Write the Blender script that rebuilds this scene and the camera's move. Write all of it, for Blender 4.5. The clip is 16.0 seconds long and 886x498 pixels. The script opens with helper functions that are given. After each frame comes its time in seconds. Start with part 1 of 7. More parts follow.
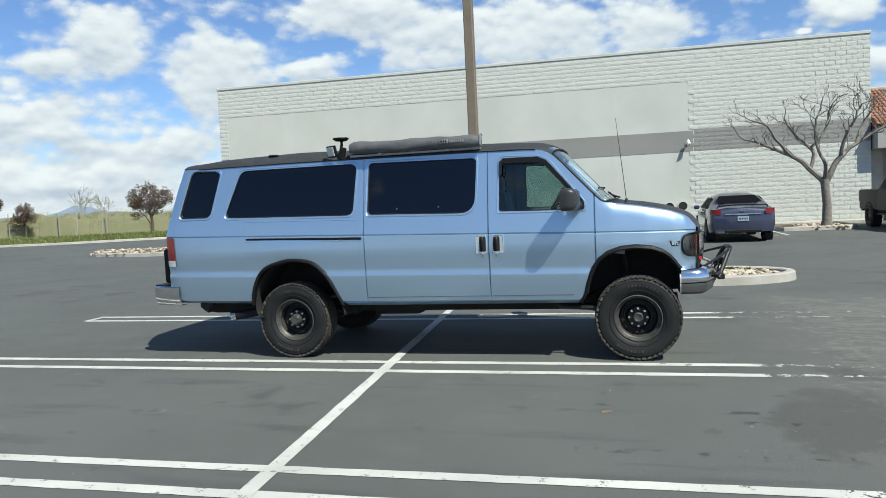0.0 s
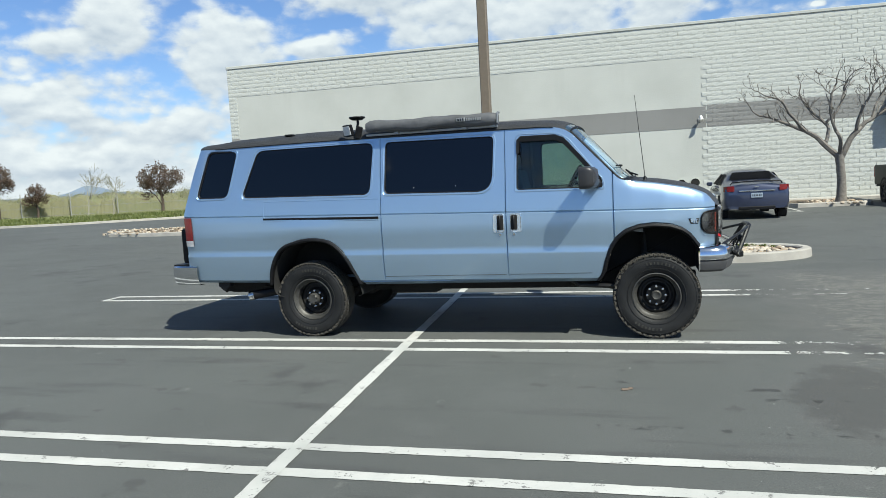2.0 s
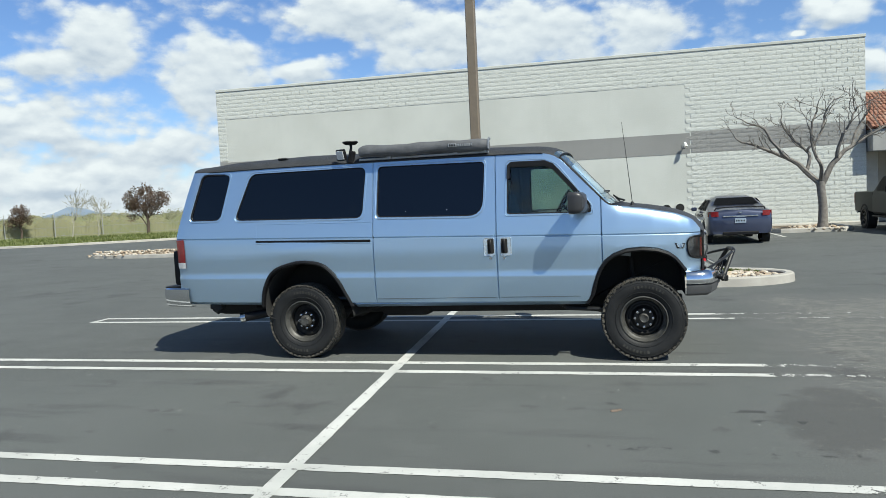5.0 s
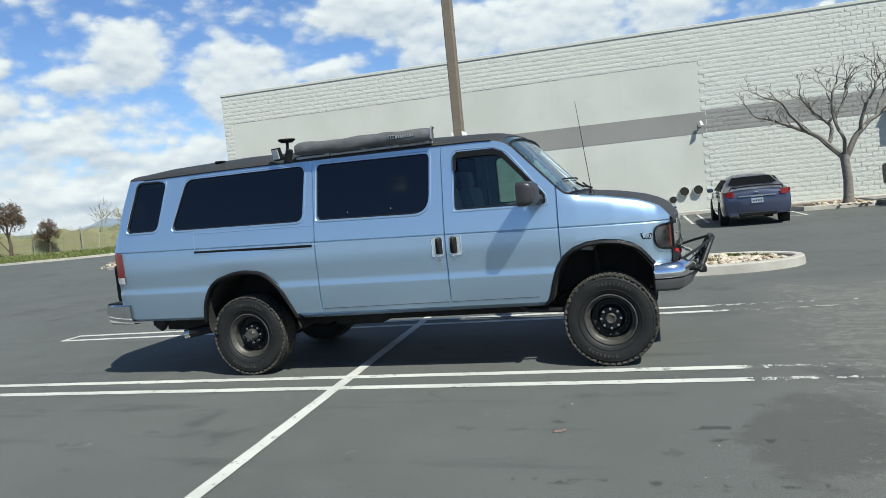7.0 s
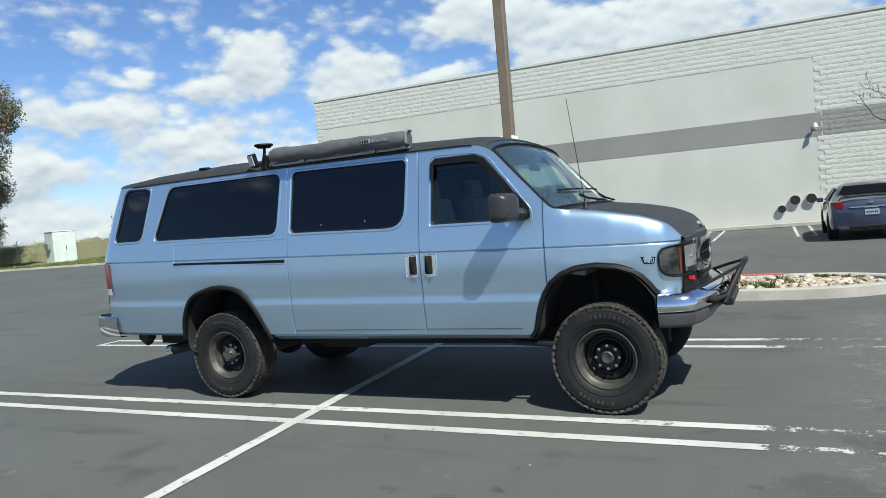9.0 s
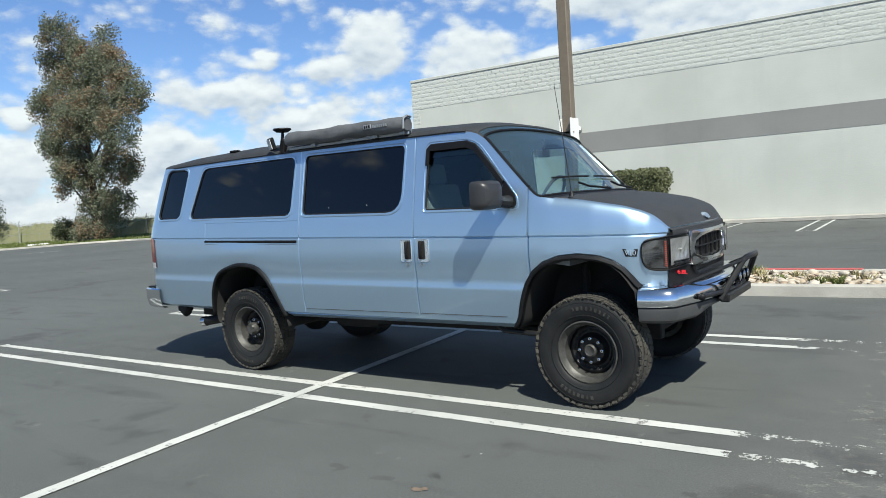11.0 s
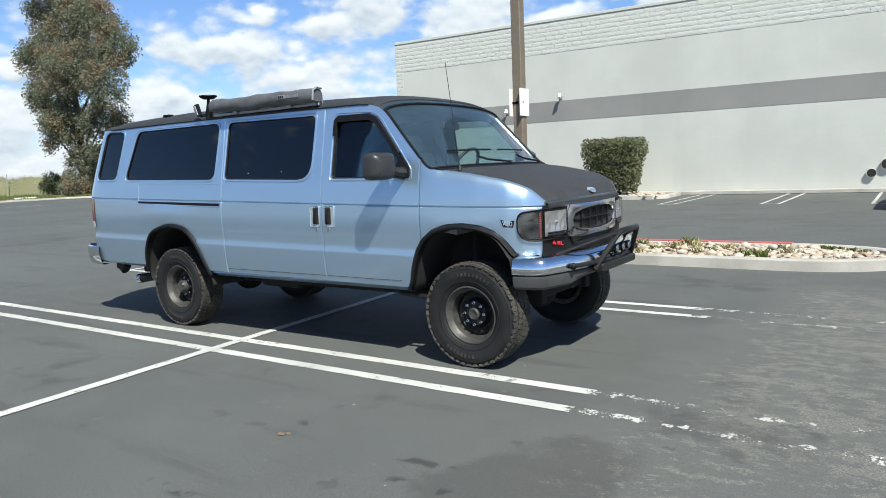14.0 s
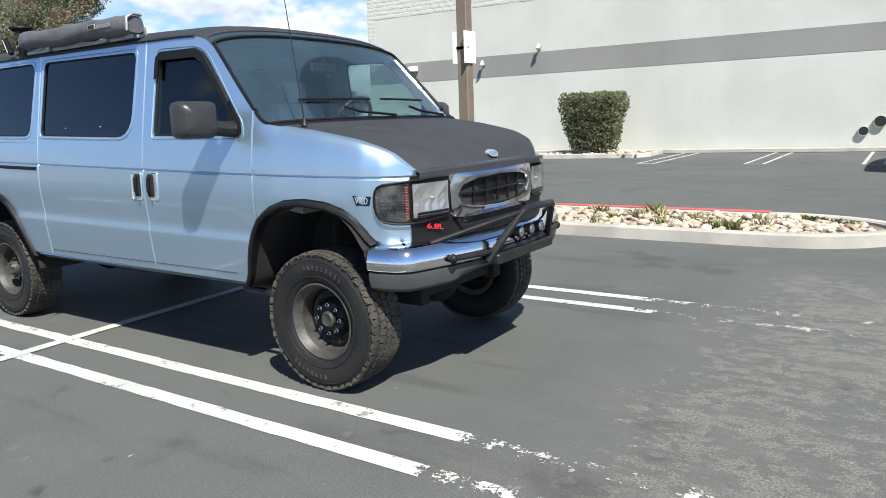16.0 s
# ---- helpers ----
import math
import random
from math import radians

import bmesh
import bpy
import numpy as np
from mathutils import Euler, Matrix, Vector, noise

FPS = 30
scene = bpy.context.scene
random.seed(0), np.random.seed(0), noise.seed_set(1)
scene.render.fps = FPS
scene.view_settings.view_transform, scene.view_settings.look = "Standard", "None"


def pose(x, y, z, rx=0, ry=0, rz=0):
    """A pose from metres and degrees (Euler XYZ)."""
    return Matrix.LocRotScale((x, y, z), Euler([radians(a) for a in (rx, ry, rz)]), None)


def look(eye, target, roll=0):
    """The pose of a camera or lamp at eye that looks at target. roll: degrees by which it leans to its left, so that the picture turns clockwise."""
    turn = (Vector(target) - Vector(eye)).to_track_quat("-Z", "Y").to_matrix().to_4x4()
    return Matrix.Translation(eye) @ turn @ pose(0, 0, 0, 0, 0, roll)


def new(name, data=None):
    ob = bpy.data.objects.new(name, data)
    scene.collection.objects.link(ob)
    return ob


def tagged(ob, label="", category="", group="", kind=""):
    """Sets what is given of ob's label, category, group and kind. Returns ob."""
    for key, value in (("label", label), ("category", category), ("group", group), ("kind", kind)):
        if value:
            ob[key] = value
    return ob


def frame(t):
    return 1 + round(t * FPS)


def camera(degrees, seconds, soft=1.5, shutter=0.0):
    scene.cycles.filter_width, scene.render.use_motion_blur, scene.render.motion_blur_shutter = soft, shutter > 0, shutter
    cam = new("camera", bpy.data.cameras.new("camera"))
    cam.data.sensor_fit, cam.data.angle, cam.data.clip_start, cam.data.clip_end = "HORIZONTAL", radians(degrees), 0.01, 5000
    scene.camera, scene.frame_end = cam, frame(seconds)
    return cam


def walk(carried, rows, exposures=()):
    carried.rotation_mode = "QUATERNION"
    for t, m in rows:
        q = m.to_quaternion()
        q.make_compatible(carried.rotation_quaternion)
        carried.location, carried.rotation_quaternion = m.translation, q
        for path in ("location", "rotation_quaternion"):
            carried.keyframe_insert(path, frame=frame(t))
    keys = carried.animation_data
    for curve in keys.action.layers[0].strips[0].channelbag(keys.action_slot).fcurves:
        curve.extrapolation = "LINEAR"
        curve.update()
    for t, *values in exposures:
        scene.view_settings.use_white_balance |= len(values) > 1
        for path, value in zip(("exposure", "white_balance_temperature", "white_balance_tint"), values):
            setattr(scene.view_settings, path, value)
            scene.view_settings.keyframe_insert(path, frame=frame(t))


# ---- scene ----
cam = camera(64.0, 16.0, soft=0.9)
PATH = [
    (0, (0.692, -0.688, 1.55), (0.183, 1.242, 1.423), -2.75),
    (0.5, (0.698, -0.681, 1.542), (0.183, 1.247, 1.402), -2.40),
    (1, (0.705, -0.669, 1.553), (0.172, 1.253, 1.415), -2.40),
    (1.5, (0.691, -0.67, 1.551), (0.16, 1.251, 1.38), -2.60),
    (2, (0.613, -0.713, 1.561), (0.078, 1.205, 1.374), -3.10),
    (2.5, (0.546, -0.787, 1.569), (0.081, 1.15, 1.388), -3.60),
    (3, (0.507, -0.842, 1.565), (0.064, 1.102, 1.406), -3.00),
    (3.5, (0.486, -0.858, 1.565), (0.032, 1.085, 1.423), -2.00),
    (3.7, (0.484, -0.874, 1.57), (0.033, 1.07, 1.444), -1.80),
    (5.8, (0.821, -0.652, 1.568), (0.303, 1.275, 1.44), -3.20),
    (6, (0.899, -0.577, 1.559), (0.408, 1.357, 1.419), -2.90),
    (6.5, (1.033, -0.276, 1.532), (0.522, 1.653, 1.395), -2.6),
    (7, (1.183, -0.003, 1.542), (0.603, 1.906, 1.407), -5.6),
    (7.5, (1.435, 0.288, 1.525), (0.713, 2.145, 1.353), -3.9),
    (8, (1.571, 0.621, 1.514), (0.769, 2.445, 1.343), -4.0),
    (8.5, (1.702, 0.92, 1.522), (0.897, 2.745, 1.367), -6.0),
    (8.7, (1.8, 1.008, 1.517), (0.975, 2.828, 1.416), -5.6),
    (10.8, (2.648, 1.618, 1.508), (1.524, 3.268, 1.376), -3.1),
    (11, (2.739, 1.56, 1.495), (1.602, 3.2, 1.367), -3.8),
    (11.5, (2.946, 1.367, 1.512), (1.789, 2.99, 1.356), -3.7),
    (12, (3.183, 1.295, 1.502), (1.985, 2.889, 1.347), -3.2),
    (12.5, (3.455, 1.278, 1.506), (2.236, 2.853, 1.322), -2.3),
    (13, (3.525, 1.306, 1.508), (2.313, 2.885, 1.315), -3.0),
    (13.5, (3.543, 1.431, 1.5), (2.361, 3.031, 1.287), -3.7),
    (14, (3.548, 1.706, 1.514), (2.423, 3.343, 1.282), -2.4),
    (14.5, (3.614, 2.019, 1.5), (2.466, 3.642, 1.283), -2.7),
    (15, (3.693, 2.396, 1.504), (2.507, 3.978, 1.199), -0.3),
    (15.5, (3.554, 2.837, 1.5), (2.442, 4.459, 1.137), -1.4),
    (16, (3.465, 3.306, 1.478), (2.366, 4.939, 1.123), -2.1),
]
walk(cam, [(t, look(eye, target, roll)) for t, eye, target, roll in PATH],
     exposures=[(0, 0.57, 6500, 2), (8.5, 0.55, 6500, 2), (11, 0.60, 6500, 3), (12.5, 0.71, 6500, 4), (14.5, 0.72, 6500, 5), (15.2, 0.77, 6560, 6), (16, 0.90, 6600, 7)])

# ---- world, sun ----
SUN_TO = Vector((0.64, -0.49, 1.0)).normalized()
sun_el, sun_az = math.asin(SUN_TO.z), math.atan2(SUN_TO.x, SUN_TO.y)
sun_data = bpy.data.lights.new("sun", "SUN")
sun_data.energy, sun_data.angle, sun_data.color = 5.0, radians(0.53), (1.0, 0.955, 0.88)
sun = new("sun", sun_data)
sun.matrix_world = look(SUN_TO * 60, (0, 0, 0))


def build_world():
    world = bpy.data.worlds.new("sky")
    scene.world = world
    world.use_nodes = True
    nt = world.node_tree
    nt.nodes.clear()
    nd, ln = nt.nodes, nt.links

    def m(op, a, b=None, c=None, clamp=False):
        n = nd.new("ShaderNodeMath")
        n.operation, n.use_clamp = op, clamp
        for i, v in enumerate((a, b, c)):
            if v is None:
                continue
            if isinstance(v, (int, float)):
                n.inputs[i].default_value = v
            else:
                ln.new(v, n.inputs[i])
        return n.outputs[0]

    sky = nd.new("ShaderNodeTexSky")
    sky.sky_type, sky.sun_disc = "NISHITA", False
    sky.sun_elevation, sky.sun_rotation = sun_el, sun_az
    sky.air_density, sky.dust_density, sky.ozone_density = 1.0, 0.25, 1.0
    tc = nd.new("ShaderNodeTexCoord")
    sep = nd.new("ShaderNodeSeparateXYZ")
    ln.new(tc.outputs["Generated"], sep.inputs[0])
    dx, dy, dz = sep.outputs
    az = m("MULTIPLY", m("ARCTAN2", dx, dy), 57.2958)
    el = m("MULTIPLY", m("ARCSINE", dz), 57.2958)
    # two sizes of billow, stretched along the horizon
    comb = nd.new("ShaderNodeCombineXYZ")
    ln.new(m("MULTIPLY", az, 0.10), comb.inputs[0])
    ln.new(m("MULTIPLY", el, 0.17), comb.inputs[1])

    def nz(scale, detail, rough, off=0.0, lift=0.0):
        n = nd.new("ShaderNodeTexNoise")
        n.inputs["Scale"].default_value = scale
        n.inputs["Detail"].default_value = detail
        n.inputs["Roughness"].default_value = rough
        v = nd.new("ShaderNodeVectorMath")
        v.operation = "ADD"
        v.inputs[1].default_value = (off, lift, off * 0.3)
        ln.new(comb.outputs[0], v.inputs[0])
        ln.new(v.outputs[0], n.inputs["Vector"])
        return n.outputs["Fac"]

    fine = nz(2.6, 7.0, 0.60)
    fine_up = nz(2.6, 7.0, 0.60, 0.0, 0.09)
    broad = nz(0.75, 3.0, 0.5, 4.2)

    def puffs(scale, lift=0.0):
        """Rounded heads: bright at each cell's middle, creased between the cells."""
        v = nd.new("ShaderNodeTexVoronoi")
        v.feature = "SMOOTH_F1"
        v.inputs["Scale"].default_value, v.inputs["Smoothness"].default_value = scale, 0.35
        w = nd.new("ShaderNodeVectorMath")
        w.operation = "ADD"
        ln.new(comb.outputs[0], w.inputs[0])
        shift = nd.new("ShaderNodeCombineXYZ")
        ln.new(m("MULTIPLY", fine, 0.22), shift.inputs[0])
        ln.new(m("ADD", m("MULTIPLY", broad, 0.20), lift), shift.inputs[1])
        ln.new(shift.outputs[0], w.inputs[1])
        ln.new(w.outputs[0], v.inputs["Vector"])
        return m("SUBTRACT", 0.5, v.outputs["Distance"])

    # cumulus heads: azimuth, elevation, half width, half height
    heads = [(-39.3, 12.5, 3.6, 2.6), (-42.2, 10.7, 2.6, 1.9), (-31.4, 10.9, 4.6, 3.4), (-23.7, 10.8, 3.4, 1.1), (-20.3, 15.0, 6.5, 2.1), (-14.2, 13.1, 6.8, 2.7),
             (-6.8, 12.8, 7.7, 2.9), (1.5, 12.8, 4.0, 2.7), (-43.2, 6.6, 3.4, 1.9), (-36.4, 5.5, 5.0, 2.1), (-42.3, 3.1, 6.1, 1.6), (15.0, 11.9, 3.0, 1.2), (18.2, 8.2, 2.0, 1.1),
             (12.9, 10.4, 0.7, 0.35), (-48.4, 12.0, 2.7, 1.1), (-51.1, 9.5, 3.8, 1.7), (-45.4, 7.7, 3.6, 1.6), (-65.0, 7.7, 1.5, 0.9), (-65.9, 4.2, 3.6, 2.2), (-55.0, 5.6, 3.4, 1.6),
             (-16.0, 18.5, 12.0, 1.8), (4.0, 17.5, 7.0, 1.6)]

    warp_a, warp_e = nz(1.5, 3.0, 0.55, 7.7), nz(1.5, 3.0, 0.55, 13.1)
    az_w = m("ADD", az, m("MULTIPLY", m("SUBTRACT", warp_a, 0.5), 9.0))
    el_w = m("MULTIPLY", m("SUBTRACT", warp_e, 0.5), 5.5)

    def covered(h):
        best = None
        hw = m("ADD", h, el_w)
        for a, e, ra, re in heads:
            d = m("ADD", m("POWER", m("ABSOLUTE", m("DIVIDE", m("SUBTRACT", az_w, a), ra * 1.16)), 2.0),
                  m("POWER", m("ABSOLUTE", m("DIVIDE", m("SUBTRACT", hw, e), re * 1.14)), 2.0))
            g = m("SUBTRACT", 1.0, m("SQRT", d))
            best = g if best is None else m("SMOOTH_MAX", best, g, 0.25)
        # elsewhere scattered fair-weather cloud, and a hazy bank near the horizon
        haze = m("SUBTRACT", 0.70, m("DIVIDE", h, 6.5))
        far_side = m("MULTIPLY", m("GREATER_THAN", m("ABSOLUTE", m("ADD", az, 22.0)), 55.0), m("MULTIPLY", m("SUBTRACT", broad, 0.62), 3.0))
        far_side = m("SUBTRACT", far_side, m("DIVIDE", m("MAXIMUM", m("SUBTRACT", h, 22.0), 0.0), 14.0))
        return m("MAXIMUM", m("MAXIMUM", best, m("MAXIMUM", haze, far_side)), -1.2)

    def density(h, f, lift):
        lump = m("ADD", m("MULTIPLY", puffs(3.2, lift), 0.50), m("MULTIPLY", puffs(8.0, lift), 0.34))
        return m("ADD", m("ADD", m("MULTIPLY", covered(h), 1.1), m("MULTIPLY", m("SUBTRACT", f, 0.5), 1.6)), lump)

    dens, dens_up = density(el, fine, 0.0), density(m("ADD", el, 0.75), fine_up, 0.09)
    ss = nd.new("ShaderNodeMapRange")
    ss.interpolation_type = "SMOOTHSTEP"
    ss.inputs["From Min"].default_value, ss.inputs["From Max"].default_value = -0.10, 0.56
    # the cover closes towards the horizon
    low = m("SUBTRACT", 0.30, m("MULTIPLY", el, 0.022), clamp=True)
    ln.new(m("ADD", dens, low), ss.inputs["Value"])
    alpha = ss.outputs[0]
    # tops catch the sun, hearts and undersides go grey
    lit = m("ADD", 0.60, m("MULTIPLY", m("SUBTRACT", dens, dens_up), 0.75))
    lit = m("SUBTRACT", lit, m("MULTIPLY", m("SUBTRACT", dens, 0.80, clamp=True), 0.35))
    lit = m("MINIMUM", m("MAXIMUM", lit, 0.12), 1.0)
    ramp = nd.new("ShaderNodeMix")
    ramp.data_type = "RGBA"
    ln.new(lit, ramp.inputs["Factor"])
    ramp.inputs[6].default_value = (4.6, 5.35, 6.6, 1)
    ramp.inputs[7].default_value = (8.6, 8.95, 9.4, 1)
    mix = nd.new("ShaderNodeMix")
    mix.data_type = "RGBA"
    ln.new(alpha, mix.inputs["Factor"])
    tint = nd.new("ShaderNodeMix")
    tint.data_type, tint.blend_type = "RGBA", "MULTIPLY"
    tint.inputs["Factor"].default_value = 1.0
    ln.new(sky.outputs[0], tint.inputs[6])
    high = nd.new("ShaderNodeMapRange")
    high.interpolation_type = "SMOOTHSTEP"
    high.inputs["From Min"].default_value, high.inputs["From Max"].default_value = 20.0, 45.0
    ln.new(el, high.inputs["Value"])
    shade = nd.new("ShaderNodeMix")
    shade.data_type = "RGBA"
    ln.new(high.outputs[0], shade.inputs["Factor"])
    shade.inputs[6].default_value = (0.83, 1.00, 1.37, 1)
    shade.inputs[7].default_value = (1.0, 1.03, 1.06, 1)
    ln.new(shade.outputs[2], tint.inputs[7])
    ln.new(tint.outputs[2], mix.inputs[6])
    ln.new(ramp.outputs[2], mix.inputs[7])
    bg = nd.new("ShaderNodeBackground")
    bg.inputs["Strength"].default_value = 0.070
    out = nd.new("ShaderNodeOutputWorld")
    ln.new(mix.outputs[2], bg.inputs["Color"])
    ln.new(bg.outputs[0], out.inputs["Surface"])


build_world()


# ---- materials ----
class Nodes:
    """A small builder of node materials."""

    def __init__(self, name):
        self.mat = bpy.data.materials.new(name)
        self.mat.use_nodes = True
        self.nt = self.mat.node_tree
        self.nt.nodes.clear()
        self.out = self.add("ShaderNodeOutputMaterial")
        self.co = self.add("ShaderNodeTexCoord").outputs["Object"]

    def add(self, kind):
        return self.nt.nodes.new(kind)

    def link(self, a, b):
        self.nt.links.new(a, b)

    def put(self, socket, v):
        if isinstance(v, (int, float)):
            socket.default_value = v
        elif isinstance(v, tuple):
            socket.default_value = (*v, 1.0)[:4] if len(v) == 3 and socket.type == "RGBA" else v
        else:
            self.link(v, socket)

    def math(self, op, a, b=None, clamp=False):
        n = self.add("ShaderNodeMath")
        n.operation, n.use_clamp = op, clamp
        self.put(n.inputs[0], a)
        if b is not None:
            self.put(n.inputs[1], b)
        return n.outputs[0]

    def noise(self, scale, detail=4.0, rough=0.55, stretch=None, world=False):
        n = self.add("ShaderNodeTexNoise")
        n.inputs["Scale"].default_value, n.inputs["Detail"].default_value, n.inputs["Roughness"].default_value = scale, detail, rough
        src = self.add("ShaderNodeNewGeometry").outputs["Position"] if world else self.co
        if stretch:
            mp = self.add("ShaderNodeMapping")
            mp.inputs["Scale"].default_value = stretch
            self.link(src, mp.inputs["Vector"])
            src = mp.outputs[0]
        self.link(src, n.inputs["Vector"])
        return n.outputs["Fac"]

    def range(self, v, a, b, lo=0.0, hi=1.0):
        n = self.add("ShaderNodeMapRange")
        n.interpolation_type = "SMOOTHSTEP"
        self.put(n.inputs["Value"], v)
        for k, x in (("From Min", a), ("From Max", b), ("To Min", lo), ("To Max", hi)):
            n.inputs[k].default_value = x
        return n.outputs[0]

    def mix(self, fac, a, b):
        n = self.add("ShaderNodeMix")
        n.data_type = "RGBA"
        self.put(n.inputs["Factor"], fac)
        self.put(n.inputs[6], a)
        self.put(n.inputs[7], b)
        return n.outputs[2]

    def bump(self, height, strength=0.3, distance=0.01):
        n = self.add("ShaderNodeBump")
        n.inputs["Strength"].default_value, n.inputs["Distance"].default_value = strength, distance
        self.link(height, n.inputs["Height"])
        return n.outputs[0]

    def bsdf(self, base, rough=0.5, metal=0.0, normal=None, coat=0.0, spec=0.5, **more):
        n = self.add("ShaderNodeBsdfPrincipled")
        self.put(n.inputs["Base Color"], base)
        self.put(n.inputs["Roughness"], rough)
        self.put(n.inputs["Metallic"], metal)
        n.inputs["Coat Weight"].default_value, n.inputs["Coat Roughness"].default_value = coat, 0.04
        n.inputs["Specular IOR Level"].default_value = spec
        if normal is not None:
            self.link(normal, n.inputs["Normal"])
        for k, v in more.items():
            self.put(n.inputs[k.replace("_", " ")], v)
        return n.outputs[0]

    def done(self, shader):
        self.link(shader, self.out.inputs["Surface"])
        return self.mat


def surf(name, a, b, scale=4.0, rough=0.6, metal=0.0, bump=0.0, grain=60.0, coat=0.0, spec=0.5, lo=0.35, hi=0.65):
    """Two close tones in broad clouds, with a fine grain in tone and relief."""
    n = Nodes(name)
    broad, fine = n.noise(scale, 5), n.noise(grain, 3)
    col = n.mix(n.range(n.math("ADD", n.math("MULTIPLY", broad, 0.7), n.math("MULTIPLY", fine, 0.3)), lo, hi), a, b)
    r = n.math("ADD", n.math("MULTIPLY", broad, 0.16), rough - 0.08, clamp=True)
    return n.done(n.bsdf(col, r, metal, n.bump(fine, bump, 0.01) if bump else None, coat, spec))


def piece_surf(name, tones, rough=0.85, bump=0.4, grain=40.0, swing=0.25):
    """Pieces that differ one from the next."""
    n = Nodes(name)
    rnd = n.add("ShaderNodeObjectInfo").outputs["Random"]
    isl = n.add("ShaderNodeNewGeometry").outputs["Random Per Island"]
    pick = n.math("FRACT", n.math("ADD", rnd, isl))
    ramp = n.add("ShaderNodeValToRGB")
    ramp.color_ramp.elements[0].color = (*tones[0], 1)
    ramp.color_ramp.elements[1].color = (*tones[-1], 1)
    for i, t in enumerate(tones[1:-1]):
        ramp.color_ramp.elements.new((i + 1) / (len(tones) - 1)).color = (*t, 1)
    n.link(pick, ramp.inputs[0])
    fine = n.noise(grain, 4)
    dark = n.add("ShaderNodeMix")
    dark.data_type, dark.blend_type = "RGBA", "MULTIPLY"
    dark.inputs["Factor"].default_value = 1.0
    n.link(ramp.outputs[0], dark.inputs[6])
    n.link(n.mix(fine, (1 - swing,) * 3, (1 + 0.8 * swing,) * 3), dark.inputs[7])
    return n.done(n.bsdf(dark.outputs[2], rough, 0.0, n.bump(fine, bump, 0.01)))


def leaf_surf(name, a, b, c):
    n = Nodes(name)
    isl = n.add("ShaderNodeNewGeometry").outputs["Random Per Island"]
    broad = n.noise(0.5, 3)
    col = n.mix(n.range(broad, 0.47, 0.63), n.mix(isl, a, b), n.mix(isl, b, c))
    d = n.bsdf(col, 0.65, 0.0, spec=0.3)
    tr = n.add("ShaderNodeBsdfTranslucent")
    n.link(col, tr.inputs["Color"])
    mx = n.add("ShaderNodeMixShader")
    mx.inputs[0].default_value = 0.4
    n.link(d, mx.inputs[1])
    n.link(tr.outputs[0], mx.inputs[2])
    return n.done(mx.outputs[0])


def glass(name, tint, gloss=1.5, dirt_sheen=0.0):
    n = Nodes(name)
    tr = n.add("ShaderNodeBsdfTransparent")
    tr.inputs["Color"].default_value = (*tint, 1)
    gl = n.add("ShaderNodeBsdfGlossy")
    gl.inputs["Roughness"].default_value = 0.015
    fr = n.add("ShaderNodeFresnel")
    fr.inputs["IOR"].default_value = gloss
    mx = n.add("ShaderNodeMixShader")
    n.link(fr.outputs[0], mx.inputs[0])
    n.link(tr.outputs[0], mx.inputs[1])
    n.link(gl.outputs[0], mx.inputs[2])
    if not dirt_sheen:
        return n.done(mx.outputs[0])
    # dust film, thinner where wiped; its blue colour stands in for reflected sky
    film = n.add("ShaderNodeBsdfDiffuse")
    film.inputs["Color"].default_value = (0.20, 0.345, 0.48, 1)
    m2 = n.add("ShaderNodeMixShader")
    sep = n.add("ShaderNodeSeparateXYZ")
    n.link(n.co, sep.inputs[0])
    wiped = None
    for py in (-0.05, 0.66):
        dy, dz = n.math("SUBTRACT", sep.outputs[1], py), n.math("MULTIPLY", n.math("SUBTRACT", sep.outputs[2], 1.50), 1.25)
        far_ = n.math("SQRT", n.math("ADD", n.math("MULTIPLY", dy, dy), n.math("MULTIPLY", dz, dz)))
        inside = n.range(far_, 0.545, 0.525)
        wiped = inside if wiped is None else n.math("MAXIMUM", wiped, inside)
    film_ = n.math("MULTIPLY", n.range(wiped, 0.0, 1.0, 1.0, 0.42), n.range(n.noise(2.4, 4), 0.3, 0.7, dirt_sheen * 0.7, dirt_sheen))
    n.link(film_, m2.inputs[0])
    n.link(mx.outputs[0], m2.inputs[1])
    n.link(film.outputs[0], m2.inputs[2])
    return n.done(m2.outputs[0])


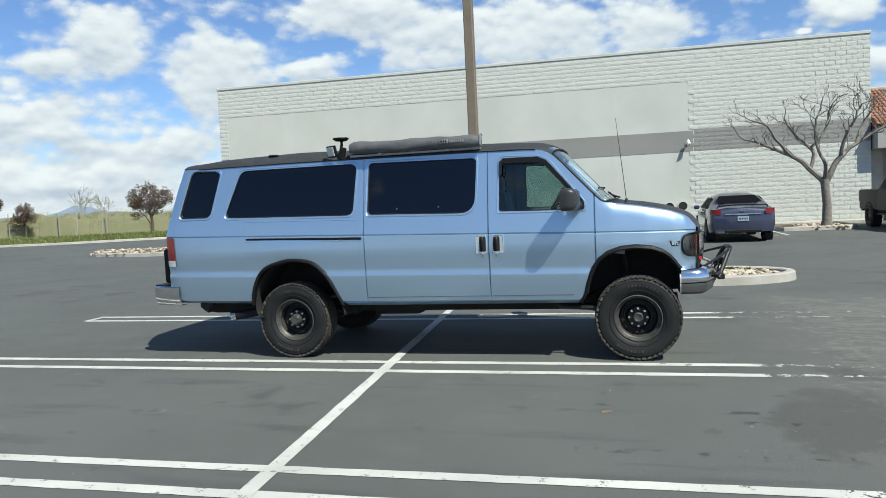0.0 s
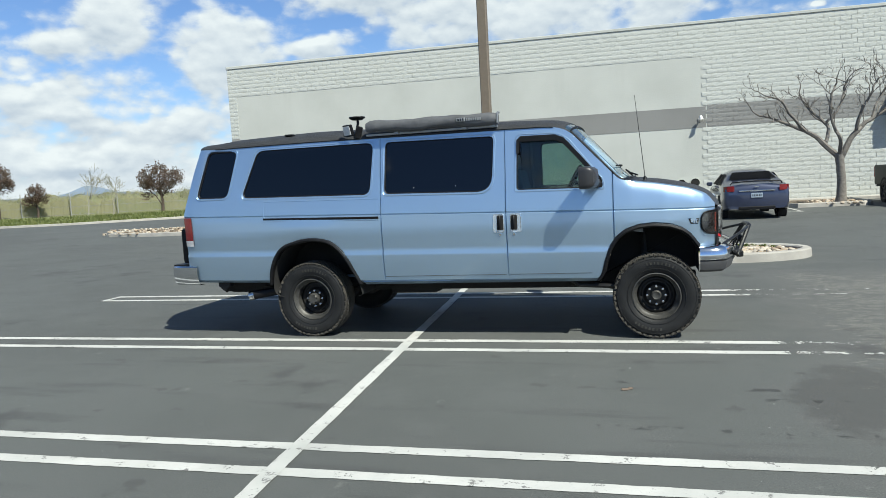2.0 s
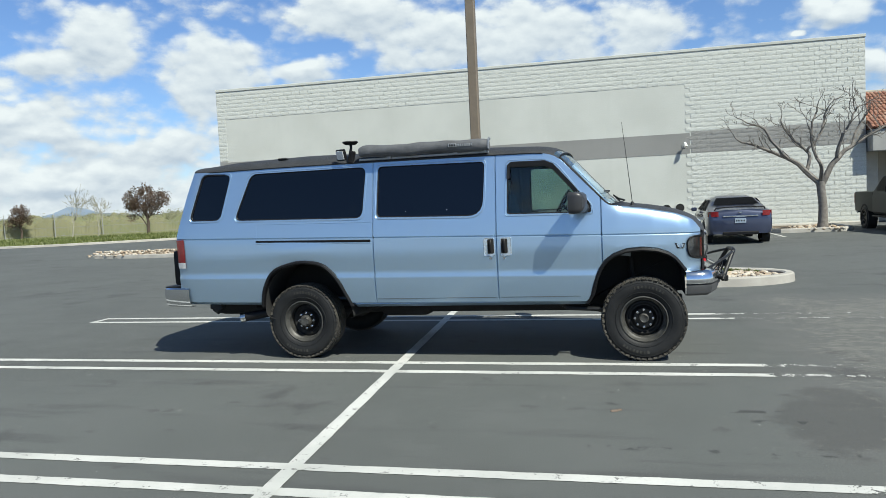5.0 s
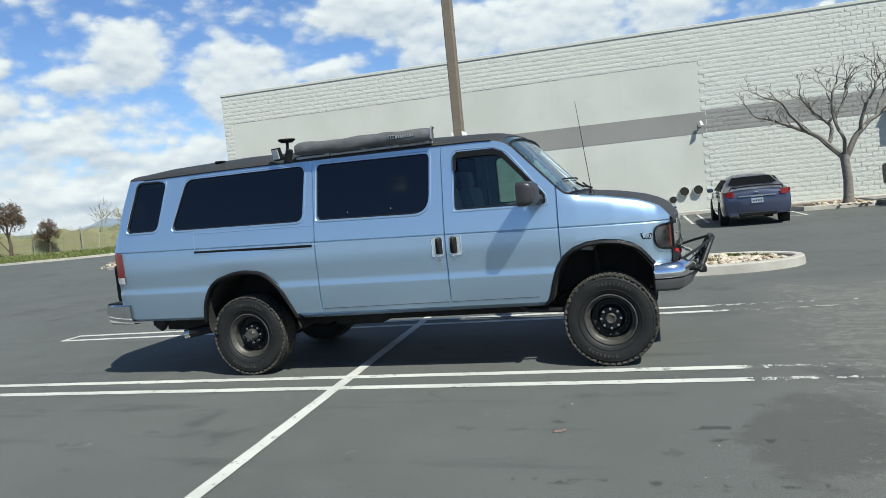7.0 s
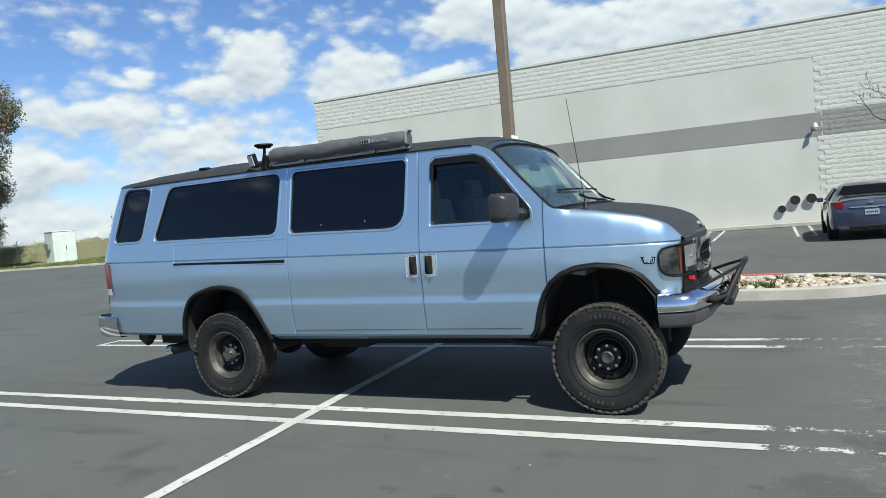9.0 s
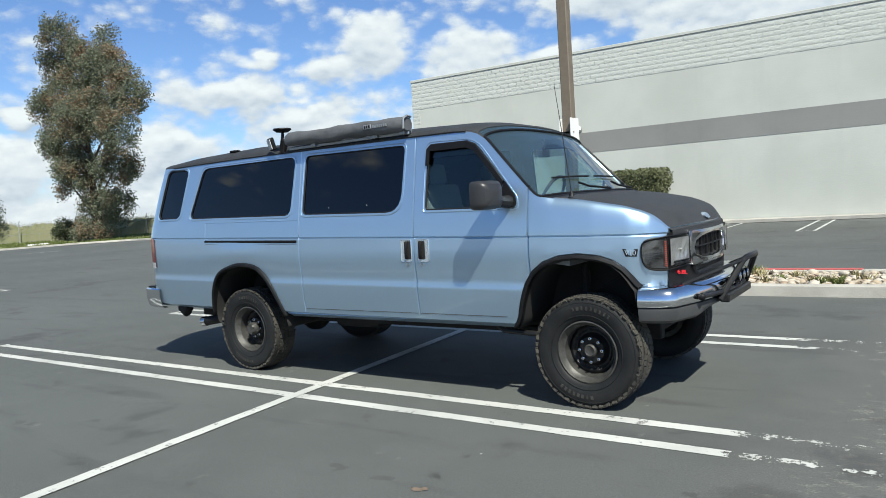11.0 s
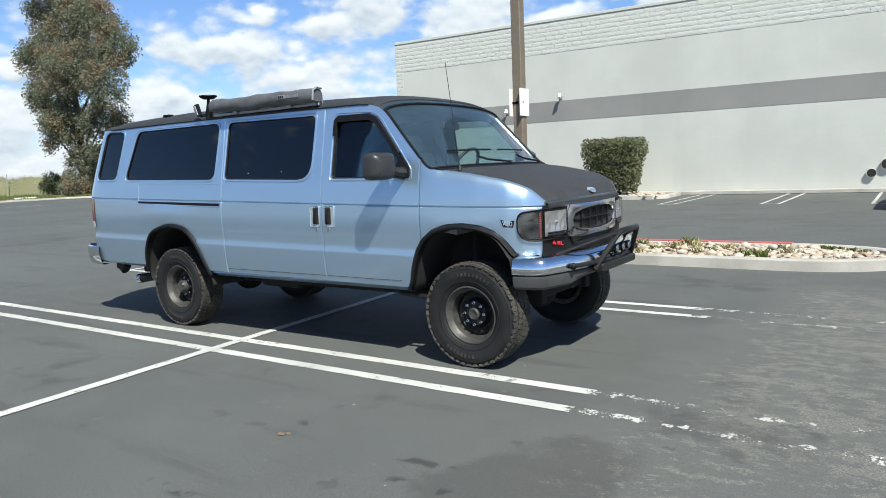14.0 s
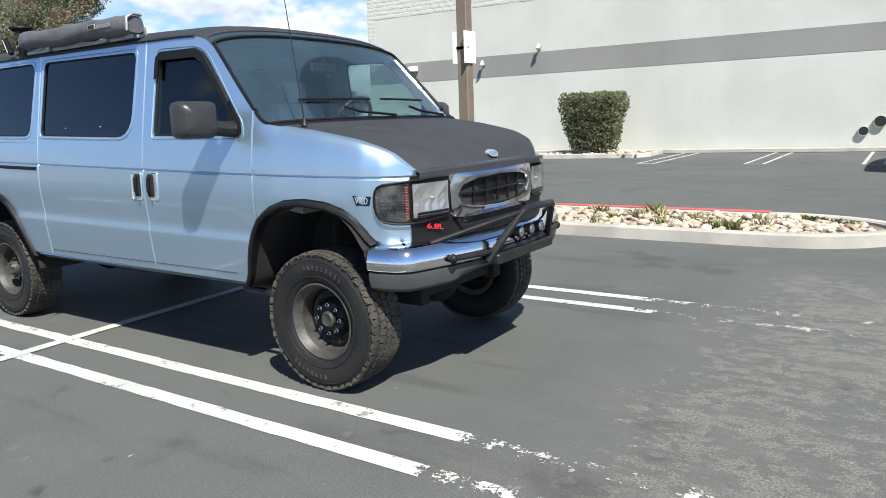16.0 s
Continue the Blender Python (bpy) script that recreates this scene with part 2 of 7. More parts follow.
def asphalt():
    n = Nodes("sealed_asphalt")
    broad, mid, fine = n.noise(0.22, 5), n.noise(1.6, 6, 0.6), n.noise(90, 3, 0.7)
    col = n.mix(n.range(broad, 0.3, 0.7), (0.0700, 0.0750, 0.0718), (0.0940, 0.1010, 0.0970))
    col = n.mix(n.range(mid, 0.45, 0.66, 0.0, 0.7), col, (0.092, 0.097, 0.094))
    # tyre scuffs along the bays
    streak = n.noise(1.1, 4, 0.6, (0.35, 2.2, 1))
    col = n.mix(n.range(streak, 0.55, 0.70, 0.0, 0.5), col, (0.042, 0.043, 0.044))
    # where the aisle is driven the seal has worn off in patches, down to tan stones
    px = n.add("ShaderNodeSeparateXYZ")
    n.link(n.co, px.inputs[0])
    X, Y = px.outputs[0], px.outputs[1]
    aisle = n.math("MULTIPLY", n.range(X, 0.8, 2.9), n.range(X, 13.0, 9.0))
    aisle = n.math("MULTIPLY", aisle, n.range(Y, 11.4, 9.9))
    region_ = n.math("ADD", n.math("MULTIPLY", n.noise(0.8, 3), 0.42), n.math("MULTIPLY", aisle, 0.29))
    blob = n.math("ADD", n.math("MULTIPLY", n.noise(11.0, 5, 0.66, (0.8, 1.15, 1)), 0.78), n.math("MULTIPLY", n.noise(55, 4, 0.7), 0.22))
    worn = n.range(n.math("ADD", n.math("MULTIPLY", blob, 0.75), region_), 0.858, 0.896)
    worn = n.math("MULTIPLY", worn, n.range(n.noise(4.2, 5, 0.65, (0.8, 1.2, 1)), 0.40, 0.50, 0.2, 1.0))
    grit = n.noise(110, 4, 0.8)
    col = n.mix(n.range(n.math("ADD", region_, n.math("MULTIPLY", n.noise(3.0, 6, 0.7), 0.15)), 0.38, 0.50, 0.0, 0.5), col, (0.104, 0.104, 0.100))
    col = n.mix(n.math("MULTIPLY", worn, n.range(grit, 0.36, 0.56, 0.45, 1.0)), col, n.mix(n.range(n.noise(75, 3, 0.7), 0.38, 0.62), (0.092, 0.092, 0.083), (0.205, 0.203, 0.184)))
    speck = n.range(grit, 0.4, 0.6)
    stone = n.range(n.noise(130, 2), 0.57, 0.68, 0.0, 0.6)
    col = n.mix(n.range(n.noise(95, 3, 0.7), 0.52, 0.36, 0.0, 0.45), col, (0.034, 0.034, 0.033))
    col = n.mix(stone, col, (0.17, 0.165, 0.155))
    spot = n.range(n.math("ADD", n.noise(2.9, 2, 0.5, (0.7, 1.2, 1)), n.math("MULTIPLY", n.noise(14, 5, 0.7), 0.30)), 0.835, 0.865, 0.0, 0.45)
    col = n.mix(spot, col, (0.045, 0.044, 0.043))
    pale = n.range(n.math("ADD", n.noise(4.1, 3, 0.6, (1.1, 0.8, 1)), n.math("MULTIPLY", n.noise(40, 4), 0.2)), 0.77, 0.86, 0.0, 0.5)
    col = n.mix(pale, col, (0.155, 0.157, 0.150))
    chips = n.range(n.noise(17, 2, 0.5), 0.745, 0.765, 0.0, 0.75)
    col = n.mix(n.math("MULTIPLY", chips, n.range(n.noise(1.1, 3), 0.46, 0.58)), col, (0.34, 0.34, 0.325))
    scuff = n.range(n.math("ADD", n.noise(2.1, 3, 0.6, (0.25, 3.0, 1)), n.math("MULTIPLY", n.noise(24, 4, 0.7), 0.12)), 0.70, 0.76, 0.0, 0.35)
    col = n.mix(scuff, col, (0.052, 0.053, 0.053))
    # oil and old wet marks
    oil = n.range(n.math("ADD", n.noise(0.55, 4, 0.6), n.math("MULTIPLY", n.noise(3.3, 3), 0.22)), 0.70, 0.78, 0.0, 0.55)
    col = n.mix(oil, col, (0.040, 0.040, 0.041))
    wob = n.math("MULTIPLY", n.math("SUBTRACT", n.noise(2.6, 6, 0.7), 0.5), 2.6)
    ex = n.math("DIVIDE", n.math("SUBTRACT", n.math("SUBTRACT", X, 1.98), n.math("MULTIPLY", n.math("SUBTRACT", Y, 4.3), 0.22)), 0.46)
    ey = n.math("DIVIDE", n.math("SUBTRACT", Y, 4.45), 0.85)
    far_ = n.math("ADD", n.math("ADD", n.math("MULTIPLY", ex, ex), n.math("MULTIPLY", ey, ey)), wob)
    col = n.mix(n.range(far_, 1.10, 0.50, 0.0, 0.44), col, (0.036, 0.036, 0.034))
    for y0, x0, x1, sc in ((4.51, 1.20, 1.75, 6.5), (4.28, 1.35, 1.95, 8.0), (3.66, 0.2, 2.0, 7.0), (4.97, 0.40, 0.60, 5.0), (4.64, 0.38, 0.58, 6.0)):
        row = n.math("MULTIPLY", n.range(n.math("ABSOLUTE", n.math("SUBTRACT", Y, y0)), 0.055, 0.012), n.math("MULTIPLY", n.range(X, x0, x0 + 0.1), n.range(X, x1, x1 - 0.1)))
        drip = n.range(n.noise(sc, 2, 0.5, (1, 0.7, 1)), 0.52, 0.60)
        col = n.mix(n.math("MULTIPLY", n.math("MULTIPLY", row, drip), 0.72), col, (0.026, 0.026, 0.026))
    r = n.math("ADD", 0.72, n.math("MULTIPLY", fine, 0.2))
    h = n.math("ADD", fine, n.math("MULTIPLY", speck, n.math("MULTIPLY", worn, 0.8)))
    return n.done(n.bsdf(col, r, 0, n.bump(h, 0.35, 0.006), spec=0.4))


def line_paint(flaked=False):
    n = Nodes("flaked_road_paint" if flaked else "road_paint")
    chip = n.math("ADD", n.math("MULTIPLY", n.noise(9, 3, 0.6), 0.55), n.math("MULTIPLY", n.noise(48, 5, 0.7), 0.45))
    broad, fine = n.noise(1.2, 4), n.noise(60, 4, 0.7)
    col = n.mix(n.range(broad, 0.35, 0.7), (0.50, 0.50, 0.475), (0.38, 0.385, 0.365))
    col = n.mix(n.range(fine, 0.5, 0.8, 0.0, 0.45), col, (0.30, 0.30, 0.29))
    if not flaked:
        col = n.mix(n.range(chip, 0.575, 0.605, 0.0, 0.8), col, (0.10, 0.10, 0.097))
        return n.done(n.bsdf(col, 0.8, 0, n.bump(fine, 0.3, 0.004)))
    sep = n.add("ShaderNodeSeparateXYZ")
    n.link(n.co, sep.inputs[0])
    X = sep.outputs[0]
    edge = n.math("ADD", n.range(X, 1.35, 2.05, 0.34, 0.557), n.range(X, 2.05, 4.6, 0.0, 0.022))
    keep = n.math("GREATER_THAN", chip, edge)
    tr = n.add("ShaderNodeBsdfTransparent")
    mx = n.add("ShaderNodeMixShader")
    n.link(keep, mx.inputs[0])
    n.link(tr.outputs[0], mx.inputs[1])
    n.link(n.bsdf(col, 0.8, 0, n.bump(fine, 0.3, 0.004)), mx.inputs[2])
    return n.done(mx.outputs[0])


def wall_paint(name, a, b):
    n = Nodes(name)
    broad, st, fine = n.noise(0.35, 4), n.noise(1.2, 5, 0.6, (1, 1, 0.12)), n.noise(22, 4)
    col = n.mix(n.range(broad, 0.3, 0.7), a, b)
    col = n.mix(n.range(st, 0.5, 0.8, 0, 0.35), col, tuple(v * 0.86 for v in b))
    lines = n.noise(2.0, 4, 0.6, (0.25, 1, 3.4))
    return n.done(n.bsdf(col, 0.9, 0, n.bump(n.math("ADD", fine, n.math("MULTIPLY", lines, 0.6)), 0.22, 0.015), spec=0.2))


def car_paint(name, a, b, metal=0.55, rough=0.3, shine=1.5):
    n = Nodes(name)
    flake = n.noise(5, 2)
    dust = n.range(n.noise(1.3, 3), 0.45, 0.8, 0, 0.05)
    col = n.mix(dust, n.mix(flake, a, b), (0.36, 0.36, 0.35))
    wave = n.bump(n.noise(1.7, 2), 0.06, 0.012)
    return n.done(n.bsdf(col, n.math("ADD", rough, n.math("MULTIPLY", dust, 0.6)), metal, wave, coat=1.0, Coat_Normal=wave, Coat_IOR=shine))


M = {}
M["asphalt"], M["line"], M["line_worn"] = asphalt(), line_paint(), line_paint(True)
M["wall_light"] = wall_paint("pale_painted_block", (0.492, 0.504, 0.468), (0.437, 0.447, 0.413))
M["wall_band"] = wall_paint("grey_painted_band", (0.235, 0.235, 0.225), (0.20, 0.20, 0.192))
M["block"] = piece_surf("split_face_block", [(0.462, 0.476, 0.444), (0.487, 0.50, 0.466), (0.474, 0.488, 0.455)], 0.92, 0.5, 18, 0.10)
M["block_band"] = piece_surf("split_face_block_grey", [(0.215, 0.215, 0.206), (0.232, 0.232, 0.222)], 0.92, 0.5, 18, 0.10)
M["concrete"] = surf("kerb_concrete", (0.42, 0.40, 0.36), (0.30, 0.285, 0.255), 1.5, 0.9, 0, 0.22, 70)
M["straw"] = surf("dry_straw", (0.34, 0.29, 0.16), (0.20, 0.18, 0.09), 9, 0.85)
M["red_kerb"] = surf("red_kerb_paint", (0.48, 0.075, 0.08), (0.36, 0.09, 0.085), 2.0, 0.8, 0, 0.3, 60)
M["soil"] = surf("planter_soil", (0.20, 0.155, 0.105), (0.13, 0.10, 0.07), 3, 0.95, 0, 0.8, 40)
M["rock"] = piece_surf("river_rock", [(0.44, 0.37, 0.28), (0.33, 0.29, 0.24), (0.50, 0.45, 0.37), (0.27, 0.20, 0.14), (0.40, 0.32, 0.23), (0.46, 0.42, 0.36)], 0.8, 0.3, 24)
M["tile_roof"] = piece_surf("terracotta_tile", [(0.25, 0.11, 0.07), (0.31, 0.155, 0.10), (0.20, 0.09, 0.062), (0.30, 0.18, 0.13)], 0.8, 0.3, 30)
M["stucco"] = surf("grey_stucco", (0.30, 0.30, 0.285), (0.26, 0.26, 0.25), 2, 0.9, 0, 0.5, 60)
M["stucco_tan"] = surf("tan_stucco", (0.42, 0.39, 0.33), (0.36, 0.335, 0.285), 2, 0.9, 0, 0.5, 60)
M["pole"] = surf("brown_painted_steel", (0.165, 0.133, 0.098), (0.135, 0.109, 0.08), 6, 0.6, 0.0, 0.15, 80)
M["sign"] = surf("white_sign_face", (0.74, 0.74, 0.72), (0.66, 0.66, 0.64), 6, 0.5)
M["paint"] = car_paint("ice_blue_metallic", (0.372, 0.508, 0.645), (0.387, 0.523, 0.66), 0.82, 0.35, 1.5)
M["matte"] = surf("black_bedliner_coat", (0.026, 0.0275, 0.0305), (0.035, 0.0372, 0.0412), 8, 0.62, 0, 0.5, 260, 0, 0.35)
M["plastic"] = surf("black_plastic", (0.006, 0.006, 0.007), (0.010, 0.010, 0.011), 12, 0.5, 0, 0.1, 200, 0, 0.2)
M["rubber"] = surf("tyre_rubber", (0.0095, 0.010, 0.0108), (0.0185, 0.0188, 0.0190), 6, 0.60, 0, 0.2, 120, 0, 0.25)
M["tread"] = surf("dusty_tread_rubber", (0.020, 0.019, 0.0175), (0.070, 0.063, 0.050), 5, 0.9, 0, 0.3, 90)
M["rubber_mark"] = surf("worn_rubber_mark", (0.050, 0.049, 0.045), (0.026, 0.026, 0.024), 20, 0.8, 0, 0.2, 120, 0, 0.25)
M["disc"] = surf("black_wheel_paint", (0.006, 0.006, 0.006), (0.011, 0.011, 0.011), 20, 0.4, 0, 0.1, 90, 0, 0.35)
M["satin"] = surf("satin_chrome", (0.58, 0.585, 0.60), (0.50, 0.505, 0.515), 6, 0.17, 1.0)
M["mirror_shell"] = surf("satin_grey_plastic", (0.027, 0.027, 0.029), (0.031, 0.031, 0.033), 4, 0.36, 0, 0.05, 300, 0, 0.4)
M["marker"] = surf("smoked_reflector", (0.34, 0.35, 0.36), (0.05, 0.052, 0.055), 13, 0.18, 0.9)
M["steel"] = surf("worn_black_steel", (0.011, 0.011, 0.012), (0.020, 0.020, 0.020), 9, 0.42, 0.1, 0.1, 90, 0, 0.3)
M["rim_edge"] = surf("weathered_rim_steel", (0.082, 0.080, 0.074), (0.040, 0.039, 0.036), 12, 0.55, 0.4, 0.15, 90)
M["chrome"] = surf("chrome", (0.74, 0.76, 0.79), (0.66, 0.68, 0.71), 5, 0.10, 1.0)
M["bowl"] = surf("lamp_bowl", (0.74, 0.75, 0.76), (0.60, 0.61, 0.62), 16, 0.30, 0.85)
M["bright"] = surf("bright_plate", (0.40, 0.46, 0.53), (0.33, 0.39, 0.45), 14, 0.3, 0.4)
M["emblem"] = surf("grey_blue_enamel", (0.16, 0.20, 0.27), (0.12, 0.155, 0.21), 20, 0.3)
M["handle"] = surf("pale_handle_plate", (0.62, 0.69, 0.76), (0.54, 0.62, 0.70), 14, 0.2, 0.75)
M["valance"] = surf("grey_valance", (0.038, 0.039, 0.041), (0.055, 0.055, 0.056), 6, 0.5, 0.0, 0.1, 90)
M["dull_metal"] = surf("galvanised_metal", (0.38, 0.39, 0.39), (0.28, 0.285, 0.285), 8, 0.5, 0.7)
M["under"] = surf("undercoated_steel", (0.008, 0.008, 0.008), (0.016, 0.0155, 0.0145), 6, 0.9)
M["canvas"] = surf("charcoal_vinyl_cover", (0.095, 0.098, 0.104), (0.062, 0.064, 0.068), 5, 0.6, 0, 0.8, 14)
M["trim"] = surf("grey_cabin_trim", (0.23, 0.25, 0.265), (0.18, 0.195, 0.21), 5, 0.7)
M["seat"] = surf("grey_seat_cloth", (0.24, 0.25, 0.265), (0.19, 0.20, 0.215), 7, 0.9, 0, 0.3, 150)
M["privacy"] = glass("privacy_glass", (0.026, 0.031, 0.038), 1.62)
M["clear"] = glass("clear_glass", (0.62, 0.72, 0.69), 1.5)
# film raised beyond the dust to paint in a blue sky reflection
M["screen"] = glass("windshield_glass", (0.84, 0.94, 0.97), 1.65, 0.125)
M["lens"] = glass("lamp_lens", (0.88, 0.88, 0.88), 1.45)
M["amber"] = surf("amber_reflector", (0.34, 0.055, 0.035), (0.24, 0.042, 0.028), 30, 0.55, 0, 0.2, 120, 0, 0.25)
M["red_lens"] = surf("red_lamp_lens", (0.20, 0.010, 0.013), (0.15, 0.008, 0.010), 20, 0.2, 0, 0, 60, 0.6)
M["white_lens"] = surf("white_lamp_lens", (0.62, 0.62, 0.62), (0.5, 0.5, 0.5), 20, 0.25, 0, 0, 60, 0.6)
M["red"] = surf("red_lettering", (0.62, 0.02, 0.03), (0.54, 0.02, 0.03), 20, 0.4)
M["sedan"] = car_paint("slate_blue_metallic", (0.036, 0.045, 0.082), (0.046, 0.056, 0.098), 0.5, 0.35, 1.4)
M["truck"] = surf("dusty_grey_green_paint", (0.040, 0.043, 0.038), (0.052, 0.055, 0.048), 2, 0.6, 0.1, 0.0, 60, 0, 0.25)
M["bark"] = surf("grey_bark", (0.20, 0.185, 0.165), (0.13, 0.118, 0.105), 7, 0.95, 0, 0.8, 30)
M["bark_pale"] = surf("pale_twigs", (0.30, 0.29, 0.225), (0.22, 0.215, 0.165), 7, 0.95, 0, 0.5, 30)
M["bark_dark"] = surf("brown_bark", (0.10, 0.075, 0.055), (0.06, 0.046, 0.036), 3, 0.95, 0, 0.8, 20)
M["leaf_tree"] = leaf_surf("gum_leaves", (0.120, 0.140, 0.092), (0.205, 0.215, 0.152), (0.265, 0.150, 0.090))
M["leaf_bush"] = leaf_surf("hedge_leaves", (0.10, 0.115, 0.052), (0.175, 0.185, 0.10), (0.22, 0.225, 0.14))
M["leaf_brown"] = leaf_surf("russet_leaves", (0.125, 0.088, 0.066), (0.17, 0.118, 0.086), (0.105, 0.10, 0.070))
M["leaf_scrub"] = leaf_surf("scrub_leaves", (0.23, 0.235, 0.125), (0.31, 0.30, 0.175), (0.20, 0.23, 0.11))
M["leaf_dark"] = leaf_surf("dark_leaves", (0.060, 0.074, 0.042), (0.10, 0.11, 0.065), (0.07, 0.08, 0.056))
M["grass"] = leaf_surf("grass_blades", (0.115, 0.145, 0.042), (0.165, 0.19, 0.062), (0.19, 0.20, 0.08))
M["grass_bed"] = surf("grass_bed", (0.12, 0.15, 0.046), (0.165, 0.175, 0.07), 0.8, 0.95, 0, 0.6, 9)
M["dry_land"] = surf("dry_scrub_land", (0.24, 0.215, 0.13), (0.16, 0.16, 0.085), 0.08, 0.95, 0, 0.4, 2)
# the blue of distance haze is mixed into the hills' base colour
M["hill"] = surf("haze_blue_hill", (0.20, 0.255, 0.335), (0.22, 0.275, 0.355), 0.004, 1.0, 0, 0, 0.02)
M["shed"] = surf("pale_green_metal", (0.56, 0.62, 0.58), (0.50, 0.56, 0.53), 2, 0.6)
M["wire"] = surf("galvanised_wire", (0.30, 0.31, 0.30), (0.24, 0.25, 0.24), 2, 0.6, 0.3)
M["dead_leaf"] = surf("dead_leaf", (0.135, 0.10, 0.075), (0.105, 0.08, 0.06), 20, 0.8)


# ---- mesh helpers ----
def mesh_of(name, bm, mats, smooth=False, angle=35):
    me = bpy.data.meshes.new(name)
    bmesh.ops.recalc_face_normals(bm, faces=bm.faces)
    if smooth:
        lim = radians(angle)
        for f in bm.faces:
            f.smooth = True
        for e in bm.edges:
            if len(e.link_faces) == 2 and e.calc_face_angle(0) > lim:
                e.smooth = False
    bm.to_mesh(me)
    bm.free()
    for m in mats if isinstance(mats, (list, tuple)) else [mats]:
        me.materials.append(m)
    return me


def part(name, bm, material, parent=None, label="", smooth=True, angle=35):
    ob = new(name, mesh_of(name, bm, material, smooth, angle))
    ob.parent = parent
    return tagged(ob, label) if label else ob


def thing(name, m, label, category, group="", kind=""):
    ob = new(name)
    ob.matrix_basis = m
    ob.empty_display_size = 0.2
    return tagged(ob, label, category, group, kind)


def box(bm, c, s, bevel=0.0, rot=None, seg=1):
    r = bmesh.ops.create_cube(bm, size=1.0)
    vs = r["verts"]
    bmesh.ops.scale(bm, vec=s, verts=vs)
    if bevel:
        es = list({e for v in vs for e in v.link_edges})
        r = bmesh.ops.bevel(bm, geom=es, offset=bevel, segments=seg, affect="EDGES", profile=0.6)
        vs = list({v for f in r["faces"] for v in f.verts} | {v for v in vs if v.is_valid})
    if rot is not None:
        bmesh.ops.rotate(bm, matrix=Euler([radians(a) for a in rot]).to_matrix(), verts=vs)
    bmesh.ops.translate(bm, vec=c, verts=vs)
    return vs


def cyl(bm, a, b, r, r2=None, seg=16, caps=True):
    a, b = Vector(a), Vector(b)
    d = b - a
    res = bmesh.ops.create_cone(bm, cap_ends=caps, segments=seg, radius1=r, radius2=r if r2 is None else r2, depth=d.length)
    m = Matrix.Translation((a + b) / 2) @ d.to_track_quat("Z", "Y").to_matrix().to_4x4()
    bmesh.ops.transform(bm, matrix=m, verts=res["verts"])
    return res["verts"]


def tube(bm, pts, r, seg=8, closed=False, caps=True):
    """A round bar along a line of points; r may be one radius or one for each point."""
    pts = [Vector(p) for p in pts]
    n = len(pts)
    rings = []
    up = Vector((0, 0, 1))
    for i, p in enumerate(pts):
        d = (pts[(i + 1) % n] - pts[i - 1]) if closed else (pts[min(i + 1, n - 1)] - pts[max(i - 1, 0)])
        d.normalize()
        if i == 0:
            s = d.cross(up)
            if s.length < 0.05:
                s = d.cross(Vector((1, 0, 0)))
        else:
            s = s - d * s.dot(d)
        s.normalize()
        t = s.cross(d)
        rr = r[i] if isinstance(r, (list, tuple)) else r
        rings.append([bm.verts.new(p + rr * (math.cos(k * math.tau / seg) * s + math.sin(k * math.tau / seg) * t)) for k in range(seg)])
    for i in range(n if closed else n - 1):
        a, b = rings[i], rings[(i + 1) % n]
        for k in range(seg):
            bm.faces.new((a[k], a[(k + 1) % seg], b[(k + 1) % seg], b[k]))
    if caps and not closed:
        bm.faces.new(rings[0])
        bm.faces.new(rings[-1][::-1])


def loft(bm, rings, closed=True, caps=False):
    vs = [[bm.verts.new(p) for p in ring] for ring in rings]
    n = len(vs[0])
    for a, b in zip(vs, vs[1:]):
        for k in range(n if closed else n - 1):
            bm.faces.new((a[k], a[(k + 1) % n], b[(k + 1) % n], b[k]))
    if caps:
        bm.faces.new(vs[0])
        bm.faces.new(vs[-1])
    return vs


def rounded(pts, r, seg=5):
    """The corners of an outline, rounded; r may be one radius or one for each corner."""
    out = []
    n = len(pts)
    for i, p in enumerate(pts):
        rr = r[i] if isinstance(r, (list, tuple)) else r
        p, a, b = Vector(p), Vector(pts[i - 1]), Vector(pts[(i + 1) % n])
        u, v = (a - p), (b - p)
        rr = min(rr, u.length * 0.45, v.length * 0.45)
        s, e = p + u.normalized() * rr, p + v.normalized() * rr
        for k in range(seg + 1):
            t = k / seg
            out.append(tuple((1 - t) ** 2 * s + 2 * t * (1 - t) * p + t * t * e))
    return out


def prism(bm, outline, at, depth):
    """A closed outline of (u, v), carried by at(u, v, d) from d = 0 to depth."""
    a = [bm.verts.new(at(u, v, 0.0)) for u, v in outline]
    b = [bm.verts.new(at(u, v, depth)) for u, v in outline]
    n = len(a)
    bm.faces.new(a)
    bm.faces.new(b[::-1])
    for k in range(n):
        bm.faces.new((a[k], b[k], b[(k + 1) % n], a[(k + 1) % n]))


def lathe(bm, profile, seg=48, close=False):
    """Turns (radius, y) about the y axis."""
    rings = []
    for k in range(seg):
        a = k * math.tau / seg
        rings.append([(r * math.cos(a), y, r * math.sin(a)) for r, y in profile])
    vs = [[bm.verts.new(p) for p in ring] for ring in rings]
    n = len(profile)
    for i in range(seg):
        a, b = vs[i], vs[(i + 1) % seg]
        for k in range(n if close else n - 1):
            bm.faces.new((a[k], a[(k + 1) % n], b[(k + 1) % n], b[k]))


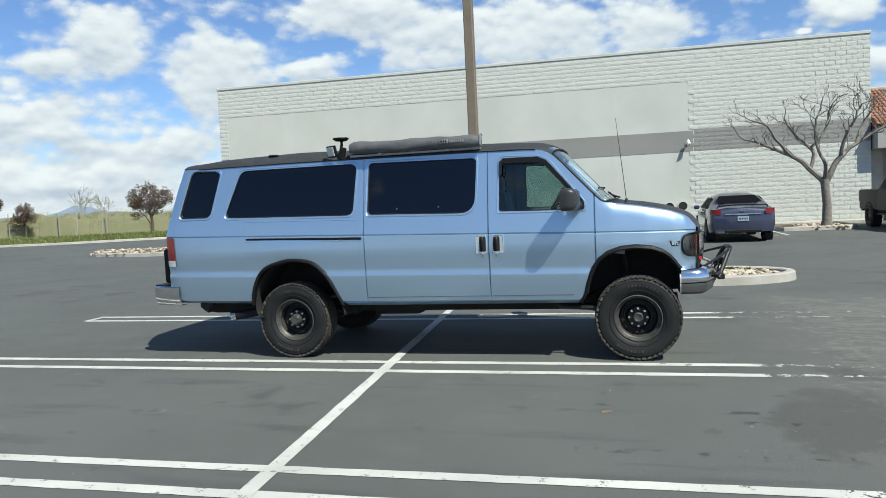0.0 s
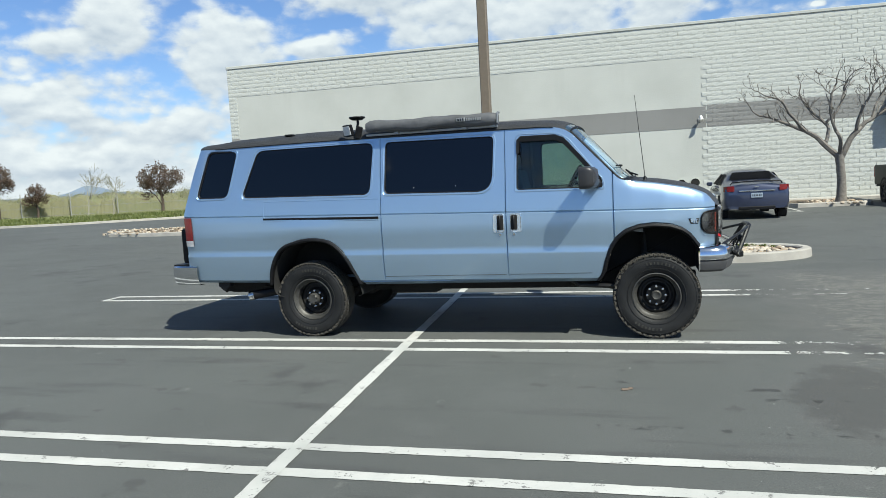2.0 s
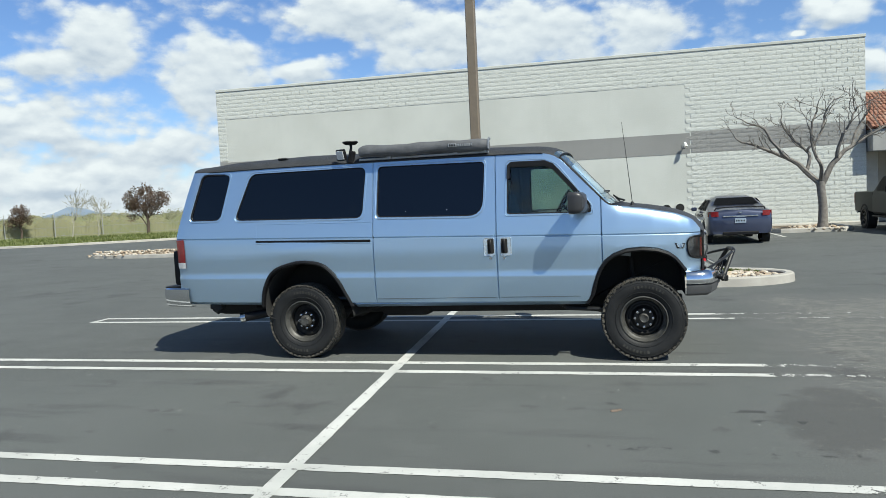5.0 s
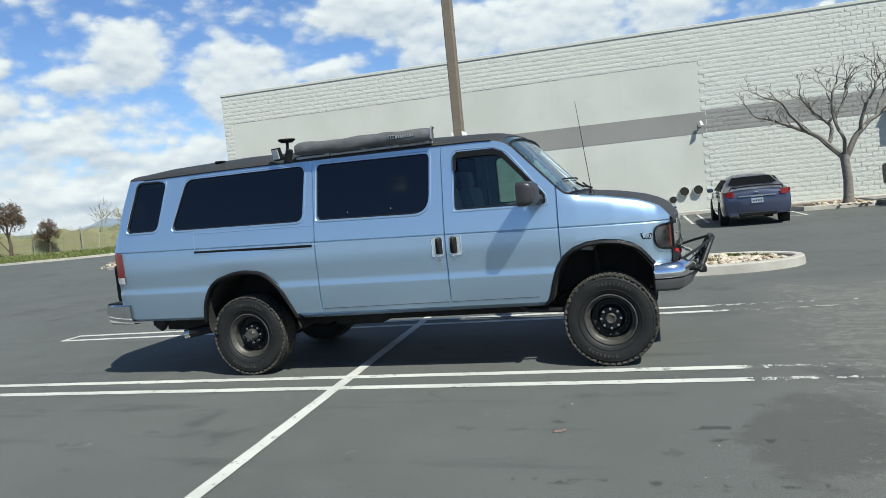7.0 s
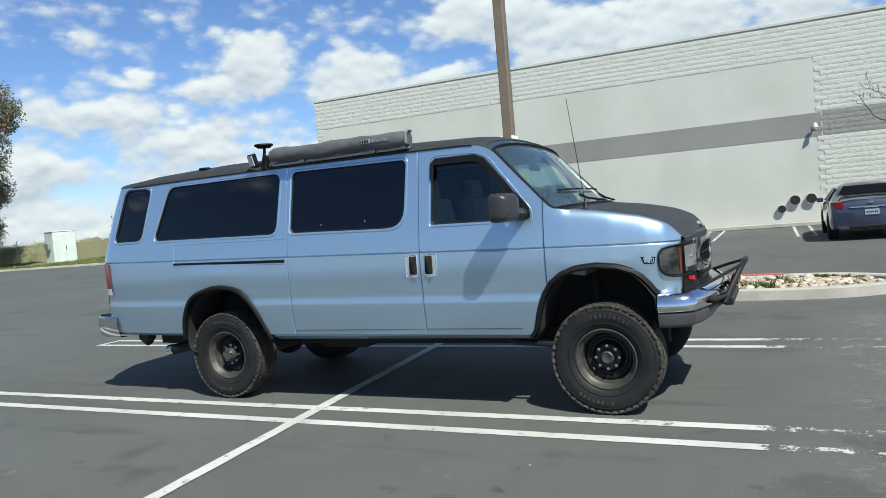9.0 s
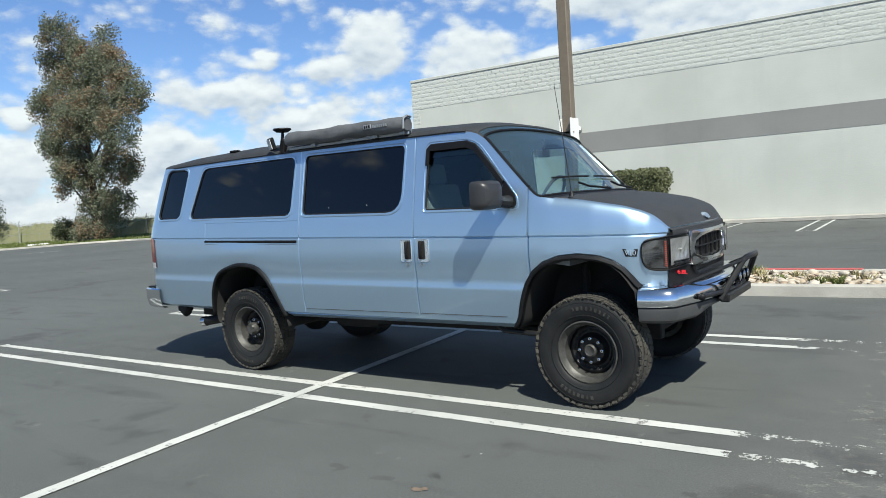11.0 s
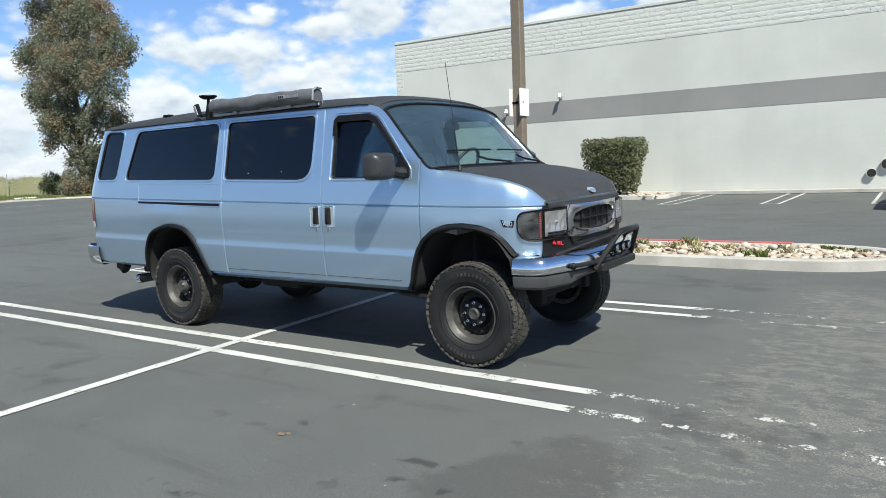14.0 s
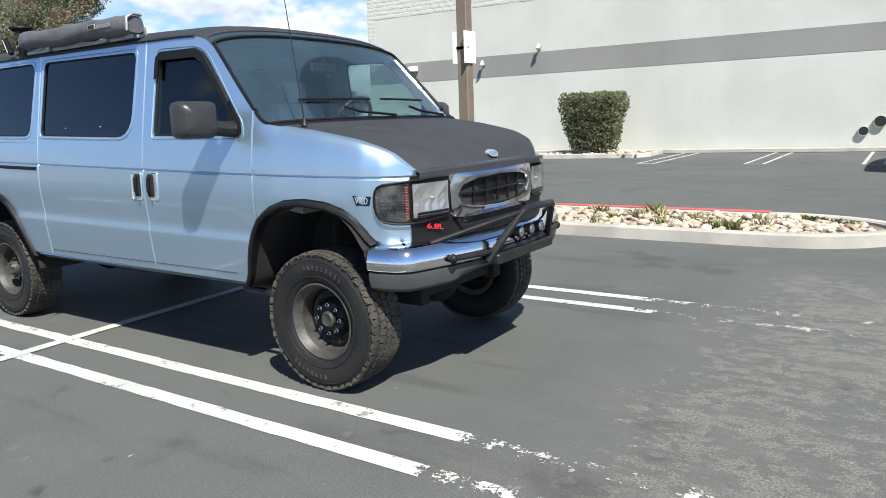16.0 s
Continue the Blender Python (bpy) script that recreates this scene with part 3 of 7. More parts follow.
def lettering(name, text, size, m, material, parent, depth=0.002, label=""):
    cu = bpy.data.curves.new(name, "FONT")
    cu.body, cu.size, cu.extrude, cu.align_x, cu.align_y = text, size, depth, "CENTER", "CENTER"
    tmp = new(name + "_tmp", cu)
    dg = bpy.context.evaluated_depsgraph_get()
    me = bpy.data.meshes.new_from_object(tmp.evaluated_get(dg))
    bpy.data.objects.remove(tmp)
    me.materials.clear()
    me.materials.append(material)
    ob = new(name, me)
    ob.parent, ob.matrix_basis = parent, m
    return tagged(ob, label) if label else ob


# ---- ground, kerbs, lines ----
def flat(bm, pts, z0, z1):
    prism(bm, pts, lambda u, v, d: (u, v, z0 + d), z1 - z0)


bm = bmesh.new()
for f in ([(-4000, -3000), (4000, -3000), (4000, 4500), (-4000, 4500)],):
    bm.faces.new([bm.verts.new((x, y, -0.03)) for x, y in f])
tagged(part("ground", bm, M["dry_land"], smooth=False), "dry scrub land that runs out to the horizon", "ground", kind="structure")

# the lot's edge, from the near left round to the back
EDGE = [(-60, -60), (-61, 0), (-61.5, 30), (-60.5, 35.5), (-57, 38.3), (-46, 38.4), (-37.5, 39.4), (-31, 43), (-24, 52), (-20, 70)]
bm = bmesh.new()
lot = EDGE + [(60, 70), (60, -60)]
bm.faces.new([bm.verts.new((x, y, 0.0)) for x, y in lot])
tagged(part("road", bm, M["asphalt"], smooth=False), "sealed dark asphalt of a car park, worn in the aisle", "asphalt", kind="structure")


def offset_line(pts, d):
    out = []
    for i, p in enumerate(pts):
        a, b = Vector(pts[max(i - 1, 0)]), Vector(pts[min(i + 1, len(pts) - 1)])
        t = (b - a).normalized()
        out.append((p[0] - t.y * d, p[1] + t.x * d))
    return out


def kerb_run(bm, pts, w, z0, z1, closed=False):
    """A kerb of square section with eased top edges along a plan line, to the left of its run."""
    n = len(pts)
    rings = []
    for i, p in enumerate(pts):
        a, b = (Vector(pts[i - 1]), Vector(pts[(i + 1) % n])) if closed else (Vector(pts[max(i - 1, 0)]), Vector(pts[min(i + 1, n - 1)]))
        t = (b - a).normalized()
        nx, ny = -t.y, t.x
        rings.append([(p[0] + nx * u, p[1] + ny * u, z) for u, z in ((0, z0), (0.012, z1 - 0.02), (0.03, z1), (w - 0.02, z1), (w, z1 - 0.02), (w, z0))])
    if closed:
        rings.append(rings[0])
    loft(bm, rings, closed=True, caps=not closed)


bm = bmesh.new()
kerb_run(bm, EDGE, 0.18, 0.0, 0.15)
tagged(part("kerb", bm, M["concrete"]), "pale concrete kerb round the edge of the lot", "kerb", kind="structure")

bm = bmesh.new()
inner, outer = offset_line(EDGE, 0.18), offset_line(EDGE, 13.0)
rows = [[(x, y, z) for (x, y), z in zip(line, [h] * len(line))] for line, h in ((inner, 0.13), (offset_line(EDGE, 4), 0.22), (outer, 0.35), (offset_line(EDGE, 13.1), -0.05))]
loft(bm, rows, closed=False)
tagged(part("grass_strip", bm, M["grass_bed"]), "green grass verge beyond the kerb", "grass", kind="structure")


def stripe(name, a, b, w, label, ragged=0.0, parent=None, z=0.004):
    """A painted line from a to b with uneven edges; ragged: metres over which its far end has broken up."""
    rnd = random.Random(hash((round(a[0] * 7), round(a[1] * 7))) & 0xFFFF)
    bm = bmesh.new()
    a, b = Vector(a), Vector(b)
    if ragged:
        b = b - (b - a).normalized() * 0.55
    d = b - a
    n = max(2, int(d.length / 0.12))
    t = d.normalized()
    s = Vector((-t.y, t.x))
    left, right = [], []
    for i in range(n + 1):
        p = a + d * (i / n)
        left.append(p + s * (w / 2 + rnd.uniform(-0.004, 0.004)))
        right.append(p - s * (w / 2 + rnd.uniform(-0.004, 0.004)))
    for i in range(n):
        q = [left[i], right[i], right[i + 1], left[i + 1]]
        bm.faces.new([bm.verts.new((p.x, p.y, z)) for p in q])
    bmesh.ops.remove_doubles(bm, verts=bm.verts, dist=1e-5)
    line_ob = tagged(part(name, bm, M["line"], parent, smooth=False), label, "parking line", kind="structure")
    if ragged:
        bm = bmesh.new()
        e = b + t * ragged
        bm.faces.new([bm.verts.new((p.x, p.y, z)) for p in (b - s * w / 2, e - s * w / 2, e + s * w / 2, b + s * w / 2)])
        part("worn_end", bm, M["line_worn"], line_ob, "paint flaked down to the asphalt", smooth=False)
    return line_ob


LBL = "white painted bay line, chipped and worn"
W_L = 0.105
for y in (5.93, 5.565):
    stripe("parking_line", (-7.42, y - 0.06), (1.95, y + 0.02), W_L, LBL, 2.6)
stripe("parking_line", (-7.42, 5.45), (-7.42, 5.93), 0.09, LBL, z=0.0075)
for y in (8.83, 8.48):
    stripe("parking_line", (-7.46, y - 0.04), (1.97, y), W_L, LBL, 3.4)
stripe("parking_line", (-7.46, 8.40), (-7.46, 8.83), 0.09, LBL, z=0.0075)
for y in (3.03, 2.655):
    stripe("parking_line", (-7.4, y - 0.07), (1.85, y + 0.13), W_L, LBL, 2.2)
stripe("parking_line", (-7.4, 2.54), (-7.4, 3.01), 0.09, LBL, z=0.0075)
stripe("parking_line", (-1.20, -0.2), (-2.02, 11.5), W_L, LBL, z=0.0075)
for y in (9.72, 10.10):
    stripe("parking_line", (-30, y), (-16.9, y + 0.05), W_L, LBL)
stripe("parking_line", (-16.9, 9.72), (-16.9, 10.15), 0.09, LBL, z=0.0075)
stripe("parking_line", (-46.6, 24.0), (-46.3, 26.5), 0.12, LBL)
stripe("parking_line", (-53.9, 31.4), (-54.4, 34.6), 0.12, LBL)
# bays against the long wall
for x in (-9.3, -3.35, -0.30, 2.55, 5.45):
    stripe("parking_line", (x - 0.24, 24.4), (x - 0.30, 29.3 + 0.0437 * (x + 18.1)), 0.09, LBL, z=0.0075)
    stripe("parking_line", (x + 0.24, 24.4), (x + 0.20, 29.3 + 0.0437 * (x + 18.1)), 0.09, LBL, z=0.0075)
    stripe("parking_line", (x - 0.28, 24.4), (x + 0.28, 24.4), 0.09, LBL, z=0.0075)


# ---- islands ----
def island(name, outline, label, red_back=None):
    ob = thing(name, Matrix(), label, "planter island", kind="structure")
    bm = bmesh.new()
    kerb_run(bm, outline, 0.16, 0.0, 0.15, closed=True)
    part("kerb_ring", bm, M["concrete"], ob)
    bm = bmesh.new()
    n = len(outline)
    inn = []
    for i, p in enumerate(outline):
        t = (Vector(outline[(i + 1) % n]) - Vector(outline[i - 1])).normalized()
        inn.append((p[0] - t.y * 0.14, p[1] + t.x * 0.14))
    flat(bm, inn, 0.0, 0.10)
    part("soil_bed", bm, M["soil"], ob, smooth=False)
    return ob


tip = [(3.42 - 1.40 + 1.40 * math.cos(a), 12.48 + 0.93 * math.sin(a)) for a in [radians(-90 + 12 * k) for k in range(16)]]
main_island = island("island", [(-4.2, 11.75), (-3.6, 11.55), (-3, 11.55), (0, 11.55)] + tip + [(0, 13.41), (-3, 13.41), (-3.8, 13.41), (-4.5, 13.1), (-4.6, 12.4)], "long kerbed island bedded with pale river rock")
bm = bmesh.new()
kerb_run(bm, [(1.9, 13.43), (-1, 13.43), (-2, 13.43), (-3.7, 13.43)], -0.02, 0.02, 0.155)
box(bm, (-0.9, 13.33, 0.154), (5.6, 0.13, 0.012), 0.004)
part("red_kerb_paint", bm, M["red_kerb"], main_island, "red painted kerb face")
isl_b = island("island", [(-22.2, 26.4), (-21.2, 24.6), (-18.5, 23.9), (-14, 23.9), (-10, 23.9), (-9.5, 25), (-10, 26.8), (-16, 27.0), (-21.2, 27.2)], "small kerbed island heaped with pale rock")
isl_c = island("island", [(-8.4, 29.6), (-8.4, 27.4), (-7.9, 26.9), (-4.7, 27.2), (-4.3, 27.8), (-4.4, 29.8)], "planter at the wall with rock round a clipped shrub")
isl_d = island("island", [(5.6, 30.2), (5.6, 27.2), (6.0, 26.6), (8.1, 26.6), (8.5, 27.2), (8.5, 30.3)], "small planter at the wall round a bare tree")

# ---- the long block building ----
WALL_Y, WX0, WX1, WTOP = 29.8, -18.1, 10.1, 7.46
WALL_M = Matrix.Translation((WX0, WALL_Y, 0)) @ Matrix.Rotation(radians(2.5), 4, "Z") @ Matrix.Translation((-WX0, -WALL_Y, 0))
bm = bmesh.new()
box(bm, ((WX0 + WX1) / 2, WALL_Y + 0.15 + 12, WTOP / 2), (WX1 - WX0, 24.3 - 0.3 + 0.3, WTOP))
wall = tagged(part("wall_north", bm, M["wall_light"], smooth=False), "long pale painted concrete block wall of a store", "wall", kind="structure")
wall.matrix_basis = WALL_M
bm = bmesh.new()
box(bm, ((WX0 + 3.4) / 2, WALL_Y - 0.003, 3.66), (3.4 - WX0, 0.012, 0.86), 0)
part("painted_band", bm, M["wall_band"], wall, "darker grey painted band", smooth=False)
bm = bmesh.new()
box(bm, ((WX0 + WX1) / 2, WALL_Y + 0.10, WTOP + 0.03), (WX1 - WX0 + 0.05, 0.27, 0.12), 0.012)
part("coping", bm, M["wall_light"], wall, "thin pale coping")
bm = bmesh.new()
box(bm, ((WX0 + WX1) / 2, WALL_Y - 0.28, 0.075), (WX1 - WX0, 0.56, 0.15), 0.02)
tagged(part("wall_kerb", bm, M["concrete"]), "concrete kerb along the foot of the wall", "kerb", kind="structure").matrix_basis = WALL_M


# ---- store front with a tiled roof beyond the wall ----
store = thing("storefront", WALL_M @ pose(10.15, 29.3, 0), "tan and grey storefront with a terracotta tiled roof", "building", kind="structure")
bm = bmesh.new()
box(bm, (10, 0.4, 3.32), (20, 0.8, 0.86), 0.02)
part("fascia", bm, M["stucco"], store, "plain grey fascia")
bm = bmesh.new()
box(bm, (10, 3.2, 1.5), (20, 0.3, 3.0))
part("back_wall", bm, M["stucco_tan"], store, smooth=False)
bm = bmesh.new()
box(bm, (0.3, 2.0, 1.5), (0.5, 2.0, 3.0), 0.02)
part("pier", bm, M["stucco_tan"], store)
bm = bmesh.new()
box(bm, (10, 1.6, 3.7), (20, 3.2, 0.08))
part("soffit", bm, M["stucco"], store, smooth=False)
bm = bmesh.new()
loft(bm, [[(x, -0.05, 3.78), (x, 3.0, 5.5), (x, 3.2, 5.5), (x, 3.2, 3.75)] for x in (0, 20)], caps=True)
roof_deck = part("roof", bm, M["tile_roof"], store, smooth=False)
bm = bmesh.new()
box(bm, (10, 3.2, 5.55), (20, 0.25, 0.16), 0.02)
part("ridge_cap", bm, M["stucco_tan"], store, "pale ridge cap")


# plain wall added on the never-viewed side; closes the lot, darkens van reflections
bm = bmesh.new()
box(bm, (-62.0, -36.0, 3.6), (0.4, 64.0, 7.2))
tagged(part("wall_west", bm, M["stucco"], smooth=False), "plain grey stucco wall, unseen, added to close the lot and darken reflections", "wall", kind="structure")


# ---- the van ----
def smooth_table(xs, vs, x):
    return float(np.interp(x, xs, vs))


SIDE_Z = [0.50, 0.60, 0.80, 1.10, 1.26, 1.45, 2.04, 2.10]
SIDE_W = [0.940, 0.958, 0.985, 1.004, 0.996, 0.972, 0.868, 0.852]


def side_w(z):
    return float(np.interp(z, SIDE_Z, SIDE_W))


def plan_w(x):
    return smooth_table([-1.49, -1.46, -1.40, -1.25, -0.9, -0.3, 3.0, 3.3, 3.6, 3.85, 3.97, 4.03, 4.07], [0.86, 0.925, 0.955, 0.975, 0.99, 1.0, 1.0, 0.988, 0.955, 0.905, 0.855, 0.80, 0.75], x)


def shoulder(x):
    return smooth_table([-1.45, -1.0, 0, 1, 2, 2.5, 2.64, 2.74, 2.80, 3.2, 3.3, 3.5, 3.8, 3.92, 3.98, 4.02, 4.045, 4.07], [2.03, 2.045, 2.05, 2.045, 2.038, 2.032, 2.022, 1.985, 1.928, 1.50, 1.480, 1.450, 1.390, 1.352, 1.326, 1.292, 1.245, 1.215], x)


def crown(x):
    return smooth_table([-1.45, -1.0, 0, 2, 2.6, 2.74, 2.80, 3.2, 3.3, 3.6, 3.9, 4.07], [0.085, 0.13, 0.15, 0.120, 0.100, 0.090, 0.084, 0.022, 0.022, 0.030, 0.026, 0.012], x)


def bow(x):
    return smooth_table([2.2, 2.6, 2.72, 3.2, 3.4, 3.8, 4.07], [0.0, 0.02, 0.035, 0.10, 0.11, 0.09, 0.085], x)


def belt(x):
    return 1.322 - 0.0227 * (x + 1.4)


def crease(x):
    return 0.908 - 0.0113 * (x + 1.4)


def sill(x):
    """The lower edge of the body; it climbs over the front wheel."""
    return smooth_table([-1.45, 0.6, 2.985, 3.035, 3.065, 3.11, 3.17, 3.24, 3.36, 3.50, 3.64, 3.74, 3.80, 3.85, 3.89, 3.92, 4.07],
                        [0.60, 0.575, 0.56, 0.62, 0.74, 0.87, 0.96, 1.015, 1.057, 1.068, 1.052, 1.015, 0.972, 0.915, 0.86, 0.845, 0.85], x)


def average(fn, x, h=0.05):
    return (fn(x - h) + 2 * fn(x) + fn(x + h)) / 4


SEAMS = (0.86, 2.135, 3.14)
N_SIDE, N_ARC = 0, 10


def van_ring(x):
    """Half a cross-section, from the floor's middle up to the roof's; (x, y, z) on the +y side."""
    zs, cr, bw, zb, pw = average(shoulder, x, 0.03 if x < 3.9 else 0.012), average(crown, x), average(bow, x), sill(x), plan_w(x)
    b, c = belt(x), crease(x)
    levels = [zb + 0.03, zb + 0.06, (zb + c) / 2, c - 0.03, c - 0.010, c + 0.014, c + 0.06, c + 0.12, c + 0.17, (c + b) / 2, b - 0.14, b - 0.09, b - 0.045, b - 0.011, b, b + 0.011, b + 0.05]
    top = max(zs - 0.0, b + 0.02)
    for k in range(1, 9):
        levels.append(b + 0.05 + (top - b - 0.05) * k / 8)
    lo = zb + 0.03
    zlist = []
    for z in levels:
        lo = max(lo + 0.0015, min(z, top)) if zlist else lo
        zlist.append(lo)
    groove = any(abs(x - s) < 0.001 for s in SEAMS)
    lean = max(0.0, min(1.0, (-0.55 - x) / 0.85))
    pts = [(x, 0.0, zb), (x, 0.45 * pw, zb), (x, (side_w(zb) - 0.03) * pw, zb)]
    for i, z in enumerate(zlist):
        w = side_w(z) * pw
        if i == 14:
            w -= 0.010
        rnd_ = min(1.0, max(0.0, (z - (zs - 0.12)) / 0.12)) * min(1.0, max(0.0, (x - 3.12) / 0.2))
        w -= 0.040 * (1 - math.sqrt(1 - 0.92 * rnd_ * rnd_))
        w += 0.010 * min(1.0, max(0.0, (c + 0.010 - z) / 0.018)) - 0.004 * max(0, 1 - abs(z - c) / 0.2)
        if groove and 0.63 < z < 1.99:
            w -= 0.016
        w += 0.014 * math.exp(-((x - 0.02) / 0.34) ** 2 - ((z - 1.155) / 0.085) ** 2)
        xx = x + lean * max(0.0, (z - 1.33) / 0.72) * 0.20
        pts.append((xx, w, z))
    xe, we, ze = pts[-1]
    for k in range(1, N_ARC + 1):
        a = math.pi / 2 * k / N_ARC
        y = we * max(0.0, math.cos(a)) ** 0.75
        z = ze + cr * math.sin(a) ** 1.0
        pts.append((xe + bw * (1 - (y / we) ** 2) + lean * 0.05 * (1 - (y / we) ** 2) * 0, y, z))
    return pts


stations = sorted(set([round(v, 3) for v in list(np.arange(-1.2, 2.6, 0.07)) + [-1.49, -1.475, -1.46, -1.43, -1.39, -1.33, -1.27] + list(np.arange(2.55, 2.97, 0.055)) + list(np.arange(2.98, 3.98, 0.026)) + [3.99, 4.02, 4.045, 4.06, 4.07]]))
stations = [x for x in stations if all(abs(x - s) > 0.03 for s in SEAMS)]
for s in SEAMS:
    stations += [s - 0.008, s, s + 0.008]
stations.sort()
half = [van_ring(x) for x in stations]
N_HALF = len(half[0])
FIRST_ARC = N_HALF - N_ARC
van = thing("van", pose(-2.754, 7.0, 0), "lifted ice-blue passenger van with black hood, parked on asphalt", "van")


def region(i, k):
    """Which part the strip k between stations i and i + 1 belongs to."""
    x = (stations[i] + stations[i + 1]) / 2
    z = (half[i][k][2] + half[i + 1][k + 1][2]) / 2 if k + 1 < N_HALF else 3
    if k >= FIRST_ARC - 1:
        if 2.735 < x < 3.235 and k >= FIRST_ARC:
            return "screen"
        if x < 2.75:
            return "roof"
        if 3.235 < x < 3.33 and k >= FIRST_ARC:
            return "cowl"
        if 3.33 < x and k >= FIRST_ARC + 1:
            return "hood"
        return "body"
    if k < 2:
        return "floor"
    if z > 0.63 and k > 3:
        if 0.86 < x < 2.135 and z < 2.0:
            return "sliding_door"
        if 2.135 < x < 3.14 and z < 2.0 and (x < 2.98 or z > sill(x) + 0.10):
            return "front_door"
    return "body"


SLOTS = ["body", "roof", "hood", "cowl", "sliding_door", "front_door", "floor"]
SLOT_MAT = [M["paint"], M["matte"], M["matte"], M["plastic"], M["paint"], M["paint"], M["under"], M["trim"]]
shell, screen_bm = bmesh.new(), bmesh.new()
for sgn in (-1, 1):
    vs = [[shell.verts.new((x, sgn * y, z)) for x, y, z in ring] for ring in half]
    sv = {}
    for i in range(len(stations) - 1):
        for k in range(N_HALF - 1):
            reg = region(i, k)
            q = [(i, k), (i, k + 1), (i + 1, k + 1), (i + 1, k)]
            if sgn > 0:
                q = q[::-1]
            if reg == "screen":
                for key in q:
                    if key not in sv:
                        x, y, z = half[key[0]][key[1]]
                        sv[key] = screen_bm.verts.new((x - 0.004, sgn * y, z - 0.006))
                screen_bm.faces.new([sv[key] for key in q])
            else:
                shell.faces.new([vs[a][b] for a, b in q]).material_index = SLOTS.index(reg)
    # tail and nose
    for end, mid in ((vs[0], (-1.50, 0, 1.2)), (vs[-1], (4.075, 0, 1.05))):
        hub_v = shell.verts.new(mid)
        for a, b in zip(end, end[1:]):
            shell.faces.new([a, b, hub_v] if (sgn > 0) == (mid[0] < 0) else [b, a, hub_v])
bmesh.ops.remove_doubles(shell, verts=shell.verts, dist=0.0004)
bmesh.ops.remove_doubles(screen_bm, verts=screen_bm.verts, dist=0.0004)
bmesh.ops.delete(shell, geom=[v for v in shell.verts if not v.link_faces], context="VERTS")


def raw_mesh(name, bm):
    me = bpy.data.meshes.new(name)
    bmesh.ops.recalc_face_normals(bm, faces=bm.faces)
    bm.to_mesh(me)
    bm.free()
    return me


WIN = {
    "rear_quarter_window": rounded([(-1.13, 2.005), (-0.78, 2.01), (-0.90, 1.515), (-1.265, 1.52)], 0.07),
    "middle_window": rounded([(-0.535, 2.00), (0.785, 2.00), (0.745, 1.475), (-0.725, 1.505)], 0.08),
    "sliding_door_window": rounded([(0.915, 1.995), (2.03, 1.98), (2.005, 1.445), (0.90, 1.475)], [0.05, 0.05, 0.16, 0.05]),
    "front_door_window": rounded([(2.255, 1.965), (2.685, 1.95), (3.045, 1.52), (3.055, 1.435), (2.245, 1.45)], [0.07, 0.10, 0.03, 0.03, 0.03]),
}
ARCH_R = rounded([(-0.44, 0.45), (-0.42, 0.72), (-0.29, 0.96), (0.03, 1.045), (0.29, 1.01), (0.44, 0.86), (0.58, 0.58), (0.62, 0.45)], 0.14)
ARCH_F = [(x, sill(x) - 0.002) for x in np.linspace(2.99, 3.90, 36)]

body_ob = new("body_tmp", raw_mesh("body_tmp", shell))
for m in SLOT_MAT:
    body_ob.data.materials.append(m)
sol = body_ob.modifiers.new("thick", "SOLIDIFY")
sol.thickness, sol.offset, sol.material_offset, sol.use_rim = 0.030, -1.0, 7, True
sol.material_offset_rim = 0
cutters = []


def cutter(outline, y0, y1):
    bm = bmesh.new()
    prism(bm, outline, lambda u, v, d: (u, y0 + d, v), y1 - y0)
    ob = new("cutter_tmp", raw_mesh("cutter_tmp", bm))
    cutters.append(ob)
    mod = body_ob.modifiers.new("cut", "BOOLEAN")
    mod.operation, mod.object, mod.solver, mod.use_hole_tolerant = "DIFFERENCE", ob, "EXACT", True


for o in WIN.values():
    cutter(o, -1.4, 1.4)
cutter(ARCH_R, -1.4, -0.52)
cutter([(u + 0.002, v) for u, v in ARCH_R], 0.527, 1.43)
dg = bpy.context.evaluated_depsgraph_get()
cut_mesh = bpy.data.meshes.new_from_object(body_ob.evaluated_get(dg))
for o in cutters + [body_ob]:
    bpy.data.objects.remove(o)


def split_part(name, want, material, label="", near=None, angle=28):
    bm = bmesh.new()
    bm.from_mesh(cut_mesh)
    drop = [f for f in bm.faces if f.material_index not in want or (near is not None and (f.calc_center_median().y < 0) != near)]
    bmesh.ops.delete(bm, geom=drop, context="FACES")
    for f in bm.faces:
        low_in = f.material_index == 7 and f.calc_center_median().z < 1.25
        f.material_index = 2 if low_in else 1 if f.material_index == 7 else 0
        f.smooth = True
    for e in bm.edges:
        if len(e.link_faces) == 2 and e.calc_face_angle(0) > radians(angle):
            e.smooth = False
    me = bpy.data.meshes.new(name)
    bm.to_mesh(me)
    bm.free()
    me.materials.append(material)
    me.materials.append(M["trim"])
    me.materials.append(M["under"])
    ob = new(name, me)
    ob.parent = van
    return tagged(ob, label) if label else ob


split_part("body_shell", (0, 7), M["paint"])
split_part("underfloor", (6,), M["under"], "dark underside of the body")
split_part("roof_panel", (1,), M["matte"], "dark textured roof coating")
split_part("hood", (2,), M["matte"], "matte black textured hood")
split_part("cowl", (3,), M["plastic"], "black plastic cowl")
SLIDE = split_part("sliding_door", (4,), M["paint"], near=True)
split_part("cargo_door", (4,), M["paint"], near=False)
DOOR = split_part("front_door", (5,), M["paint"], near=True)
split_part("front_door", (5,), M["paint"], near=False)
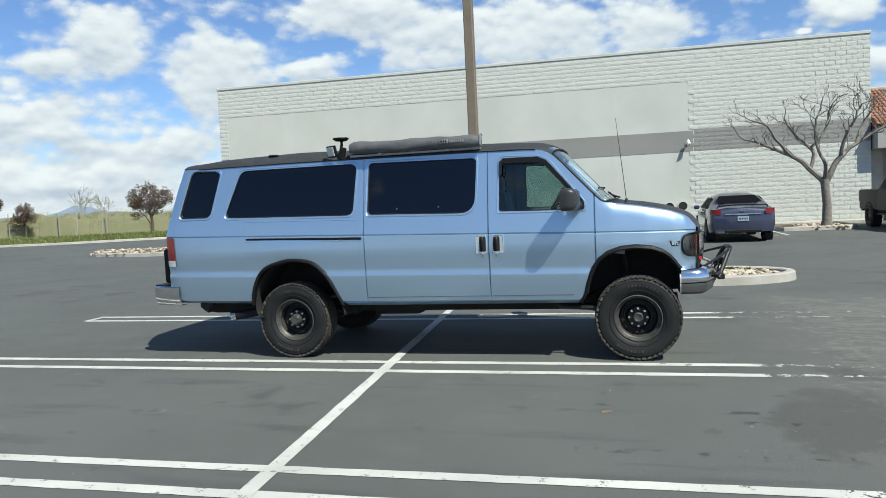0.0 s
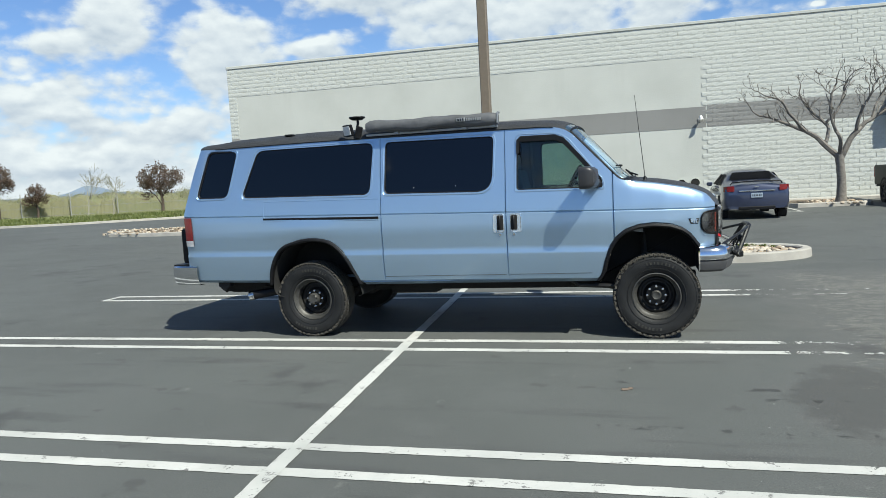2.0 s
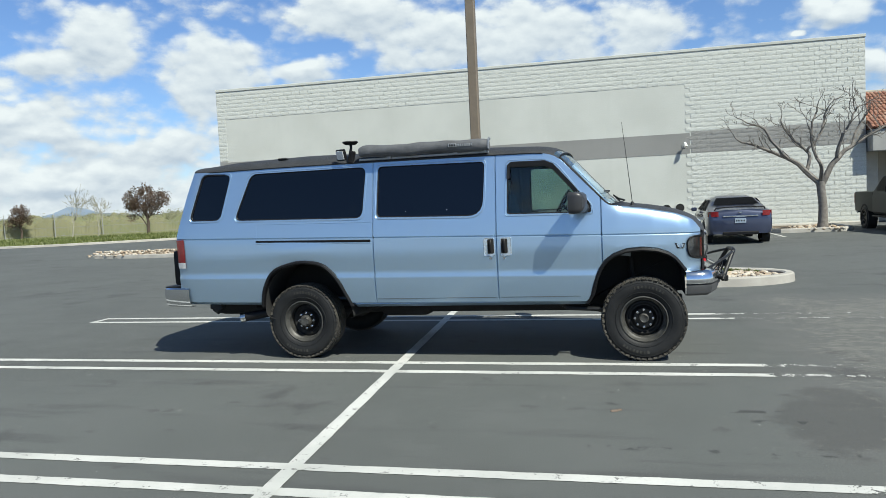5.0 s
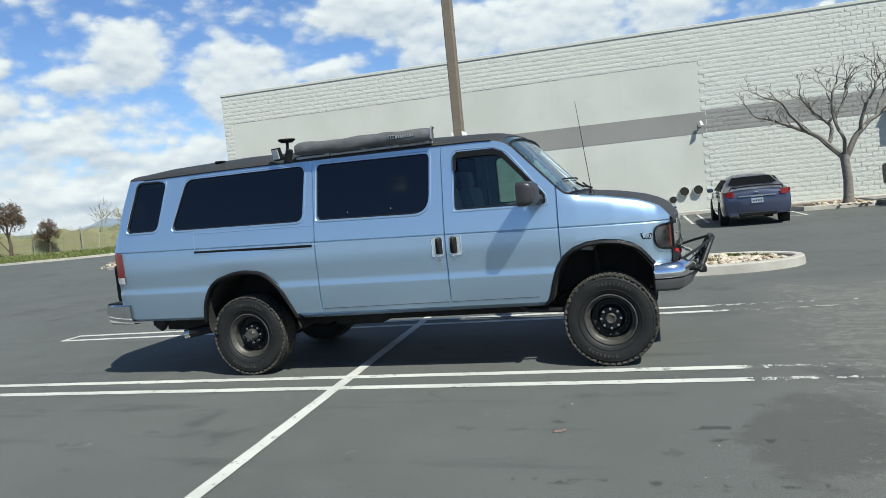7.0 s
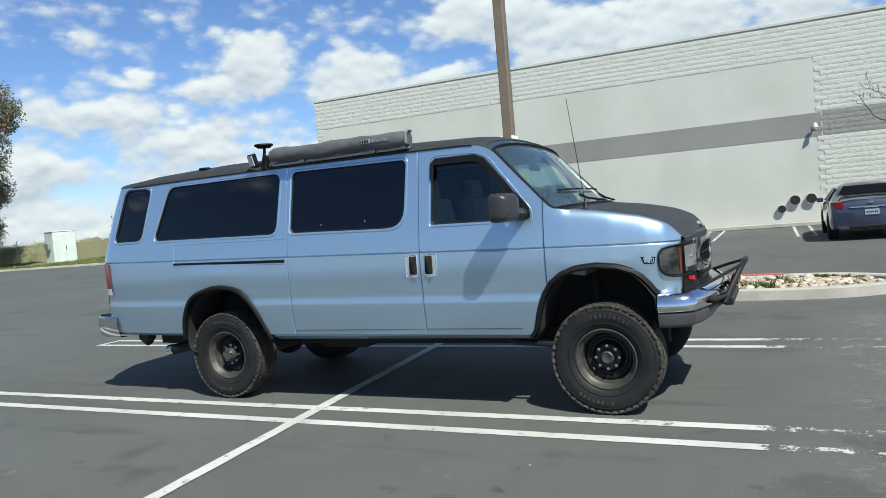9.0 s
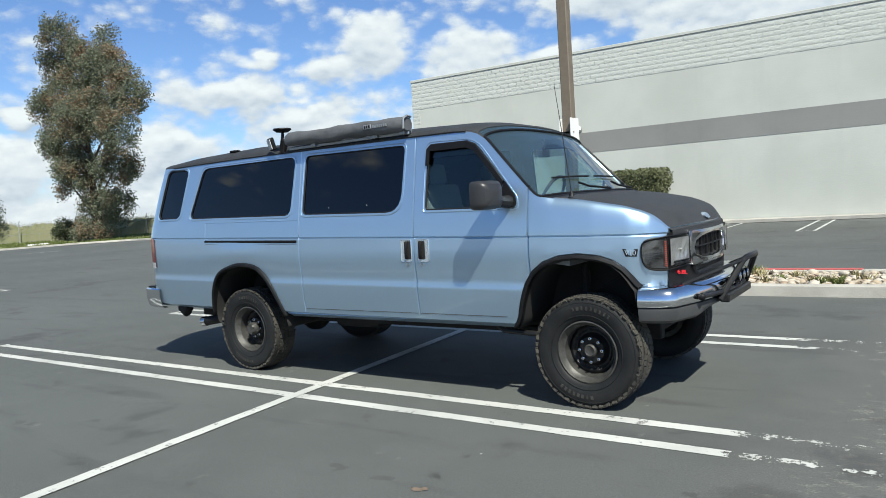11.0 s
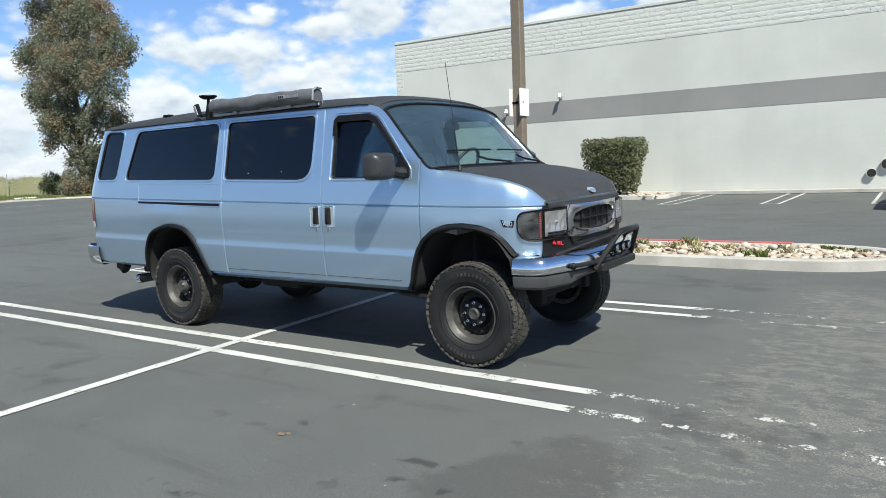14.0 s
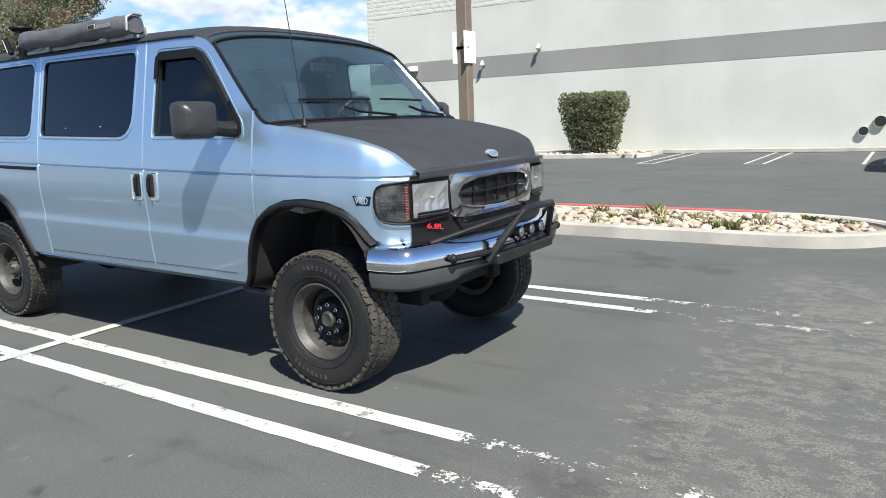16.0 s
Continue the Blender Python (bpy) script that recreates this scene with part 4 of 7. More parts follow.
part("windshield", screen_bm, M["screen"], van, "raked windshield with a film of dust and a painted blue sky sheen").visible_shadow = False


def on_side(x, z, out=0.0, sgn=-1):
    """A point of the body's flank, moved outwards."""
    return Vector((x, sgn * (side_w(z) * plan_w(x) + out), z))


def side_patch(bm, outline, out, thick, sgn=-1):
    """A plate that follows the flank."""
    prism(bm, outline, lambda u, v, d: on_side(u, v, out + thick - d, sgn), thick)


for sgn in (-1, 1):
    for nm, o in WIN.items():
        bm = bmesh.new()
        side_patch(bm, o, -0.020, 0.006, sgn)
        pane = part(nm, bm, M["clear"] if "front" in nm else M["privacy"], van, "clear side glass" if "front" in nm else "dark tinted privacy glass", smooth=False)
        pane.visible_shadow = "front" not in nm
        bm = bmesh.new()
        tube(bm, [on_side(u, v, -0.012, sgn) for u, v in o], 0.011, 6, closed=True)
        part("seal", bm, M["plastic"], pane)
        cx_, cz_ = sum(p[0] for p in o) / len(o), sum(p[1] for p in o) / len(o)
        bm = bmesh.new()
        tube(bm, [on_side(u + 0.016 * (1 if u > cx_ else -1) * min(1, abs(u - cx_) / 0.15), v + 0.016 * (1 if v > cz_ else -1) * min(1, abs(v - cz_) / 0.15), -0.001, sgn) for u, v in o], 0.0055, 6, closed=True)
        part("pressed_lip", bm, M["paint"], pane)
    for nm, o, rim in (("rear_flare", ARCH_R, 0.05), ("front_flare", ARCH_F, 0.05)):
        pts = [p for p in o if p[1] > 0.55]
        bm = bmesh.new()
        cx = sum(p[0] for p in pts) / len(pts)
        rings = []
        for u, v in pts:
            d = Vector((u - cx, (v - 0.62) * 1.1)).normalized()
            def at(k, out):
                uu, vv = u + d.x * k, v + d.y * k
                return on_side(min(uu, 4.0), vv, out, sgn)
            rings.append([at(-0.012, -0.04), at(-0.012, 0.022), at(0.002, 0.030), at(0.018, 0.022), at(0.026, 0.0), at(0.026, -0.01)])
        loft(bm, rings, closed=False)
        part(nm, bm, M["plastic"], van, "black wheel-arch flare")
        bm = bmesh.new()
        o = [(3.447 + (u - 3.447) * 0.975, v - 0.014) for u, v in o] + [(3.895, 0.62)] if nm == "front_flare" else [(0.05 + (u - 0.05) * 0.97, v - 0.012) for u, v in o]
        o = [(2.998, 0.56)] + o if nm == "front_flare" else o
        loft(bm, [[(u, sgn * y, v) for y in (0.95 if v > 0.63 or u < 3.5 else 0.90, 0.50)] for u, v in o], closed=False)
        f = [bm.verts.new((u, sgn * 0.50, v)) for u, v in o]
        bm.faces.new(f)
        part("wheel_well", bm, M["under"], van)


def wheel(m, label, near_front):
    """A tyre on a black steel wheel with eight nuts; its outer face looks to -y."""
    w = new("wheel")
    w.parent, w.matrix_basis = van, m
    tagged(w, label)
    R, H = 0.402, 0.135
    bm = bmesh.new()
    prof = [(0.215, -0.085), (0.222, -0.105), (0.245, -0.118), (0.30, -0.132), (0.345, -0.130), (0.372, -0.118), (0.388, -0.100), (0.392, -0.06),
            (0.393, 0.0), (0.392, 0.06), (0.388, 0.100), (0.372, 0.118), (0.30, 0.132), (0.245, 0.118), (0.215, 0.09)]
    lathe(bm, prof, 56)
    for r, y in ((0.262, -0.1245), (0.352, -0.1275)):
        tube(bm, [(r * math.cos(a), y, r * math.sin(a)) for a in [k * math.tau / 48 for k in range(48)]], 0.0035, 5, closed=True)
    tyre = part("tyre", bm, M["rubber"], w, "worn all-terrain tyre", angle=50)
    bm = bmesh.new()
    rnd = random.Random(5)
    for k in range(60):
        for j, (y, wy, ph) in enumerate(((-0.099, 0.044, 0.0), (-0.049, 0.044, 0.5), (0.0, 0.040, 0.1), (0.049, 0.044, 0.6), (0.099, 0.044, 0.2))):
            a = (k + ph) * math.tau / 60
            rr = R - (0.010 if abs(y) > 0.09 else 0.003)
            ln = 0.035 if abs(y) > 0.09 else 0.034
            m4 = Matrix.Rotation(-a, 4, "Y") @ Matrix.Translation((rr - 0.008, y, 0)) @ Matrix.Rotation(radians(rnd.choice((-14, 12, 8))), 4, "X")
            vs = box(bm, (0, 0, 0), (0.017, wy, ln))
            bmesh.ops.transform(bm, matrix=m4, verts=vs)
    for k in range(46):
        a = (k + 0.25) * math.tau / 46
        vs = box(bm, (0, 0, 0), (0.040 if k % 2 else 0.028, 0.009, 0.030))
        bmesh.ops.transform(bm, matrix=Matrix.Rotation(-a, 4, "Y") @ Matrix.Translation((0.370 if k % 2 else 0.374, -0.117, 0)) @ Matrix.Rotation(radians(-28), 4, "Z") @ Matrix.Rotation(radians(9 if k % 2 else -7), 4, "X"), verts=vs)
    tagged(part("tread", bm, M["tread"], tyre, "dusty tread blocks", smooth=False), kind="stuff")
    bm = bmesh.new()
    for a0, cnt in ((55, 9), (232, 8)):
        for k in range(cnt):
            a = radians(a0 + k * 6.2)
            vs = box(bm, (0, 0, 0), (0.026, 0.004, rnd.choice((0.012, 0.017, 0.020))))
            bmesh.ops.transform(bm, matrix=Matrix.Rotation(-a, 4, "Y") @ Matrix.Translation((0.312, -0.1325, 0)), verts=vs)
    tagged(part("sidewall_relief", bm, M["rubber_mark"], tyre, "raised sidewall marks", smooth=False), kind="stuff")
    bm = bmesh.new()
    lathe(bm, [(0.222, -0.108), (0.212, -0.112), (0.205, -0.100), (0.197, -0.080), (0.183, -0.066), (0.178, -0.02), (0.172, 0.03), (0.172, 0.09), (0.21, 0.10)], 48)
    rim = part("rim", bm, M["rim_edge"], w, "scuffed bare outer rim")
    bm = bmesh.new()
    lathe(bm, [(0.176, 0.005), (0.160, -0.006), (0.150, -0.006), (0.132, 0.010), (0.120, 0.010), (0.092, -0.022), (0.05, -0.022), (0.0, -0.022)], 40)
    part("disc", bm, M["disc"], rim, "black steel wheel disc")
    for k in range(8):
        bm = bmesh.new()
        a = k * math.tau / 8 + 0.2
        cyl(bm, (0.138 * math.cos(a), 0.008, 0.138 * math.sin(a)), (0.138 * math.cos(a), -0.001, 0.138 * math.sin(a)), 0.013, seg=10)
        part("vent_hole", bm, M["under"], rim)
    for k in range(8):
        bm = bmesh.new()
        a = k * math.tau / 8
        cyl(bm, (0.083 * math.cos(a), -0.020, 0.083 * math.sin(a)), (0.083 * math.cos(a), -0.046, 0.083 * math.sin(a)), 0.0135, 0.012, 6)
        cyl(bm, (0.083 * math.cos(a), -0.046, 0.083 * math.sin(a)), (0.083 * math.cos(a), -0.062, 0.083 * math.sin(a)), 0.007, 0.006, 8)
        part("lug_nut", bm, M["chrome"], rim)
    bm = bmesh.new()
    if near_front:
        lathe(bm, [(0.046, -0.020), (0.046, -0.052), (0.036, -0.062), (0.030, -0.058), (0.0, -0.058)], 24)
        part("hub", bm, M["rim_edge"], w, "small round hub cap")
    else:
        lathe(bm, [(0.060, -0.034), (0.060, -0.075), (0.048, -0.095), (0.040, -0.105), (0.0, -0.105)], 24)
        for k in range(8):
            a = k * math.tau / 8 + 0.3
            cyl(bm, (0.045 * math.cos(a), -0.09, 0.045 * math.sin(a)), (0.045 * math.cos(a), -0.106, 0.045 * math.sin(a)), 0.008, seg=6)
        part("hub", bm, M["rim_edge"], w, "bare metal axle hub with bolts")
    return w


wheel(pose(0.0, -0.80, 0.40), "rear wheel with a bare axle hub", False)
wheel(pose(3.505, -0.80, 0.40), "front wheel, its tread caked in dust", True)
wheel(pose(0.0, 0.80, 0.40, 0, 0, 180), "rear wheel in the shade of the van", False)
wheel(pose(3.505, 0.80, 0.40, 0, 0, 180), "front wheel in the shade of the van", True)

# underbody
bm = bmesh.new()
for y in (-0.42, 0.42):
    box(bm, (1.3, y, 0.50), (5.2, 0.09, 0.15), 0.01)
for x in (-1.1, 0.8, 1.9, 2.8, 3.8):
    box(bm, (x, 0, 0.50), (0.1, 0.84, 0.10), 0.01)
part("chassis_frame", bm, M["under"], van)
bm = bmesh.new()
cyl(bm, (0, -0.72, 0.40), (0, 0.72, 0.40), 0.05)
bmesh.ops.create_uvsphere(bm, u_segments=16, v_segments=10, radius=0.17, matrix=pose(0, 0, 0.40))
part("rear_axle", bm, M["under"], van)
bm = bmesh.new()
cyl(bm, (3.505, -0.72, 0.40), (3.505, 0.72, 0.40), 0.045)
bmesh.ops.create_uvsphere(bm, u_segments=16, v_segments=10, radius=0.15, matrix=pose(3.505, 0.25, 0.40))
tube(bm, [(3.50, -0.60, 0.38), (3.05, -0.60, 0.47), (2.70, -0.62, 0.50)], 0.035)
tube(bm, [(3.50, 0.60, 0.38), (3.05, 0.60, 0.47), (2.70, 0.62, 0.50)], 0.035)
tube(bm, [(3.66, -0.66, 0.42), (3.66, 0.55, 0.50)], 0.02)
part("front_axle", bm, M["under"], van)
for sgn in (-1, 1):
    bm = bmesh.new()
    for k in range(3):
        tube(bm, [(-0.75 + 0.1 * k, sgn * 0.55, 0.50 - 0.02 * k), (0, sgn * 0.55, 0.42 - 0.015 * k), (0.75 - 0.1 * k, sgn * 0.55, 0.50 - 0.02 * k)], 0.018, 6)
    part("leaf_spring", bm, M["under"], van)
    bm = bmesh.new()
    cyl(bm, (3.42, sgn * 0.66, 0.45), (3.40, sgn * 0.60, 0.95), 0.028, seg=12)
    cyl(bm, (3.42, sgn * 0.66, 0.72), (3.40, sgn * 0.62, 0.98), 0.018, seg=10)
    part("shock_absorber", bm, M["under"], van)
bm = bmesh.new()
box(bm, (-0.95, 0.0, 0.50), (0.75, 0.8, 0.20), 0.05, seg=2)
part("fuel_tank", bm, M["under"], van)
bm = bmesh.new()
box(bm, (1.0, -0.30, 0.46), (0.55, 0.35, 0.16), 0.06, seg=2)
tube(bm, [(3.0, -0.25, 0.5), (1.5, -0.3, 0.47), (0.6, -0.35, 0.47), (0.1, -0.62, 0.55), (-0.33, -0.785, 0.497)], 0.035)
part("exhaust_pipe", bm, M["under"], van)
bm = bmesh.new()
tube(bm, [(-0.28, -0.78, 0.500), (-0.42, -0.81, 0.490), (-0.76, -0.87, 0.437)], [0.040, 0.048, 0.048], 18, caps=False)
part("tailpipe", bm, M["plastic"], van, "fat dark exhaust tip")
bm = bmesh.new()
tube(bm, [(-0.705, -0.861, 0.4455), (-0.762, -0.8705, 0.4365)], 0.0505, 20, caps=False)
tube(bm, [(-0.762, -0.8705, 0.4365), (-0.72, -0.863, 0.443)], 0.045, 20, caps=False)
part("exhaust_rim", bm, M["satin"], van, "bright ring at the exhaust tip")
bm = bmesh.new()
cyl(bm, (-0.66, -0.853, 0.4525), (-0.658, -0.8525, 0.453), 0.0455, seg=18)
part("exhaust_bore", bm, M["under"], van)
bm = bmesh.new()
tube(bm, [(2.72, -0.78, 0.545), (2.80, -0.80, 0.50), (3.12, -0.80, 0.485)], 0.022)
part("steering_link", bm, M["steel"], van)
bm = bmesh.new()
cyl(bm, (-1.08, -0.86, 0.56), (-1.02, -0.86, 0.52), 0.05, seg=10)
box(bm, (-1.05, -0.86, 0.57), (0.14, 0.10, 0.06), 0.01)
part("tow_bracket", bm, M["under"], van)
for sgn in (-1, 1):
    bm = bmesh.new()
    loft(bm, [[(x, sgn * (side_w(0.6) * plan_w(x) - 0.02), 0.615), (x, sgn * (side_w(0.6) * plan_w(x) - 0.005), 0.585), (x, sgn * 0.90, 0.552), (x, sgn * 0.86, 0.56)] for x in (0.62, 1.2, 2.0, 2.97)], closed=False)
    part("rocker_panel", bm, M["paint"], van)


# ---- front of the van ----
def front_x(y):
    return 4.068 + 0.085 * (1 - (y / 0.78) ** 2)


def front_plate(bm, outline, out, thick):
    prism(bm, outline, lambda u, v, d: (front_x(u) + out + thick - d, u, v), thick)


def hood_lip(y):
    return 1.215 - 0.012 * abs(y / 0.75) ** 2


bm = bmesh.new()
ys = np.linspace(-0.755, 0.755, 25)
loft(bm, [[(front_x(y), y, z0 + (hood_lip(y) - z0) * k / 6) for k, z0 in [(k, 0.84) for k in range(7)]] for y in ys], closed=False)
part("front_panel", bm, M["plastic"], van, "black front panel")
bm = bmesh.new()
loft(bm, [[(front_x(y) - 0.03, y, hood_lip(y) + 0.03), (front_x(y) + 0.006, y, hood_lip(y) + 0.012), (front_x(y) + 0.008, y, hood_lip(y) - 0.02), (front_x(y) + 0.002, y, hood_lip(y) - 0.045)] for y in np.linspace(-0.695, 0.695, 25)], closed=False)
part("hood_lip", bm, M["matte"], van)


def oval(cx, cz, w, h, p, n=40):
    out = []
    for k in range(n):
        a = k * math.tau / n
        c, s = math.cos(a), math.sin(a)
        out.append((cx + w * math.copysign(abs(c) ** p, c), cz + h * math.copysign(abs(s) ** p, s)))
    return out


# grille: a chrome frame round an oval mouth
grille = new("grille")
grille.parent = van
tagged(grille, "chrome-framed grille with black bars")
outer = rounded([(-0.492, 1.195), (0.492, 1.195), (0.482, 0.99), (0.43, 0.945), (-0.43, 0.945), (-0.482, 0.99)], 0.018, 4)
bm = bmesh.new()
mouth_n = 48
angs = [k * math.tau / mouth_n for k in range(mouth_n)]


def ray_out(poly, cx, cz, a):
    d = Vector((math.cos(a), math.sin(a)))
    best = 0.4
    for i in range(len(poly)):
        p, q = Vector(poly[i - 1]) - Vector((cx, cz)), Vector(poly[i]) - Vector((cx, cz))
        e = q - p
        den = d.x * e.y - d.y * e.x
        if abs(den) > 1e-9:
            t = (p.x * e.y - p.y * e.x) / den
            s = (p.x * d.y - p.y * d.x) / den
            if t > 0 and -1e-6 <= s <= 1 + 1e-6:
                best = t
    return best


rings = []
for a in angs + [angs[0]]:
    c, s = math.cos(a), math.sin(a)
    ro = ray_out(outer, 0, 1.075, a)
    k = (abs(c / 0.42) ** 2.8 + abs(s / 0.080) ** 2.8) ** (-1 / 2.8)
    pt = lambda r, o: (front_x(r * c) + o, r * c, 1.075 + r * s)
    rings.append([pt(ro, -0.01), pt(ro - 0.003, 0.026), pt(k * 0.5 + ro * 0.5, 0.036), pt(k + 0.008, 0.030), pt(k, 0.016), pt(k, 0.004)])
loft(bm, rings, closed=False)
part("chrome_frame", bm, M["satin"], grille, "chrome surround")
bm = bmesh.new()
prism(bm, oval(0, 1.075, 0.425, 0.084, 0.72), lambda u, v, d: (front_x(u) + 0.006 - d, u, v), 0.004)
part("mouth_back", bm, M["under"], grille)
bm = bmesh.new()
tube(bm, [(front_x(y) + 0.016, y, 1.078) for y in np.linspace(-0.375, 0.375, 13)], 0.006, 6)
part("bar", bm, M["plastic"], grille)
for y in (-0.26, -0.13, 0.0, 0.13, 0.26):
    bm = bmesh.new()
    box(bm, (front_x(y) + 0.011, y, 1.075), (0.016, 0.008, 0.138), 0.002)
    part("upright", bm, M["plastic"], grille)
low = rounded([(-0.40, 0.968), (0.40, 0.968), (0.36, 0.915), (-0.36, 0.915)], 0.02, 3)
bm = bmesh.new()
front_plate(bm, low, 0.004, 0.006)
part("lower_mouth", bm, M["under"], grille)
bm = bmesh.new()
tube(bm, [(front_x(u) + 0.012, u, v) for u, v in rounded([(-0.44, 0.985), (-0.38, 0.895), (0.38, 0.895), (0.44, 0.985)], 0.04, 4)[4:-4]], 0.014, 6)
part("lower_rim", bm, M["plastic"], grille)

bm = bmesh.new()
prism(bm, oval(0.0, 1.282, 0.055, 0.021, 1.0, 28), lambda u, v, d: (4.140 - d - (v - 1.282) * 0.75, u, v), 0.03)
part("hood_emblem", bm, M["bright"], van, "plain oval metal emblem")
bm = bmesh.new()
prism(bm, oval(0.0, 1.282, 0.045, 0.014, 1.0, 28), lambda u, v, d: (4.1425 - d - (v - 1.282) * 0.75, u, v), 0.03)
part("emblem_field", bm, M["emblem"], van)


def lamp_at(sgn):
    """A wrapped headlight: side marker with an amber strip, then the main lamp."""
    lamp = new("headlight")
    lamp.parent = van
    tagged(lamp, "clear wrapped headlight with an amber marker strip")
    # plan of the corner from the flank to the front
    plan = [(x, plan_w(x) * 0.998 + 0.004) for x in (3.921, 3.928, 3.943, 3.968, 4.0, 4.030, 4.052, 4.066)] + [(front_x(y) + 0.006, y) for y in (0.71, 0.60, 0.48)]
    tops = [1.110, 1.138, 1.157, 1.168, 1.173, 1.176, 1.178, 1.18, 1.182, 1.185, 1.185]
    bots = [1.062, 1.024, 0.997, 0.977, 0.966, 0.962, 0.960, 0.960, 0.962, 0.968, 0.975]

    def strip(bm, a, b, out, z_in=0.0):
        loft(bm, [[(x + out * 0.7, sgn * (y + out * 0.7), bo + z_in + (tp - bo - 2 * z_in) * k / 5) for k in range(6)] for (x, y), tp, bo in list(zip(plan, tops, bots))[a:b]], closed=False)

    bm = bmesh.new()
    strip(bm, 0, 11, 0.003)
    part("housing", bm, M["plastic"], lamp)
    bm = bmesh.new()
    strip(bm, 0, 8, 0.006, 0.012)
    part("marker_reflector", bm, M["marker"], lamp, "smoked reflector of the side marker")
    bm = bmesh.new()
    (xa, ya), (xb, yb) = plan[6], plan[7]
    for k in range(13):
        z = 0.986 + k * 0.0135
        for u0, u1 in ((-0.1, 0.62),):
            p, q = (xa + (xb - xa) * u0, ya + (yb - ya) * u0), (xa + (xb - xa) * u1, ya + (yb - ya) * u1)
            tube(bm, [(p[0] + 0.010, sgn * (p[1] + 0.006), z), (q[0] + 0.010, sgn * (q[1] + 0.006), z)], 0.0042, 6)
    part("amber_strip", bm, M["amber"], lamp, "ribbed amber reflector")
    bm = bmesh.new()
    for k in range(9):
        z = 0.985 + k * 0.0115
        tube(bm, [(x + 0.006, sgn * (y + 0.006), z) for (x, y), tp, bo in list(zip(plan, tops, bots))[2:7] if bo + 0.02 < z < tp - 0.02] or [(4.0, sgn * 0.80, z), (4.01, sgn * 0.80, z)], 0.0022, 4)
    part("marker_flutes", bm, M["marker"], lamp, "fluted side marker")
    bm = bmesh.new()
    cols, rws = 9, 6
    jit = random.Random(2)
    grid = []
    for c in range(cols + 1):
        y = 0.762 - (0.762 - 0.50) * c / cols
        col_ = []
        for k in range(rws + 1):
            z = 0.988 + 0.176 * k / rws
            u, v = (y - 0.615) / 0.13, (z - 1.082) / 0.092
            deep = 0.010 * max(0.0, 1 - u * u - v * v)
            rim_ = c in (0, cols) or k in (0, rws)
            col_.append((front_x(y) + 0.023 - deep + (0 if rim_ else jit.uniform(-0.004, 0.004)), sgn * y, z))
        grid.append(col_)
    loft(bm, grid, closed=False)
    part("reflector", bm, M["bowl"], lamp, "bright faceted reflector bowl", smooth=False)
    bm = bmesh.new()
    for z in (0.990, 1.008):
        tube(bm, [(front_x(y) + 0.025, sgn * y, z) for y in (0.735, 0.62, 0.505)], 0.007, 5)
    part("lower_bezel", bm, M["plastic"], lamp)
    bm = bmesh.new()
    bmesh.ops.create_uvsphere(bm, u_segments=14, v_segments=8, radius=0.010, matrix=pose(4.118, sgn * 0.615, 1.082) @ Matrix.Diagonal((1.0, 1, 1, 1)))
    part("bulb_shield", bm, M["dull_metal"], lamp)
    bm = bmesh.new()
    strip(bm, 0, 11, 0.034, 0.004)
    ob = part("lens", bm, M["lens"], lamp, "clear plastic lens")
    ob.visible_shadow = False
    bm = bmesh.new()
    edge = [(x + 0.010, sgn * (y + 0.010), z) for (x, y), z in zip(plan, tops)] + [(x + 0.010, sgn * (y + 0.010), z) for (x, y), z in list(zip(plan, bots))[::-1]]
    tube(bm, edge, 0.006, 6, closed=True)
    part("bezel", bm, M["plastic"], lamp)


lamp_at(-1)
lamp_at(1)
# red lettering on the black panel under the near lamp
ang = math.degrees(math.atan2(0.085 * 2 * 0.62 / 0.78**2, 1))
lettering("engine_lettering", "6.8L", 0.052, Matrix.Translation((front_x(-0.60) + 0.014, -0.60, 0.925)) @ Matrix.Rotation(radians(90 - ang), 4, "Z") @ Matrix.Rotation(radians(90), 4, "X") @ Matrix(((1.3, 0.22, 0, 0), (0, 0.72, 0, 0), (0, 0, 1, 0), (0, 0, 0, 1))), M["red"], van, 0.003, "red engine-size lettering")

# chrome bumper with a grey lower valance
def bump_path(k):
    """Plan line of the bumper from the near wheel arch round to the far one, k from -1 to 1."""
    y = max(-0.93, min(0.93, k * 1.06))
    a = abs(k)
    if a < 0.80:
        return 4.315 - 0.155 * (y / 0.85) ** 2, y
    t = (a - 0.80) / 0.20
    ang_ = t * math.pi / 2
    return 3.905 + (4.161 - 3.905) * math.cos(ang_) ** 0.9 if t < 1 else 3.885, math.copysign(0.848 + 0.095 * math.sin(ang_), k)


def bump_normal(k):
    (xa, ya), (xb, yb) = bump_path(max(-1.0, k - 0.03)), bump_path(min(1.0, k + 0.03))
    return Vector((yb - ya, xa - xb)).normalized()


